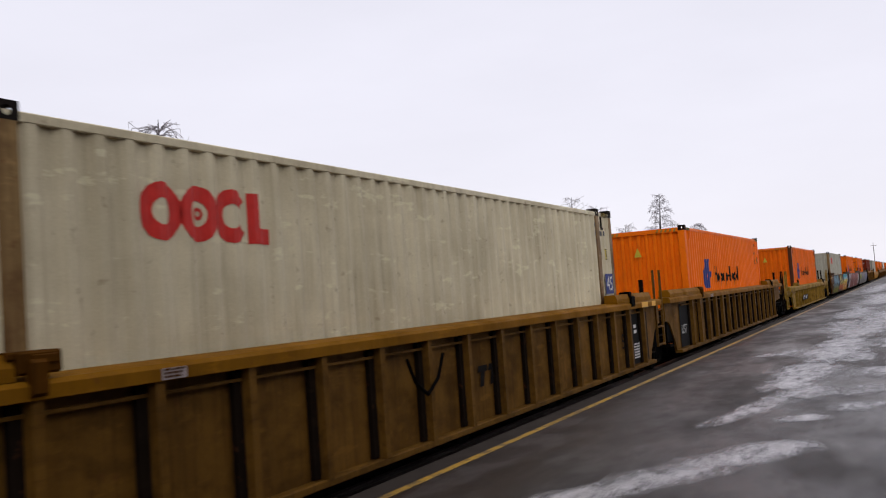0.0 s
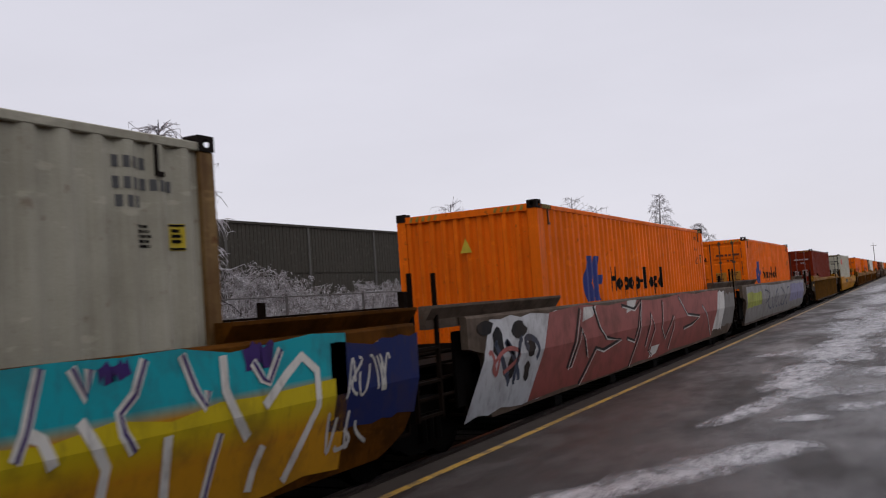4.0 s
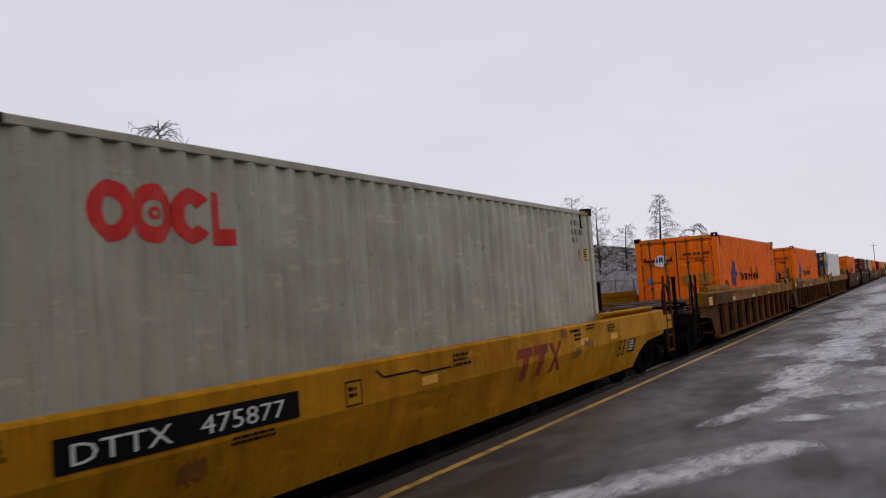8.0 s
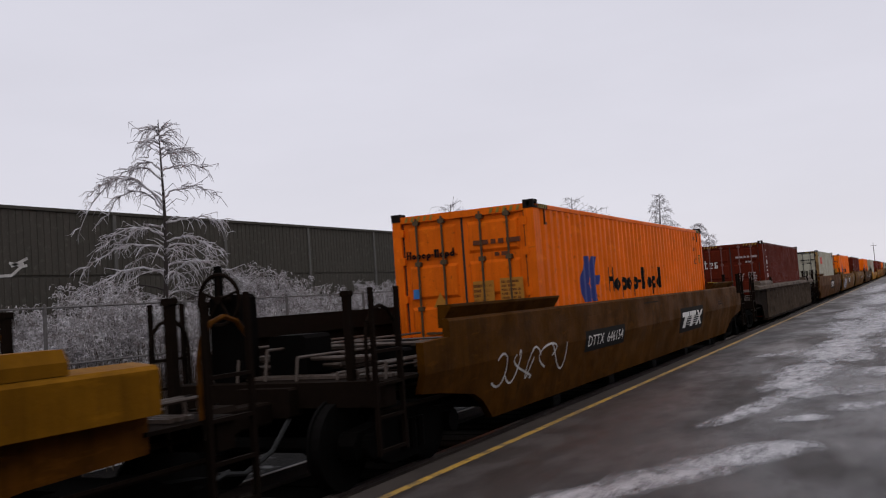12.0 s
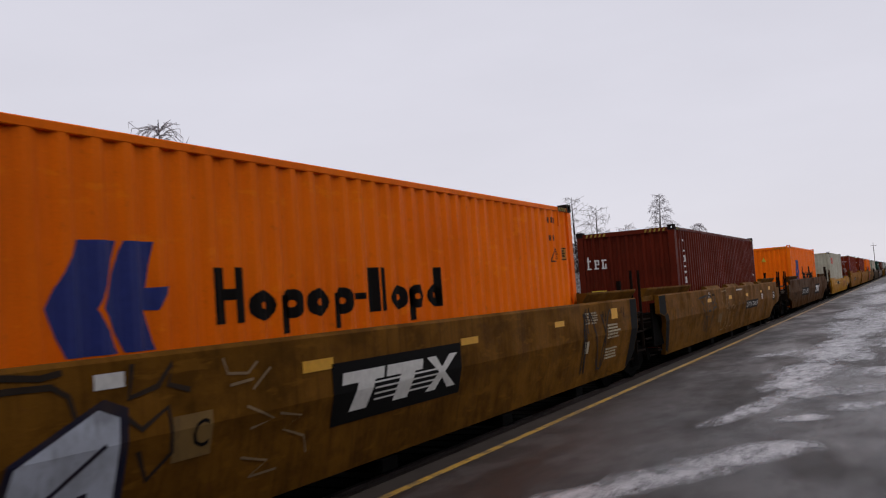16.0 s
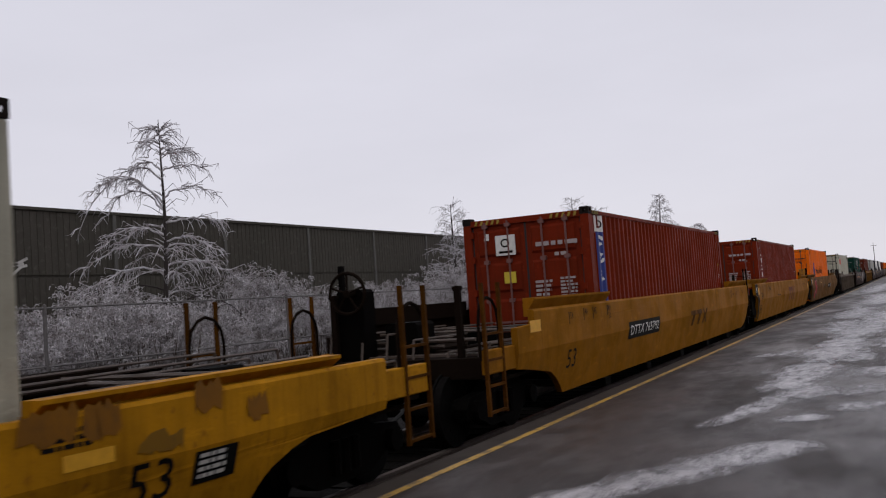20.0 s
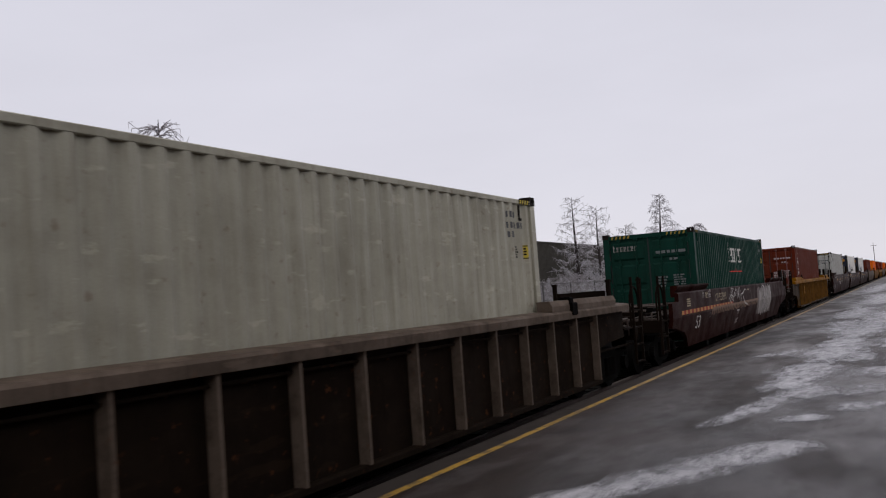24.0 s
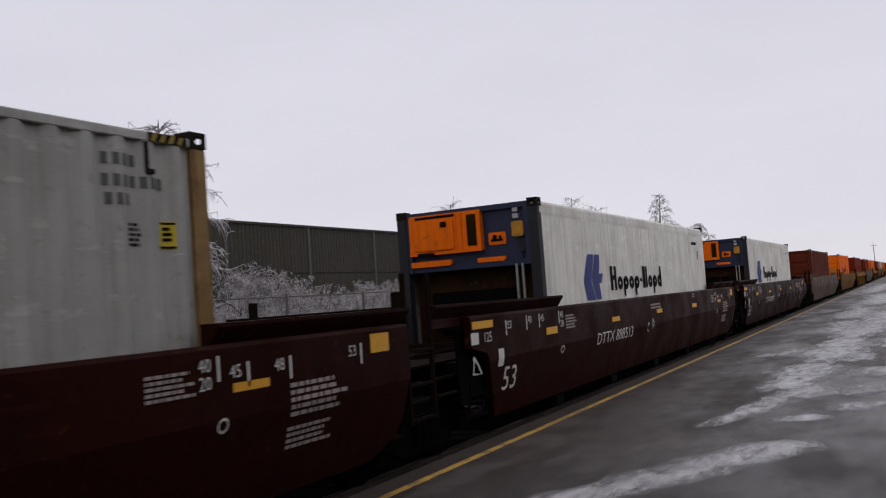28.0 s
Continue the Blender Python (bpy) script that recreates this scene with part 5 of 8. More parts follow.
def well_car(label, kind, paint, u, art_near=False, art_far=False, wheel=0, tank=0, chord=None, pitch=1.4, ctop=1.60, posts=True, black=False, shift=0.0, wide=None, chord_paint=None, plate=None, chord_from=None):
    """A container well car; y = 0 at the near end of its container. kind: 'smooth', 'yellow', 'ribbed'."""
    car = thing("well_car", label, "railway car", "well cars of the train")
    P = lambda n, me, m=None, lab="": None if DISTANT and n in FAR_SKIP else put(n, me, car, m, lab)
    an, af = art_near, art_far
    a, b = ends_of(an, af)
    face = {"smooth": FACE_S, "yellow": FACE_Y, "ribbed": FACE_R}[kind]
    # far sides (s < 0) get the dark iron in place of paint, as painted shade
    for s in (1, -1):
        if kind != "ribbed":
            P("side_plate", shared(("side_plate", kind, paint.name, an, af, s), paint if s > 0 else IRON_AND_SHADE, lambda bm: smooth_side(bm, face, an, af, s)))
            top = face.top
            hi = 0.16 if kind == "smooth" else 0.1
            for y0, y1 in ((a - 0.72 if an else a + 0.65, 0.3), (LEN + 0.05, b - 0.1 if af else b - 0.7)):
                def guide(bm):
                    ring = [(s * 1.30, top - 0.1), (s * 1.385, top - 0.1), (s * 1.385, top + 0.005), (s * 1.475, top + hi - 0.03), (s * 1.475, top + hi), (s * 1.30, top + hi)]
                    prism(bm, ring, y0, y1)
                P("end_guide", shared(("end_guide", kind, paint.name, s, y0, y1), paint if s > 0 else IRON_AND_SHADE, guide))
        else:
            lowc = chord or 1.24
            P("side_panel", shared(("side_panel", paint.name, an, af, s, lowc), paint if s > 0 else IRON_AND_SHADE, lambda bm: ribbed_panel(bm, an, af, s, lowc + 0.02)))
            bright = chord_paint or (CAR_OCHRE if paint in (CAR_BROWN, CAR_OLIVE, CAR_DARK, CAR_BLOTCHED, CAR_BLACK_AND_SHADE) else paint)
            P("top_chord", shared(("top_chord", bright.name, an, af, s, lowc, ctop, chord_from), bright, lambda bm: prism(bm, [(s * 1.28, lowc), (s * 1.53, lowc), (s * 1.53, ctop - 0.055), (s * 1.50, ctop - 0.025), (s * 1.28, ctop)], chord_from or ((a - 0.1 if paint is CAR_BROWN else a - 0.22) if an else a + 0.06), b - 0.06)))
            P("chord_lip", shared(("chord_lip", paint.name, an, af, s, lowc), paint, lambda bm: box(bm, *sorted((s * 1.41, s * 1.45)), a + 1.2, b - 1.2, lowc - 0.1, lowc - 0.075)))
            y0, y1 = ribbed_outline(0.37, an, af)
            P("bottom_sill", shared(("bottom_sill", paint.name, an, af, s), paint, lambda bm: box(bm, *sorted((s * 1.34, s * 1.5)), y0, y1, 0.33, 0.40, 0.01)))
            wide = wide or (0.15 if lowc < 1.4 else 0.065)
            rib = shared(("rib", paint.name, s, lowc, wide), CAR_TAN if paint in (CAR_DARK, CAR_BLOTCHED) else CAR_GREY if paint is CAR_BLACK_AND_SHADE else paint, lambda bm: prism(bm, [(s * 1.395, 0), (s * 1.51, wide * 0.16), (s * 1.51, wide * 0.84), (s * 1.395, wide)], 0.395, lowc))
            n = int((LEN + 4.4) / pitch)
            for i in range(n):
                y = LEN / 2 + shift + (i - (n - 1) / 2) * pitch
                if not a + 1.0 < y < b - 1.0:
                    continue
                short = not (a + (1.1 if an else 1.6) < y < b - (1.1 if af else 1.6))
                P("rib", rib if not short else shared(("short_rib", paint.name, s, lowc, wide), CAR_TAN if paint in (CAR_DARK, CAR_BLOTCHED) else CAR_GREY if paint is CAR_BLACK_AND_SHADE else paint, lambda bm: prism(bm, [(s * 1.395, 0), (s * 1.51, wide * 0.16), (s * 1.51, wide * 0.84), (s * 1.395, wide)], 0.97, lowc)),
                  Matrix(((1, 0, 0, 0), (0, 0, 1, y - wide / 2), (0, 1, 0, 0), (0, 0, 0, 1))))
                # near-black strip painted as the shaded side of each wide rib
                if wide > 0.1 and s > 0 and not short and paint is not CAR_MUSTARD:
                    P("rib_web", shared(("rib_web", lowc), CAR_BLACK_AND_SHADE, lambda bm: box(bm, 1.385, 1.44, -0.085, 0.005, 0.41, lowc - 0.02, 0.008)), pose(0, y - wide / 2, 0), "rust-blackened web beside the rib")
            for q0, q1 in ((-plate if plate else a - 0.05 if an else a + 0.78, 0.02), (LEN - 0.02, LEN + plate if plate else b - 0.78)):
                P("end_plate", shared(("end_plate", bright.name, s, q0, q1, ctop), bright, lambda bm: (prism(bm, [(s * 1.26, ctop + 0.004), (s * 1.5, ctop - 0.02), (s * 1.5, ctop + 0.06), (s * 1.46, ctop + 0.14), (s * 1.26, ctop + 0.14)], q0, q1))))
    if kind == "ribbed":
        if paint is CAR_OLIVE:
            P("latch", shared(("box_latch", ctop), CAR_UMBER, lambda bm: [box(bm, 1.36, 1.52, 0.03, 0.33, ctop + 0.01, ctop + 0.15, 0.015), box(bm, 1.5, 1.56, 0.09, 0.2, ctop - 0.12, ctop + 0.1, 0.02), box(bm, 1.38, 1.5, -0.03, 0.03, ctop + 0.1, ctop + 0.15, 0.01), box(bm, 1.521, 1.535, 0.12, 0.3, ctop + 0.07, ctop + 0.13, 0.008)]), None, "rusty brown steel latch at the container's corner")
        else:
            P("latch", shared(("near_latch", ctop, paint is CAR_BROWN), CAR_OCHRE if paint is CAR_BROWN else CAR_BLACK_AND_SHADE, lambda bm: prism(bm, [(1.40, ctop + 0.1), (1.5, ctop + 0.1), (1.46, ctop + 0.26), (1.41, ctop + 0.28)], -0.14, -0.03)), None, "upright steel latch at the container's corner")
        P("latch", shared(("latch", ctop), GRIME_AND_SHADE, lambda bm: [box(bm, 1.47, 1.55, 0, 0.22, ctop - 0.1, ctop + 0.1, 0.02), box(bm, 1.3, 1.5, 0.05, 0.18, ctop + 0.06, ctop + 0.18, 0.02)]), pose(0, LEN + 0.75, 0))
    for y in (0.1, 2.9, 5.9, 8.9, LEN - 0.4):
        P("cross_bearer", shared("cross_bearer", GRIME_AND_SHADE, lambda bm: box(bm, -1.33, 1.33, 0, 0.3, 0.22, 0.345)), pose(0, y, 0))
    car_end(P, kind, paint, 0.0, -1, an, wheel=wheel in (1, 3), tank=tank in (1, 3), posts=posts)
    car_end(P, kind, paint, LEN, 1, af, wheel=wheel in (2, 3), tank=tank in (2, 3), posts=posts)
    if black:
        t = face.top - 0.02
        if an:
            sign("end_panel", ("end_panel_near", kind), [[(-3.03, 1.29), (-2.62, 1.22), (-2.45, 1.28), (-2.5, t), (-3.03, t)], [(-2.62, 1.22), (-2.21, 0.47), (-1.96, 0.4), (-2.05, 0.7), (-2.33, 1.26)]], BLACK, car, face, "black-painted end of the side")
        if af and black != "near":
            sign("end_panel", ("end_panel_far", kind), [[(LEN + 2.3, 0.42), (LEN + 2.46, 0.45), (LEN + 2.73, 0.58), (LEN + 2.8, 0.75), (LEN + 2.4, 0.75)], [(LEN + 2.4, 0.75), (LEN + 2.8, 0.75), (LEN + 2.85, 1.21), (LEN + 2.85, t), (LEN + 2.42, t)]], BLACK, car, face, "black-painted end of the side")
    if not an:
        bogie(car, -3.75, u)
    bogie(car, LEN + 3.75, u)
    return car, face


# ---- the train: (car, container) pairs at their place along it ----
TRAIN = []


LONGER = 1.0115


def couple(u, car, *loads, ahead=0.0, top=3.28):
    """ahead: how far the load sits from its usual place; top: the height of its corner castings over the rail."""
    TRAIN.append((u - 0.17, car))
    for c in loads:
        c.scale = (1.0, LONGER, top / ZT)
        TRAIN.append((u + ahead, c))


def number_board(car, face, text, y, z, h, board=True, ink=None, wide=0.95, pad=0.09):
    polys = placed(letters(text, h), y, z, wide)
    end = max(a for p in polys for a, b in p)
    if board:
        sign("number_board", ("number_board", text, y), [rect(y - pad * 1.5, z - pad, end + pad * 1.5, z + h + pad)], BLACK, car, face, "black number board")
        face = Face(face.top, face.bend, face.low_x + 0.004, face.out + 0.004)
    sign("car_number", ("car_number", text, y), polys, ink or CHALK, car, face)
    return end


def mark(car, face, text, y, z, h, ink, wide=0.95):
    return sign("stencil", ("stencil", text, round(y, 2), round(z, 2), h, ink.name, face.top), placed(letters(text, h), y, z, wide), ink, car, face)


def tapes(car, face, spots):
    for y, z, w, h in spots:
        sign("reflector", ("reflector", face.top, face.out, y, z), [rect(y, z, y + w, z + h)], REFLECT, car, face, "yellow reflective tape")


def small_print(car, face, spots, ink, seed=1):
    for i, (y, z, w, h, n) in enumerate(spots):
        sign("small_print", ("small_print", face.top, face.out, y, z, ink.name), bars(y, z, y + w, z + h, n, seed + i), ink, car, face)


FACE_C = Face(1.60, 0.40, 1.53, 1.53)
FACE_C3 = Face(1.36, 0.40, 1.53, 1.53)
RUST = painted("rust_streaked_pale_post", (0.27, 0.17, 0.068), (0.095, 0.04, 0.013), dirt=0.75, rust=0.9, streak=0.9)
MAT_CACHE = {}


def spray(name, low, high=None, z=1.0, soft=0.25):
    """Spray paint, one colour or fading from one to another upwards, worn through in places."""
    if name not in MAT_CACHE:
        m, nt, bsdf = nodes_of(name)
        tc = nt.nodes.new("ShaderNodeTexCoord")
        v = tc.outputs["Object"]
        col = low
        if high:
            sp = nt.nodes.new("ShaderNodeSeparateXYZ")
            nt.links.new(v, sp.inputs[0])
            r = nt.nodes.new("ShaderNodeMapRange")
            r.inputs["From Min"].default_value, r.inputs["From Max"].default_value = z - soft, z + soft
            nt.links.new(sp.outputs["Z"], r.inputs[0])
            col = mixed(nt, low, high, r.outputs[0])
        col = mixed(nt, col, (0.055, 0.033, 0.018), times(nt, noisy(nt, v, 2.2, 7, 0.45, 0.75), 0.55))
        col = mixed(nt, col, (0.05, 0.035, 0.025), times(nt, noisy(nt, v, 14, 6, 0.55, 0.8, (1, 1, 0.3)), 0.5))
        nt.links.new(col, bsdf.inputs["Base Color"])
        bsdf.inputs["Roughness"].default_value = 0.65
        bsdf.inputs["Specular IOR Level"].default_value = 0.12
        MAT_CACHE[name] = m
    return MAT_CACHE[name]


def raised(face, by):
    return Face(face.top, face.bend, face.low_x + by, face.out + by)


def scribble(car, face, key, y0, y1, z0, z1, n, w, material, seed, name="spray_tag"):
    """Loose looping spray lines that stand for a tag nobody can read."""
    rnd = random.Random(seed)
    out = []
    for i in range(n):
        a = y0 + (y1 - y0) * (i + 0.5) / n
        s = (y1 - y0) / n
        pts = []
        p0, p1, q0, q1 = rnd.uniform(0, 6.3), rnd.uniform(0, 6.3), rnd.uniform(0.7, 2.2), rnd.uniform(0.7, 2.4)
        for k in range(13):
            t = k / 12 * 2.6
            pts.append((a + s * 0.75 * math.sin(q0 * t + p0), (z0 + z1) / 2 + (z1 - z0) / 2 * math.sin(q1 * t + p1)))
        sign(name, ("scribble", key, i), stroke(pts, w), material, car, raised(face, 0.0003 * i))


def patch(car, face, key, y0, y1, z0, z1, material, seed=1, by=0.001, lean=0.0):
    """A ragged field of spray paint."""
    rnd = random.Random(seed)
    n = 9
    top = [(y0 + (y1 - y0) * i / n + lean * (z1 - z0), z1 + rnd.uniform(-0.05, 0.03)) for i in range(n + 1)]
    low = [(y0 + (y1 - y0) * i / n + rnd.uniform(-0.04, 0.04), z0 + rnd.uniform(-0.02, 0.05)) for i in range(n + 1)]
    polys = [[low[i], low[i + 1], top[i + 1], top[i]] for i in range(n)]
    sign("spray_field", ("patch", key), polys, material, car, raised(face, by))


def white_blocks(car, face, key, y0, z0, y1, z1, ink, board=None):
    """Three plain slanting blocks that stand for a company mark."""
    if board:
        sign("mark_board", ("mark_board", key), [rect(y0 - 0.12, z0 - 0.1, y1 + 0.12, z1 + 0.1)], board, car, face)
        face = raised(face, 0.004)
    w, h = (y1 - y0) / 3, z1 - z0
    if board:
        for k in range(4):
            sign("speed_line", ("speed_line", key, k), [rect(y0 + w * 0.75, z0 + h * (0.14 + 0.15 * k), y1 - w * (0.62 - 0.06 * k), z0 + h * (0.19 + 0.15 * k))], ink, car, raised(face, -0.0015))
    out = []
    for i in range(3):
        a = y0 + w * i
        if i < 2:
            out = [[(a + 0.02, z1 - h * 0.3), (a + w * 0.96, z1 - h * 0.3), (a + w, z1), (a + 0.05, z1)], [(a + w * 0.2, z0), (a + w * 0.58, z0), (a + w * 0.76, z1 - h * 0.3), (a + w * 0.38, z1 - h * 0.3)]]
        else:
            out = [[(a + w * 0.08, z0), (a + w * 0.36, z0), (a + w * 0.62, z0 + h * 0.5), (a + w * 0.42, z0 + h * 0.5)], [(a + w * 0.42, z0 + h * 0.5), (a + w * 0.62, z0 + h * 0.5), (a + w * 1.02, z1), (a + w * 0.78, z1)],
                   [(a + w * 0.1, z1), (a + w * 0.36, z1), (a + w * 0.6, z0 + h * 0.5), (a + w * 0.44, z0 + h * 0.5)], [(a + w * 0.44, z0 + h * 0.5), (a + w * 0.6, z0 + h * 0.5), (a + w * 0.98, z0), (a + w * 0.72, z0)]]
        sign("mark_block", ("mark_block", key, i), out[:2], ink, car, face)
        if len(out) > 2:
            sign("mark_block", ("mark_block_cross", key), out[2:], ink, car, raised(face, 0.0015))


def length_marks(car, face, ink, near=True, far=True):
    """The lengths painted where each size of container ends."""
    spots = []
    if near:
        spots += [("20", 0.02, 1.36), ("40", 0.02, 1.49), ("45", -0.78, 1.48), ("48", -1.25, 1.48), ("53", -1.95, 1.45)]
    if far:
        spots += [("20", LEN - 0.22, 1.34), ("40", LEN - 0.22, 1.47), ("45", LEN + 0.12, 1.40), ("48", LEN + 0.66, 1.40), ("53", LEN + 1.75, 1.42)]
    for text, y, z in spots:
        mark(car, face, text, y, z, 0.1, ink)
        side = y - 0.06 if y < 6 else y + 0.2
        if text != "20":
            sign("tick", ("tick", y, ink.name, face.top), [rect(side, z - 0.08, side + 0.03, z + 0.11)], ink, car, face)


def build_train():
    BR = "dirty yellow-brown ribbed steel container well car"
    SM = "weathered brown smooth-sided steel container well car"
    TN = "dusty tan smooth-sided steel container well car"
    MN = "dark maroon smooth-sided steel container well car with white stencils"
    YE = "bright yellow smooth-sided steel container well car"
    OR = "orange corrugated steel shipping container with blue and black marks"
    OG = "pale grey corrugated steel shipping container with red ring mark"
    MR = "maroon corrugated steel shipping container with white block word"
    navy = spray("navy_spray_paint", (0.012, 0.012, 0.03))
    blackspray = spray("black_spray_paint", (0.01, 0.009, 0.01))
    whitespray = spray("white_spray_paint", (0.55, 0.53, 0.5))

    def ribbed(u, paint, an, af, **kw):
        return well_car(kw.pop("label", BR), "ribbed", paint, u, an, af, **kw)
    U1 = 3.7
    # 1: a longer grey container that overhangs its corner fittings at both ends
    car, f = ribbed(U1, CAR_OLIVE, True, True, pitch=0.98, shift=0.43, chord=1.46, wide=0.12)
    c1 = grey_marks(container("long cream-grey shipping container with red ring mark and rusty posts", CREAM, "door", long=13.716, seed=1, rusty=RUST), y=1.94)
    for s in (1, -1):
        for y in (0.762, 13.716 - 0.762 - 0.16):
            put("inner_post", shared(("inner_post", s), RUST, lambda bm: box(bm, *sorted((s * 1.08, s * 1.221)), 0, 0.16, ZB + 0.12, ZT - 0.1, 0.01)), c1, pose(0, y, 0))
            put("corner_casting", shared(("corner_casting", s), CAST, None), c1, pose(0, y, ZT - 0.118))
    sign("length_board", "length_board", [rect(13.08, 1.74, 13.54, 2.1)], BLUEINK, c1, "flat", "dark blue length board")
    put("length_figure", shared("length_figure", CHALK, lambda bm: [bm.faces.new([bm.verts.new((1.227, a, b)) for a, b in p]) for p in placed(letters("45", 0.25), 13.14, 1.8, 1.0)]), c1)
    TRAIN.append((U1 - 0.17, car))
    c1.scale = (1.0, 1.0, 3.305 / ZT)
    TRAIN.append((U1 - 0.762, c1))
    sign("sticker", "white_sticker", [rect(1.13, 1.465, 1.37, 1.545)], ROSE_INK, car, FACE_C)
    sign("sticker_print", "sticker_print", bars(1.15, 1.468, 1.35, 1.542, 3, 2), CAR_BROWN, car, raised(FACE_C, 0.004))
    mark(car, f, "53", 12.55, 0.76, 0.27, INK, 1.2)
    sign("data_panel", "data_panel", [rect(13.2, 0.42, 14.4, 1.36)], BLACK, car, f, "black data panel")
    small_print(car, raised(f, 0.005), [(13.35, 0.5, 0.85, 0.3, 6), (13.4, 0.95, 0.2, 0.2, 2)], CHALK, 4)
    mark(car, raised(f, 0.005), "53", 14.0, 1.2, 0.1, CHALK)
    tapes(car, FACE_C, [(13.67, 1.46, 0.45, 0.1), (14.42, 1.46, 0.3, 0.1)])
    put("chain", shared("chain", GRIME_AND_SHADE, lambda bm: [tube(bm, (1.535, a, b), (1.535, c, d), 0.02, 5) for (a, b), (c, d) in (((4.5, 1.3), (4.65, 1.05)), ((4.65, 1.05), (4.9, 0.9)), ((4.9, 0.9), (5.15, 1.05)), ((5.15, 1.05), (5.3, 1.3)))]), car)
    white_blocks(car, f, "one", 6.4, 0.8, 7.3, 1.05, INK)
    # 2
    car, f = ribbed(23.0, CAR_OLIVE, True, False, pitch=0.98, posts=False, shift=0.28, chord=1.46, wide=0.13)
    couple(23.0, car, orange_marks(container(OR, BRIGHT_ORANGE, "wall", seed=2), doors=False), top=3.315)
    sign("data_panel", "data_panel_b", [rect(-2.0, 0.42, -1.0, 1.4)], BLACK, car, f, "black data panel")
    mark(car, raised(f, 0.005), "125T", -1.92, 0.72, 0.2, CHALK)
    mark(car, f, "53", 12.45, 0.78, 0.28, INK, 1.2)
    number_board(car, f, "DTTX", 9.12, 1.02, 0.13)
    number_board(car, f, "787308", 10.05, 1.02, 0.13)
    sign("data_plate", "data_plate_c", [rect(13.25, 0.68, 13.62, 0.9)], BLACK, car, f)
    small_print(car, FACE_C, [(4.4, 1.36, 0.6, 0.08, 2), (7.2, 1.38, 0.8, 0.06, 1)], INK, 3)
    put("wide_rib", shared("wide_rib", CAR_OLIVE, lambda bm: prism(bm, [(1.395, -0.15), (1.513, -0.11), (1.513, 0.12), (1.395, 0.16)], 0.396, 1.458)), car, Matrix(((1, 0, 0, 0), (0, 0, 1, 0), (0, 1, 0, 0), (0, 0, 0, 1))))
    mark(car, raised(f, 0.118), "20", -0.05, 1.1, 0.12, INK, 0.85)
    mark(car, raised(f, 0.118), "40", -0.07, 0.96, 0.12, INK, 0.85)
    small_print(car, f, [(0.26, 0.84, 0.5, 0.08, 1), (0.45, 0.70, 0.3, 0.09, 2), (1.07, 0.78, 0.6, 0.1, 2), (2.06, 0.8, 0.58, 0.08, 2), (3.3, 0.74, 0.3, 0.05, 1)], INK, 31)
    sign("sticker", "white_sticker_c", [rect(1.2, 1.46, 1.5, 1.54)], ROSE_INK, car, FACE_C)
    sign("sticker_print", "sticker_print_c", bars(1.22, 1.465, 1.48, 1.535, 3, 2), CAR_BROWN, car, raised(FACE_C, 0.004))
    # 3
    car, f = ribbed(46.0, CAR_MUSTARD, False, False, pitch=1.2, chord=1.15, ctop=1.36, plate=0.5, label="rusty mustard-yellow ribbed steel container well car")
    couple(46.0, car, orange_marks(container(OR, ORANGE, "wall", seed=3, rusty=RUSTDARK), doors=False), ahead=0.22, top=3.27)
    sign("number_board", "board_three", [rect(0.84, 0.64, 3.08, 0.88)], BLACK, car, raised(f, 0.114), "black number board")
    number_board(car, raised(f, 0.118), "DTTX", 1.0, 0.68, 0.16, board=False, wide=1.15)
    number_board(car, raised(f, 0.118), "66049", 2.1, 0.68, 0.16, board=False, wide=1.1)
    mark(car, f, "53", 11.5, 0.78, 0.26, INK, 1.15)
    sign("data_plate", "data_plate_d", [rect(12.9, 0.68, 13.32, 0.92)], BLACK, car, f)
    small_print(car, raised(f, 0.005), [(12.95, 0.7, 0.33, 0.2, 4)], CHALK, 8)
    sign("orange_sticker", "orange_sticker", [rect(13.52, 0.78, 13.82, 0.93)], REFLECT, car, f)
    sign("white_sticker", "white_sticker_b", [rect(14.1, 0.72, 14.25, 0.92)], CHALK, car, f)
    small_print(car, FACE_C3, [(1.9, 1.2, 0.9, 0.1, 2), (10.9, 1.2, 0.5, 0.1, 3)], INK, 5)
    white_blocks(car, f, "three", 6.9, 0.6, 8.4, 1.0, REDINK)
    # 4, 5, 6: covered with spray paint
    G4 = "brown smooth-sided well car covered with blue, yellow and teal graffiti"
    car, f = well_car(G4, "smooth", CAR_BROWN, 69.6, False, True)
    couple(69.6, car, grey_marks(container("rust-streaked pale grey shipping container with red ring mark", GREY, "wall", seed=4, rusty=RUST, striped=False), doors=False, end_mark=False), ahead=-0.06, top=3.307)
    patch(car, f, "4a", -1.75, 3.9, 0.42, 1.5, navy, 3)
    sky = spray("blue_over_olive_spray_paint", (0.19, 0.18, 0.012), (0.16, 0.29, 0.37), 0.86, 0.16)
    bodies = ([(-1.25, 0.5), (-1.25, 1.37), (-0.99, 1.62), (-0.01, 1.57), (0.1, 1.29), (0.09, 0.96), (-0.1, 0.42)],
              [(0.04, 1.4), (0.33, 1.61), (0.75, 1.61), (0.9, 1.36), (1.13, 1.24), (1.24, 0.89), (0.96, 0.8), (0.95, 0.42), (-0.05, 0.42), (0.13, 0.98)],
              [(1.01, 1.31), (1.41, 1.62), (3.15, 1.6), (3.19, 1.26), (3.52, 1.18), (3.66, 0.96), (3.05, 0.96), (3.8, 0.75), (3.69, 0.42), (1.1, 0.42), (1.27, 0.99)])
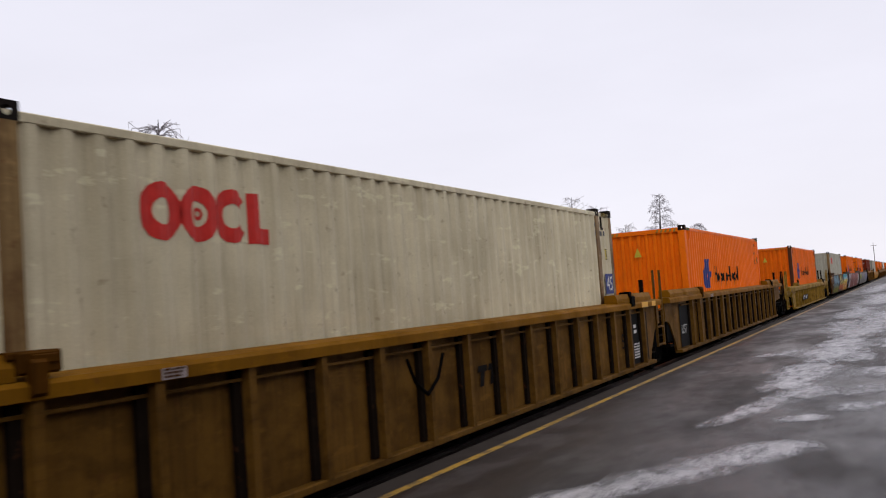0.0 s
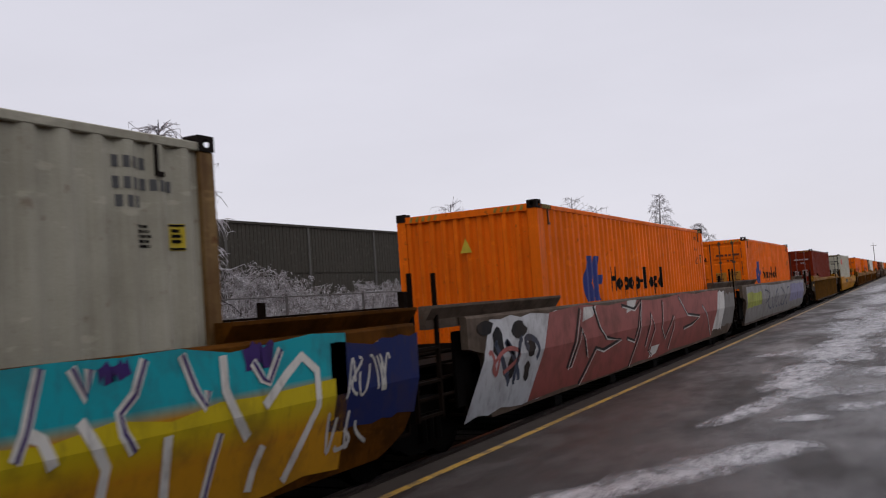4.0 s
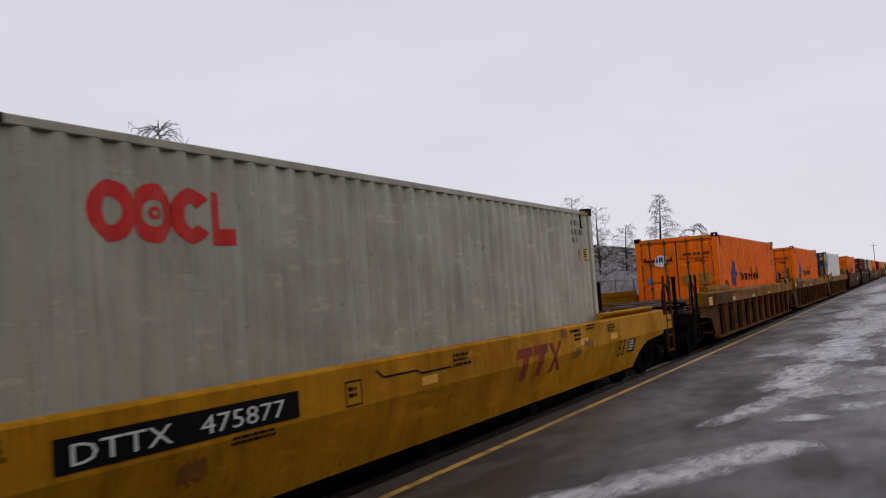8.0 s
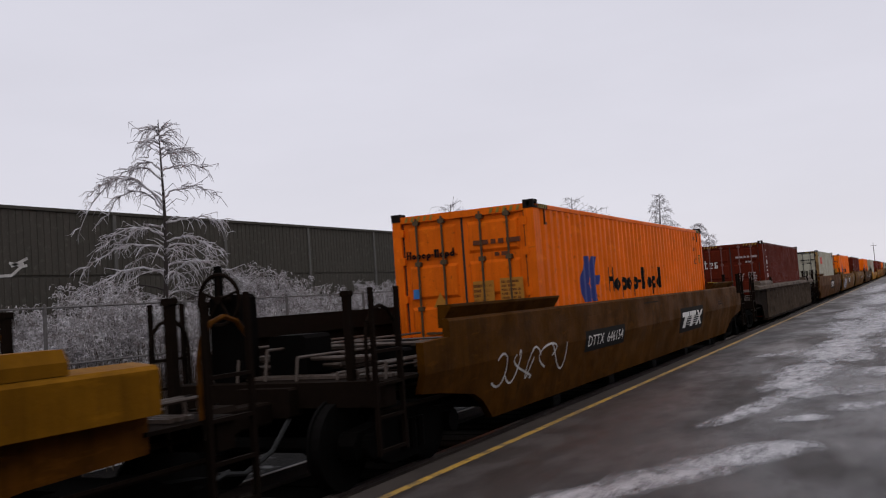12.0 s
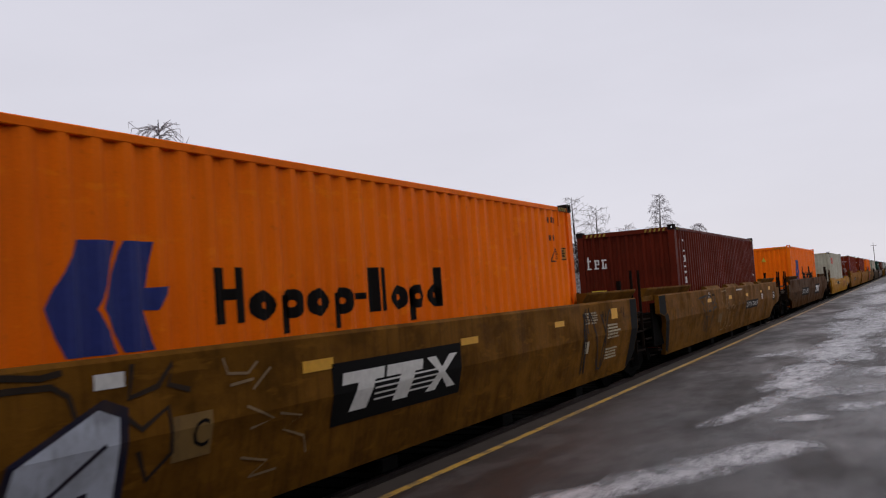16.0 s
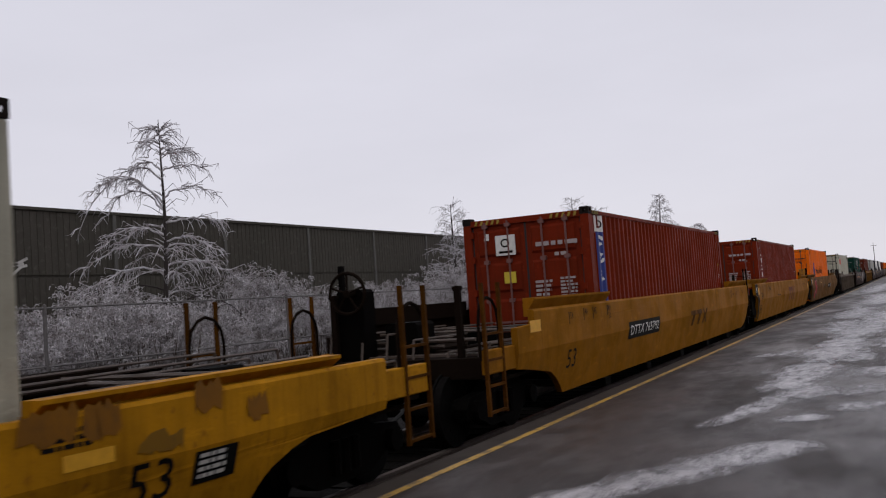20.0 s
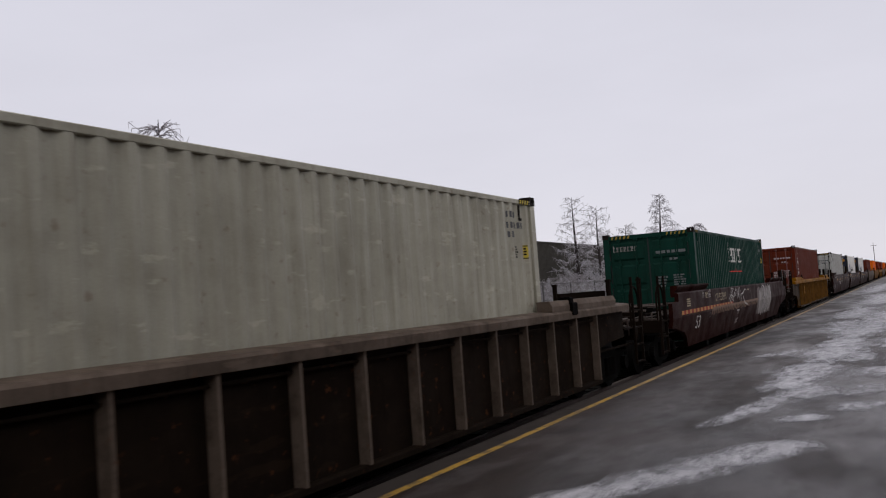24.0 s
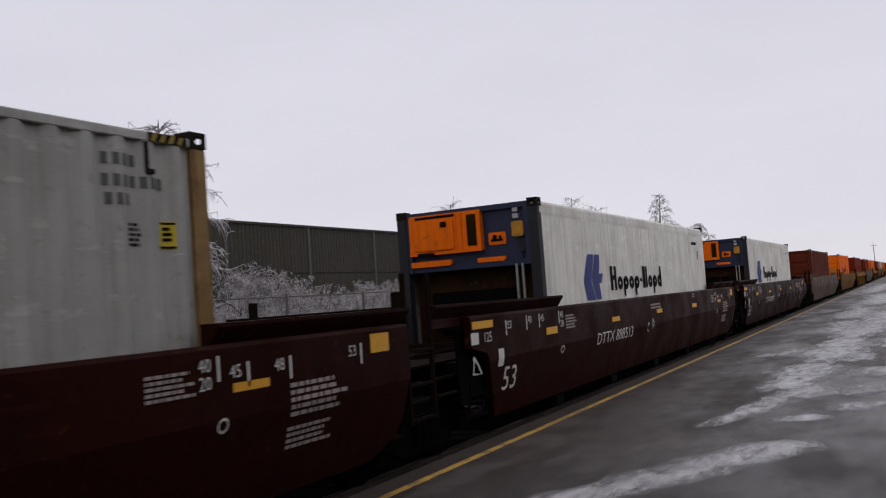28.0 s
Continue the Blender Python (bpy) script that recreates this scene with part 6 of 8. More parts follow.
    for i, body in enumerate(bodies):
        ca, cb = sum(p for p, q in body) / len(body), sum(q for p, q in body) / len(body)
        sign("spray_edge", ("body_edge", i), [[(p + (0.09 if p > ca else -0.09), min(1.64, q + (0.05 if q > cb else -0.02))) for p, q in body]], blackspray, car, raised(f, 0.002 + 0.0005 * i))
        sign("spray_form", ("body", i), [body], sky, car, raised(f, 0.004 + 0.0005 * i), "pale blue spray form fading to olive")
    gaps = ([(-0.98, 1.14), (-0.83, 1.29), (-0.77, 1.06), (-0.44, 1.05), (-0.45, 1.25), (-0.38, 1.33), (-0.28, 1.21), (-0.31, 1.03), (-0.43, 0.6), (-0.76, 0.7)],
            [(-0.65, 1.29), (-0.55, 1.52), (-0.45, 1.58), (-0.36, 1.59), (-0.5, 1.5), (-0.6, 1.3)], [(0.41, 1.14), (0.5, 1.21), (0.59, 1.13)],
            [(0.32, 1.02), (0.37, 1.08), (0.47, 0.95), (0.74, 1.0), (0.72, 0.91), (0.61, 0.77), (0.56, 0.45), (0.43, 0.89)])
    more = ([(1.43, 1.08), (1.75, 1.36), (1.59, 1.05), (1.96, 1.1), (1.83, 0.87), (1.7, 0.78), (1.53, 0.99)], [(2.65, 0.97), (2.96, 1.0), (3.18, 0.92), (3.12, 0.87), (2.89, 0.88), (2.79, 0.45), (2.63, 0.45), (2.73, 0.86)],
            [(1.94, 1.22), (2.11, 1.46), (2.25, 1.62), (2.33, 1.6), (2.06, 1.27)], [(2.53, 1.23), (2.65, 1.42), (2.7, 1.57), (2.76, 1.54), (2.73, 1.37)])
    for i, gap in enumerate(gaps + more):
        sign("spray_gap", ("gap", i), [gap], blackspray, car, raised(f, 0.008))
    patch(car, f, "4c", 4.2, 9.0, 0.42, 1.45, spray("purple_black_spray_paint", (0.03, 0.015, 0.035)), 4)
    flame = spray("yellow_over_orange_spray_paint", (0.50, 0.10, 0.012), (0.60, 0.50, 0.12), 0.9, 0.1)
    forms = ([(4.85, 1.58), (5.58, 1.56), (5.63, 1.33), (6.12, 1.1), (6.28, 0.47), (4.44, 0.59), (4.62, 0.83), (5.06, 0.89), (5.21, 1.15), (4.9, 1.36)],
             [(6.45, 1.28), (6.81, 1.57), (7.07, 1.55), (7.3, 1.28), (7.64, 1.09), (7.68, 0.46), (6.44, 0.52), (6.33, 0.9), (6.99, 0.96), (6.77, 1.2)],
             [(7.82, 0.98), (8.32, 0.97), (8.36, 1.24), (9.0, 0.9), (9.0, 0.47), (7.88, 0.48)])
    for i, form in enumerate(forms):
        sign("spray_form", ("flame", i), [form], flame, car, raised(f, 0.004), "yellow spray form fading to orange")
        a, b = form[5]
        sign("spray_line", ("flame_line", i), stroke([(a - 0.55, b + 0.05), (a - 0.62, b + 0.35), (a - 0.5, b + 0.5)], 0.035), navy, car, raised(f, 0.006))
    patch(car, f, "4e", 9.0, 13.75, 0.42, 1.64, spray("teal_over_orange_spray_paint", (0.55, 0.26, 0.012), (0.015, 0.38, 0.44), 1.24, 0.05), 5)
    patch(car, f, "4l", 9.0, 13.55, 0.84, 1.22, spray("mustard_spray_paint", (0.55, 0.22, 0.012), (0.60, 0.46, 0.012), 0.95, 0.14), 15, 0.002)
    cream = spray("cream_spray_paint", (0.78, 0.76, 0.70))
    plum = spray("plum_spray_paint", (0.06, 0.03, 0.16))
    lines = ([(10.28, 1.12), (10.36, 1.28), (10.42, 1.48), (10.47, 1.64)], [(10.36, 1.28), (10.47, 1.22), (10.55, 1.04)], [(10.7, 1.62), (10.8, 1.43), (10.84, 1.6)], [(10.75, 1.29), (10.86, 1.12), (10.96, 0.96), (10.93, 0.72)],
             [(11.3, 1.62), (11.2, 1.4), (11.06, 1.29), (11.09, 1.16), (11.19, 1.02)], [(11.49, 1.08), (11.51, 0.6)], [(11.65, 1.62), (11.77, 1.36), (11.87, 1.23), (11.9, 1.34)])
    more = ([(12.08, 1.58), (12.09, 1.32), (12.21, 1.1), (12.36, 0.92)], [(12.42, 1.5), (12.53, 1.36), (12.6, 1.32), (12.78, 1.57)], [(12.54, 1.14), (12.84, 1.36), (13.06, 1.49), (13.27, 1.35), (13.28, 1.04), (13.09, 0.77), (12.88, 0.48)],
            [(12.03, 1.01), (11.97, 0.79), (11.92, 0.55)], [(12.56, 0.83), (12.47, 0.66), (12.43, 0.49)], [(9.2, 0.6), (9.45, 1.1), (9.4, 1.5)], [(9.8, 0.5), (9.9, 0.9), (10.1, 1.2), (10.0, 1.5)])
    for i, line in enumerate(lines + more):
        sign("spray_line", ("drip", i), stroke(line, 0.085), cream, car, raised(f, 0.006 + 0.0002 * i))
        if i % 2 == 0:
            sign("spray_core", ("drip_core", i), stroke([(p + 0.01, q) for p, q in line], 0.03), plum, car, raised(f, 0.0095 + 0.0002 * i))
    patch(car, f, "4m", 10.9, 11.15, 1.5, 1.64, plum, 31, 0.005)
    patch(car, f, "4n", 12.3, 12.7, 1.45, 1.64, plum, 32, 0.005)
    patch(car, f, "4g", 13.5, 15.1, 0.75, 1.55, spray("deep_blue_spray_paint", (0.012, 0.02, 0.10)), 6)
    scribble(car, raised(f, 0.006), "4h", 13.7, 14.5, 1.05, 1.4, 6, 0.03, whitespray, 8)
    scribble(car, raised(f, 0.006), "4k", 13.5, 14.1, 0.6, 0.95, 4, 0.04, whitespray, 9)
    scribble(car, f, "4i", -2.75, -1.75, 1.25, 1.6, 4, 0.03, whitespray, 11)
    scribble(car, f, "4j", -2.7, -1.8, 0.92, 1.15, 5, 0.03, whitespray, 12)
    tapes(car, f, [(-3.62, 1.38, 0.42, 0.2), (14.28, 1.33, 0.26, 0.2)])
    sign("paper_label", "paper_label", [rect(-3.0, 1.05, -2.86, 1.22)], LABEL, car, f)
    mark(car, f, "53", -2.05, 0.62, 0.22, INK, 1.1)
    mark(car, raised(f, 0.012), "142", 3.35, 1.12, 0.16, CHALK)
    car, f = well_car("smooth-sided well car covered with dusty pink and white graffiti", "smooth", CAR_GREY, 88.95, True, True)
    couple(88.95, car, orange_marks(container(OR, ORANGE, "wall", seed=5), doors=False), ahead=0.09, top=3.287)
    patch(car, f, "5a", -2.95, 0.1, 0.42, 1.62, spray("grey_white_spray_paint", (0.40, 0.41, 0.43), (0.55, 0.55, 0.56), 1.0, 0.4), 7, 0.001, 0.45)
    patch(car, f, "5b", -1.0, 11.9, 0.40, 1.62, spray("dusty_pink_spray_paint", (0.21, 0.05, 0.04), (0.29, 0.095, 0.085), 0.9, 0.5), 8, 0.003, 0.55)
    patch(car, f, "5c", 11.3, 13.2, 0.55, 1.58, whitespray, 9, 0.002, 0.3)
    patch(car, f, "5k", 13.2, 15.0, 0.6, 1.5, spray("smoke_grey_spray_paint", (0.16, 0.15, 0.14)), 9, 0.0015)
    zig = [[(0.99, 1.6), (0.75, 1.2), (0.45, 0.72), (0.62, 0.75), (1.0, 1.3), (1.37, 0.82)], [(1.68, 1.6), (1.95, 1.25), (2.3, 1.05), (3.23, 0.97), (2.2, 0.85), (1.78, 0.92), (1.3, 0.55), (1.1, 0.42)],
           [(3.3, 1.55), (4.1, 1.45), (4.63, 1.62), (4.3, 1.1), (4.14, 0.86), (3.6, 0.95)], [(4.63, 1.6), (4.4, 0.9), (3.97, 0.42)], [(5.0, 0.7), (5.3, 1.33), (5.6, 1.0), (5.3, 0.6), (5.63, 0.47)],
           [(6.3, 1.55), (6.2, 1.0), (6.6, 0.75), (7.2, 1.2), (7.3, 0.95), (7.0, 0.5)], [(7.79, 1.58), (8.6, 1.15), (9.99, 1.05), (9.2, 0.9), (8.3, 0.85)], [(10.3, 1.3), (11.0, 1.0), (11.7, 0.5)]]
    for i, line in enumerate(zig):
        sign("spray_line", ("zig", i), stroke(line, 0.07), blackspray, car, raised(f, 0.008))
        sign("spray_line", ("zigw", i), stroke([(a + 0.07, b - 0.03) for a, b in line], 0.025), whitespray, car, raised(f, 0.0095))
    for i, (y, z) in enumerate(((1.1, 1.5), (3.6, 1.52), (5.45, 0.55))):
        sign("spray_wedge", ("wedge", i), [[(y, z - 0.12), (y + 0.55, z - 0.06), (y + 0.75, z + 0.1), (y + 0.1, z + 0.1)]], whitespray, car, raised(f, 0.0065))
    for i, (y, z, ra, rb) in enumerate(((-2.2, 1.3, 0.16, 0.2), (-1.5, 1.42, 0.25, 0.12), (-1.75, 1.0, 0.12, 0.2), (-1.1, 1.15, 0.16, 0.12), (-2.55, 1.5, 0.25, 0.09), (-1.2, 0.85, 0.1, 0.14))):
        sign("spray_blotch", ("blotch", i), [[(y + ra * (1 + 0.25 * math.sin(3 * k + i)) * math.cos(k * 0.5236), z + rb * math.sin(k * 0.5236)) for k in range(12)]], blackspray, car, raised(f, 0.0045))
    scribble(car, raised(f, 0.006), "5d", -2.2, -0.9, 0.75, 1.3, 4, 0.09, spray("slate_spray_paint", (0.05, 0.06, 0.09)), 21)
    scribble(car, raised(f, 0.006), "5e", -2.6, -1.6, 0.9, 1.2, 3, 0.06, spray("rose_spray_paint", (0.38, 0.12, 0.11)), 22)
    car, f = well_car("smooth-sided well car with pale grey and lilac graffiti", "smooth", CAR_GREY, 108.65, True, False)
    couple(108.65, car, orange_marks(container(OR, ORANGE, "door", seed=6)), ahead=0.09, top=3.287)
    patch(car, f, "6a", -2.3, 15.2, 0.42, 1.6, spray("silver_spray_paint", (0.18, 0.17, 0.16), (0.27, 0.26, 0.26), 1.0, 0.5), 12)
    patch(car, f, "6b", -2.2, 1.0, 0.9, 1.4, spray("lime_spray_paint", (0.30, 0.33, 0.06)), 13, 0.004)
    patch(car, f, "6c", 9.5, 15.0, 0.75, 1.5, spray("lilac_spray_paint", (0.20, 0.19, 0.30)), 14, 0.004)
    scribble(car, raised(f, 0.006), "6d", 2.0, 9.0, 0.7, 1.4, 9, 0.06, spray("slate_spray_paint", (0.05, 0.06, 0.09)), 23)
    # 7
    car, f = ribbed(132.95, CAR_DARK, False, False, chord=1.45, pitch=1.01, shift=-0.38, label="grimy dark ribbed steel container well car")
    c = container("maroon corrugated steel shipping container with red door plate", MAROON, "door", seed=7)
    sign("door_plate", "red_door_plate", [rect(-0.75, 2.35, -0.2, 2.75)], REDINK, c, "end")
    sign("door_plate_mark", "door_plate_mark", bars(-0.7, 2.42, -0.25, 2.56, 1, 3), CHALK, c, "end").matrix_basis = pose(0, -0.004, 0)
    couple(132.95, car, c, ahead=0.07, top=3.29)
    tapes(car, f, [(-0.48, 1.18, 0.42, 0.1), (2.4, 1.18, 0.4, 0.1), (5.38, 1.17, 0.42, 0.1), (8.42, 1.17, 0.4, 0.1), (-2.88, 1.18, 0.4, 0.1)])
    # 8 and 18 share their pattern
    for u, text, paint, end in ((156.7, "DTTX   475877", GREY, "door"), (380.5, "DTTX   470181", GREY, "wall")):
        car, f = well_car(YE, "yellow", CAR_YELLOW, u, False, False, posts=False)
        sign("number_board", ("long_board", text), [rect(1.0 if u < 300 else 1.08, 0.99, 3.45, 1.21)], BLACK, car, f, "black number board")
        p = letters(text, 0.135)
        k = (2.15 if u < 300 else 1.95) / max(a for q in p for a, b in q)
        sign("car_number", ("car_number", text), placed(p, 1.1 if u < 300 else 1.28, 1.03, k), CHALK, car, raised(f, 0.004))
        white_blocks(car, f, u, 8.17, 0.74, 9.9, 1.16, spray("brick_red_paint", (0.22, 0.035, 0.012)))
        sign("outlined_box", ("outlined_box", u), [rect(4.15, 0.97, 4.43, 0.985), rect(4.15, 1.185, 4.43, 1.2), rect(4.15, 0.985, 4.165, 1.185), rect(4.415, 0.985, 4.43, 1.185)] + bars(4.2, 1.03, 4.38, 1.14, 2, 3), INK, car, f)
        sign("lining", ("lining", u), stroke([(4.7, 1.25), (4.85, 1.17), (5.5, 1.17), (5.6, 1.13), (6.3, 1.13)], 0.02), INK, car, f)
        tapes(car, f, [(5.6, 1.0, 0.35, 0.09), (0.1, 0.97, 0.5, 0.09), (10.75, 1.02, 0.4, 0.1), (12.35, 1.0, 0.4, 0.1)])
        small_print(car, f, [(6.35, 1.1, 0.5, 0.16, 3), (0.35, 1.12, 0.4, 0.15, 3), (2.6, 0.88, 0.6, 0.08, 2), (10.48, 1.08, 0.34, 0.2, 3), (11.06, 1.22, 0.55, 0.1, 2), (12.2, 1.12, 0.5, 0.14, 3), (10.3, 1.22, 0.5, 0.06, 1)], INK, 7)
        fresh, stain = spray("fresh_yellow_paint", (0.20, 0.10, 0.010)), spray("brown_stain", (0.23, 0.095, 0.010))
        rnd = random.Random(int(u))
        for i in range(9 if u > 300 else 3):
            y, z = 9.9 + 0.52 * i + rnd.uniform(-0.1, 0.1), rnd.uniform(0.78, 1.22)
            patch(car, f, ("yellow_wear", u, i), y, y + rnd.uniform(0.18, 0.45), z, z + rnd.uniform(0.13, 0.24), stain if i % 3 else fresh, 200 + i, 0.0015)
        for i in range(5 if u > 300 else 2):
            y, z = 0.6 + 1.3 * i + rnd.uniform(-0.3, 0.3), rnd.uniform(0.7, 0.9)
            patch(car, f, ("yellow_wear", u, 20 + i), y, y + rnd.uniform(0.15, 0.4), z, z + rnd.uniform(0.12, 0.2), stain, 220 + i, 0.0015)
        mark(car, f, "53", 12.86, 0.66, 0.28, INK, 1.15)
        sign("data_plate", ("data_plate", u), [rect(13.5, 0.68, 13.96, 0.92)], BLACK, car, f)
        small_print(car, raised(f, 0.005), [(13.54, 0.7, 0.38, 0.2, 4)], CHALK, 8)
        couple(u, car, grey_marks(container(OG, paint, end, seed=8), doors=end == "door", y=1.22 if u < 300 else 1.38), ahead=0.21 if u < 300 else -0.2, top=3.28 if u < 300 else 3.31)
    # 9, 10, 11
    for u, an, af, n in ((181.05, False, True, 9), (200.85, True, True, 10), (220.85, True, False, 11)):
        car, f = ribbed(u, CAR_BROWN, an, af, pitch=1.46)
        load = reefer("white refrigerated shipping container with slanting blue band", blue_band=True) if n == 11 else orange_marks(container(OR, ORANGE, "door", seed=n))
        if n == 9:
            sign("door_poster", "door_poster_nine", [[(-0.65, 2.42), (-0.46, 2.35), (-0.28, 2.42), (-0.28, 2.5), (-0.3, 2.66), (-0.46, 2.73), (-0.62, 2.66), (-0.65, 2.5)]], CHALK, load, "end", "white shield-shaped sticker")
            o = sign("poster_stripes", "poster_stripes", [rect(-0.6 + 0.08 * i, 2.5, -0.56 + 0.08 * i, 2.66) for i in range(4)], BLUEINK, load, "end")
            o.matrix_basis = pose(0, -0.004, 0)
        couple(u, car, load, ahead=0.095 if n == 10 else 0.0, top=3.277)
        words = placed(letters("52,900 LBS MAX GROSS WT FOR 20 FT CONTAINER", 0.085), 2.5, 1.38, 1.0)
        k = 2.7 / (max(a for q in words for a, b in q) - 2.5)
        sign("load_notice", ("load_notice", 1), [[(2.5 + (a - 2.5) * k, b) for a, b in p] for p in words], INK, car, FACE_C)
        sign("yellow_panel", ("yellow_panel", n), [rect(-3.28, 1.34, -2.83, 1.53)] if an else [rect(-3.4, 1.25, -2.95, 1.46)], REFLECT, car, FACE_C, "bright yellow reflective panel")
        for i, y in enumerate((-1.75, -1.1, -0.6, 0.02, 6.1)):
            sign("seam", ("seam", i), [rect(y, 1.25, y + 0.025, 1.575)], CAR_DARK, car, raised(FACE_C, -0.003), "dark weld seam")
        tapes(car, FACE_C, [(3.84, 1.26, 0.5, 0.07), (0.12, 1.27, 0.45, 0.1), (7.6, 1.28, 0.45, 0.07)])
        small_print(car, FACE_C, [(0.12, 1.45, 0.9, 0.1, 2)], INK, 2)
        sign("ring_mark", "ring_mark", hoop(1.6, 1.36, 1.82, 1.5, 0.025, 10), INK, car, FACE_C)
        mark(car, f, "53", 6.42, 0.62, 0.26, INK, 1.15)
        mark(car, f, {9: "A", 10: "C", 11: "B"}[n], 0.05, 1.0, 0.17, INK)
        for text, y in (("53", -2.05), ("48", -1.4), ("45", -0.85), ("40/20", -0.3)):
            mark(car, FACE_C, text, y, 1.28, 0.1, INK)
        white_blocks(car, f, n, 9.0, 0.75, 10.1, 1.05, INK)
        faded = spray("dim_lettering_paint", (0.075, 0.036, 0.02))
        sign("chord_end", ("chord_end", n), [rect(-3.3 if an else -3.85, 1.245, 0.02, 1.54)], CAR_BROWN, car, raised(FACE_C, -0.0035), "brown end of the top chord")
        if n == 10:
            small_print(car, f, [(0.55, 0.62, 0.6, 0.2, 3)], INK, 21)
            continue
        number_board(car, f, "DTTX", 0.5, 0.63, 0.2, ink=faded, wide=1.15, pad=0.05)
        number_board(car, f, {9: "729817", 11: "728217 "}[n], 1.85, 0.63, 0.2, ink=faded, wide=1.05, pad=0.05)
    # 12
    car, f = well_car("brown smooth-sided steel container well car with black number board", "smooth", CAR_UMBER, 244.8, False, False, wheel=1)
    couple(244.8, car, orange_marks(container(OR, ORANGE, "door", seed=12)), top=3.28)
    number_board(car, f, "DTTX  646154", 1.42, 0.97, 0.17, wide=1.3, pad=0.08)
    white_blocks(car, f, 12, 8.15, 0.85, 10.4, 1.2, CHALK, BLACK)
    scribble(car, f, "12a", -2.4, 0.3, 0.75, 1.15, 6, 0.03, whitespray, 31)
    small_print(car, f, [(5.0, 1.5, 1.4, 0.05, 1), (12.6, 1.2, 0.5, 0.12, 2)], INK, 3)
    # 13
    car, f = ribbed(268.7, CAR_BLACK_AND_SHADE, False, False, chord_paint=CAR_GREY, chord=1.45, pitch=1.02, shift=0.45, label="grimy dark ribbed steel container well car")
    couple(268.7, car, tex_marks(container(MR, DARKMAROON, "door", seed=13)), top=3.265)
    # 14, 15, 16
    car, f = well_car("brown smooth-sided well car with faded scribbled graffiti", "smooth", CAR_BROWN, 292.65, False, True, black=True)
    couple(292.65, car, grey_marks(container(OG, GREY, "door", seed=14, rusty=RUST)), top=3.29)
    for i, (m, sd) in enumerate(((blackspray, 41), (spray("pale_dust_spray_paint", (0.20, 0.15, 0.10)), 42), (spray("brick_spray_paint", (0.13, 0.030, 0.012)), 43), (spray("moss_spray_paint", (0.035, 0.034, 0.014)), 44), (spray("rust_wash_spray_paint", (0.17, 0.07, 0.02)), 45))):
        scribble(car, raised(f, 0.002 * i), ("14", i), 9.8, 14.1, 0.5, 1.5, 10, 0.017 if i % 2 else 0.03, m, sd)
    tapes(car, f, [(13.6, 1.3, 0.5, 0.14), (4.6, 1.36, 0.5, 0.1)])
    length_marks(car, f, INK)
    white_blocks(car, f, 14, 5.1, 0.9, 7.5, 1.25, CHALK, BLACK)
    car, f = well_car(SM, "smooth", CAR_HAZEL, 312.5, True, True, black=True)
    couple(312.5, car, orange_marks(container(OR, BRIGHT_ORANGE, "door", seed=15)), ahead=0.015, top=3.28)
    white_blocks(car, f, 15, 5.0, 0.92, 7.35, 1.28, CHALK, BLACK)
    tapes(car, f, [(4.45, 1.34, 0.46, 0.1), (7.5, 1.34, 0.46, 0.08), (-1.65, 1.32, 0.5, 0.16), (10.6, 1.36, 0.4, 0.08)])
    mark(car, f, "53", -2.0, 0.72, 0.3, INK, 1.15)
    mark(car, f, "125T", -2.95, 1.36, 0.14, CHALK)
    ice_white = spray("ice_white_spray_paint", (0.50, 0.54, 0.62))
    for i, (a, b, c_, d) in enumerate(((-0.75, -0.1, 0.62, 1.3), (0.0, 0.65, 0.5, 1.42), (0.75, 1.4, 0.45, 1.3), (1.5, 2.42, 0.42, 1.36))):
        edge = [(a - 0.06, c_ + 0.1), (a + 0.1, d - 0.25), (b - 0.1, d + 0.04), (b + 0.1, d - 0.04), (b + 0.07, c_ + 0.25), (b - 0.1, c_ - 0.05)]
        sign("spray_edge", ("fifteen_edge", i), [edge], navy, car, raised(f, 0.001 + 0.0004 * i))
        ca, cb = (a + b) / 2, (c_ + d) / 2
        sign("spray_form", ("fifteen_form", i), [[(ca + (p - ca) * 0.86, cb + (q - cb) * 0.88) for p, q in edge]], ice_white, car, raised(f, 0.004 + 0.0004 * i), "pale blue-white spray form with a navy edge")
        sign("spray_gap", ("fifteen_gap", i), [[(ca + 0.02, cb - 0.3), (ca + 0.22, cb - 0.27), (ca + 0.24, cb - 0.05), (ca + 0.04, cb - 0.08)]], navy, car, raised(f, 0.008))
        sign("spray_line", ("fifteen_stroke", i), stroke([(a + 0.05, cb - 0.1), (ca - 0.05, cb - 0.02), (b - 0.1, cb + 0.22)], 0.03), navy, car, raised(f, 0.008))
    sign("letter_patch", "letter_patch", [rect(2.92, 0.88, 3.32, 1.2)], spray("ochre_patch_paint", (0.21, 0.125, 0.04)), car, f)
    mark(car, raised(f, 0.005), "C", 3.1, 0.95, 0.2, INK)
    sign("sticker", "sticker_c", [rect(2.25, 1.46, 2.5, 1.56)], CHALK, car, f)
    cream = spray("cream_lettering_paint", (0.42, 0.36, 0.24))
    small_print(car, f, [(13.15, 1.0, 0.75, 0.26, 5), (13.1, 0.66, 0.75, 0.2, 4), (12.0, 1.3, 0.2, 0.2, 4), (12.3, 1.3, 0.35, 0.2, 5)], cream, 18)
    tapes(car, f, [(13.4, 1.34, 0.38, 0.18)])
    sign("sticker", "sticker_fifteen", [rect(11.95, 0.86, 12.15, 1.05)], cream, car, f)
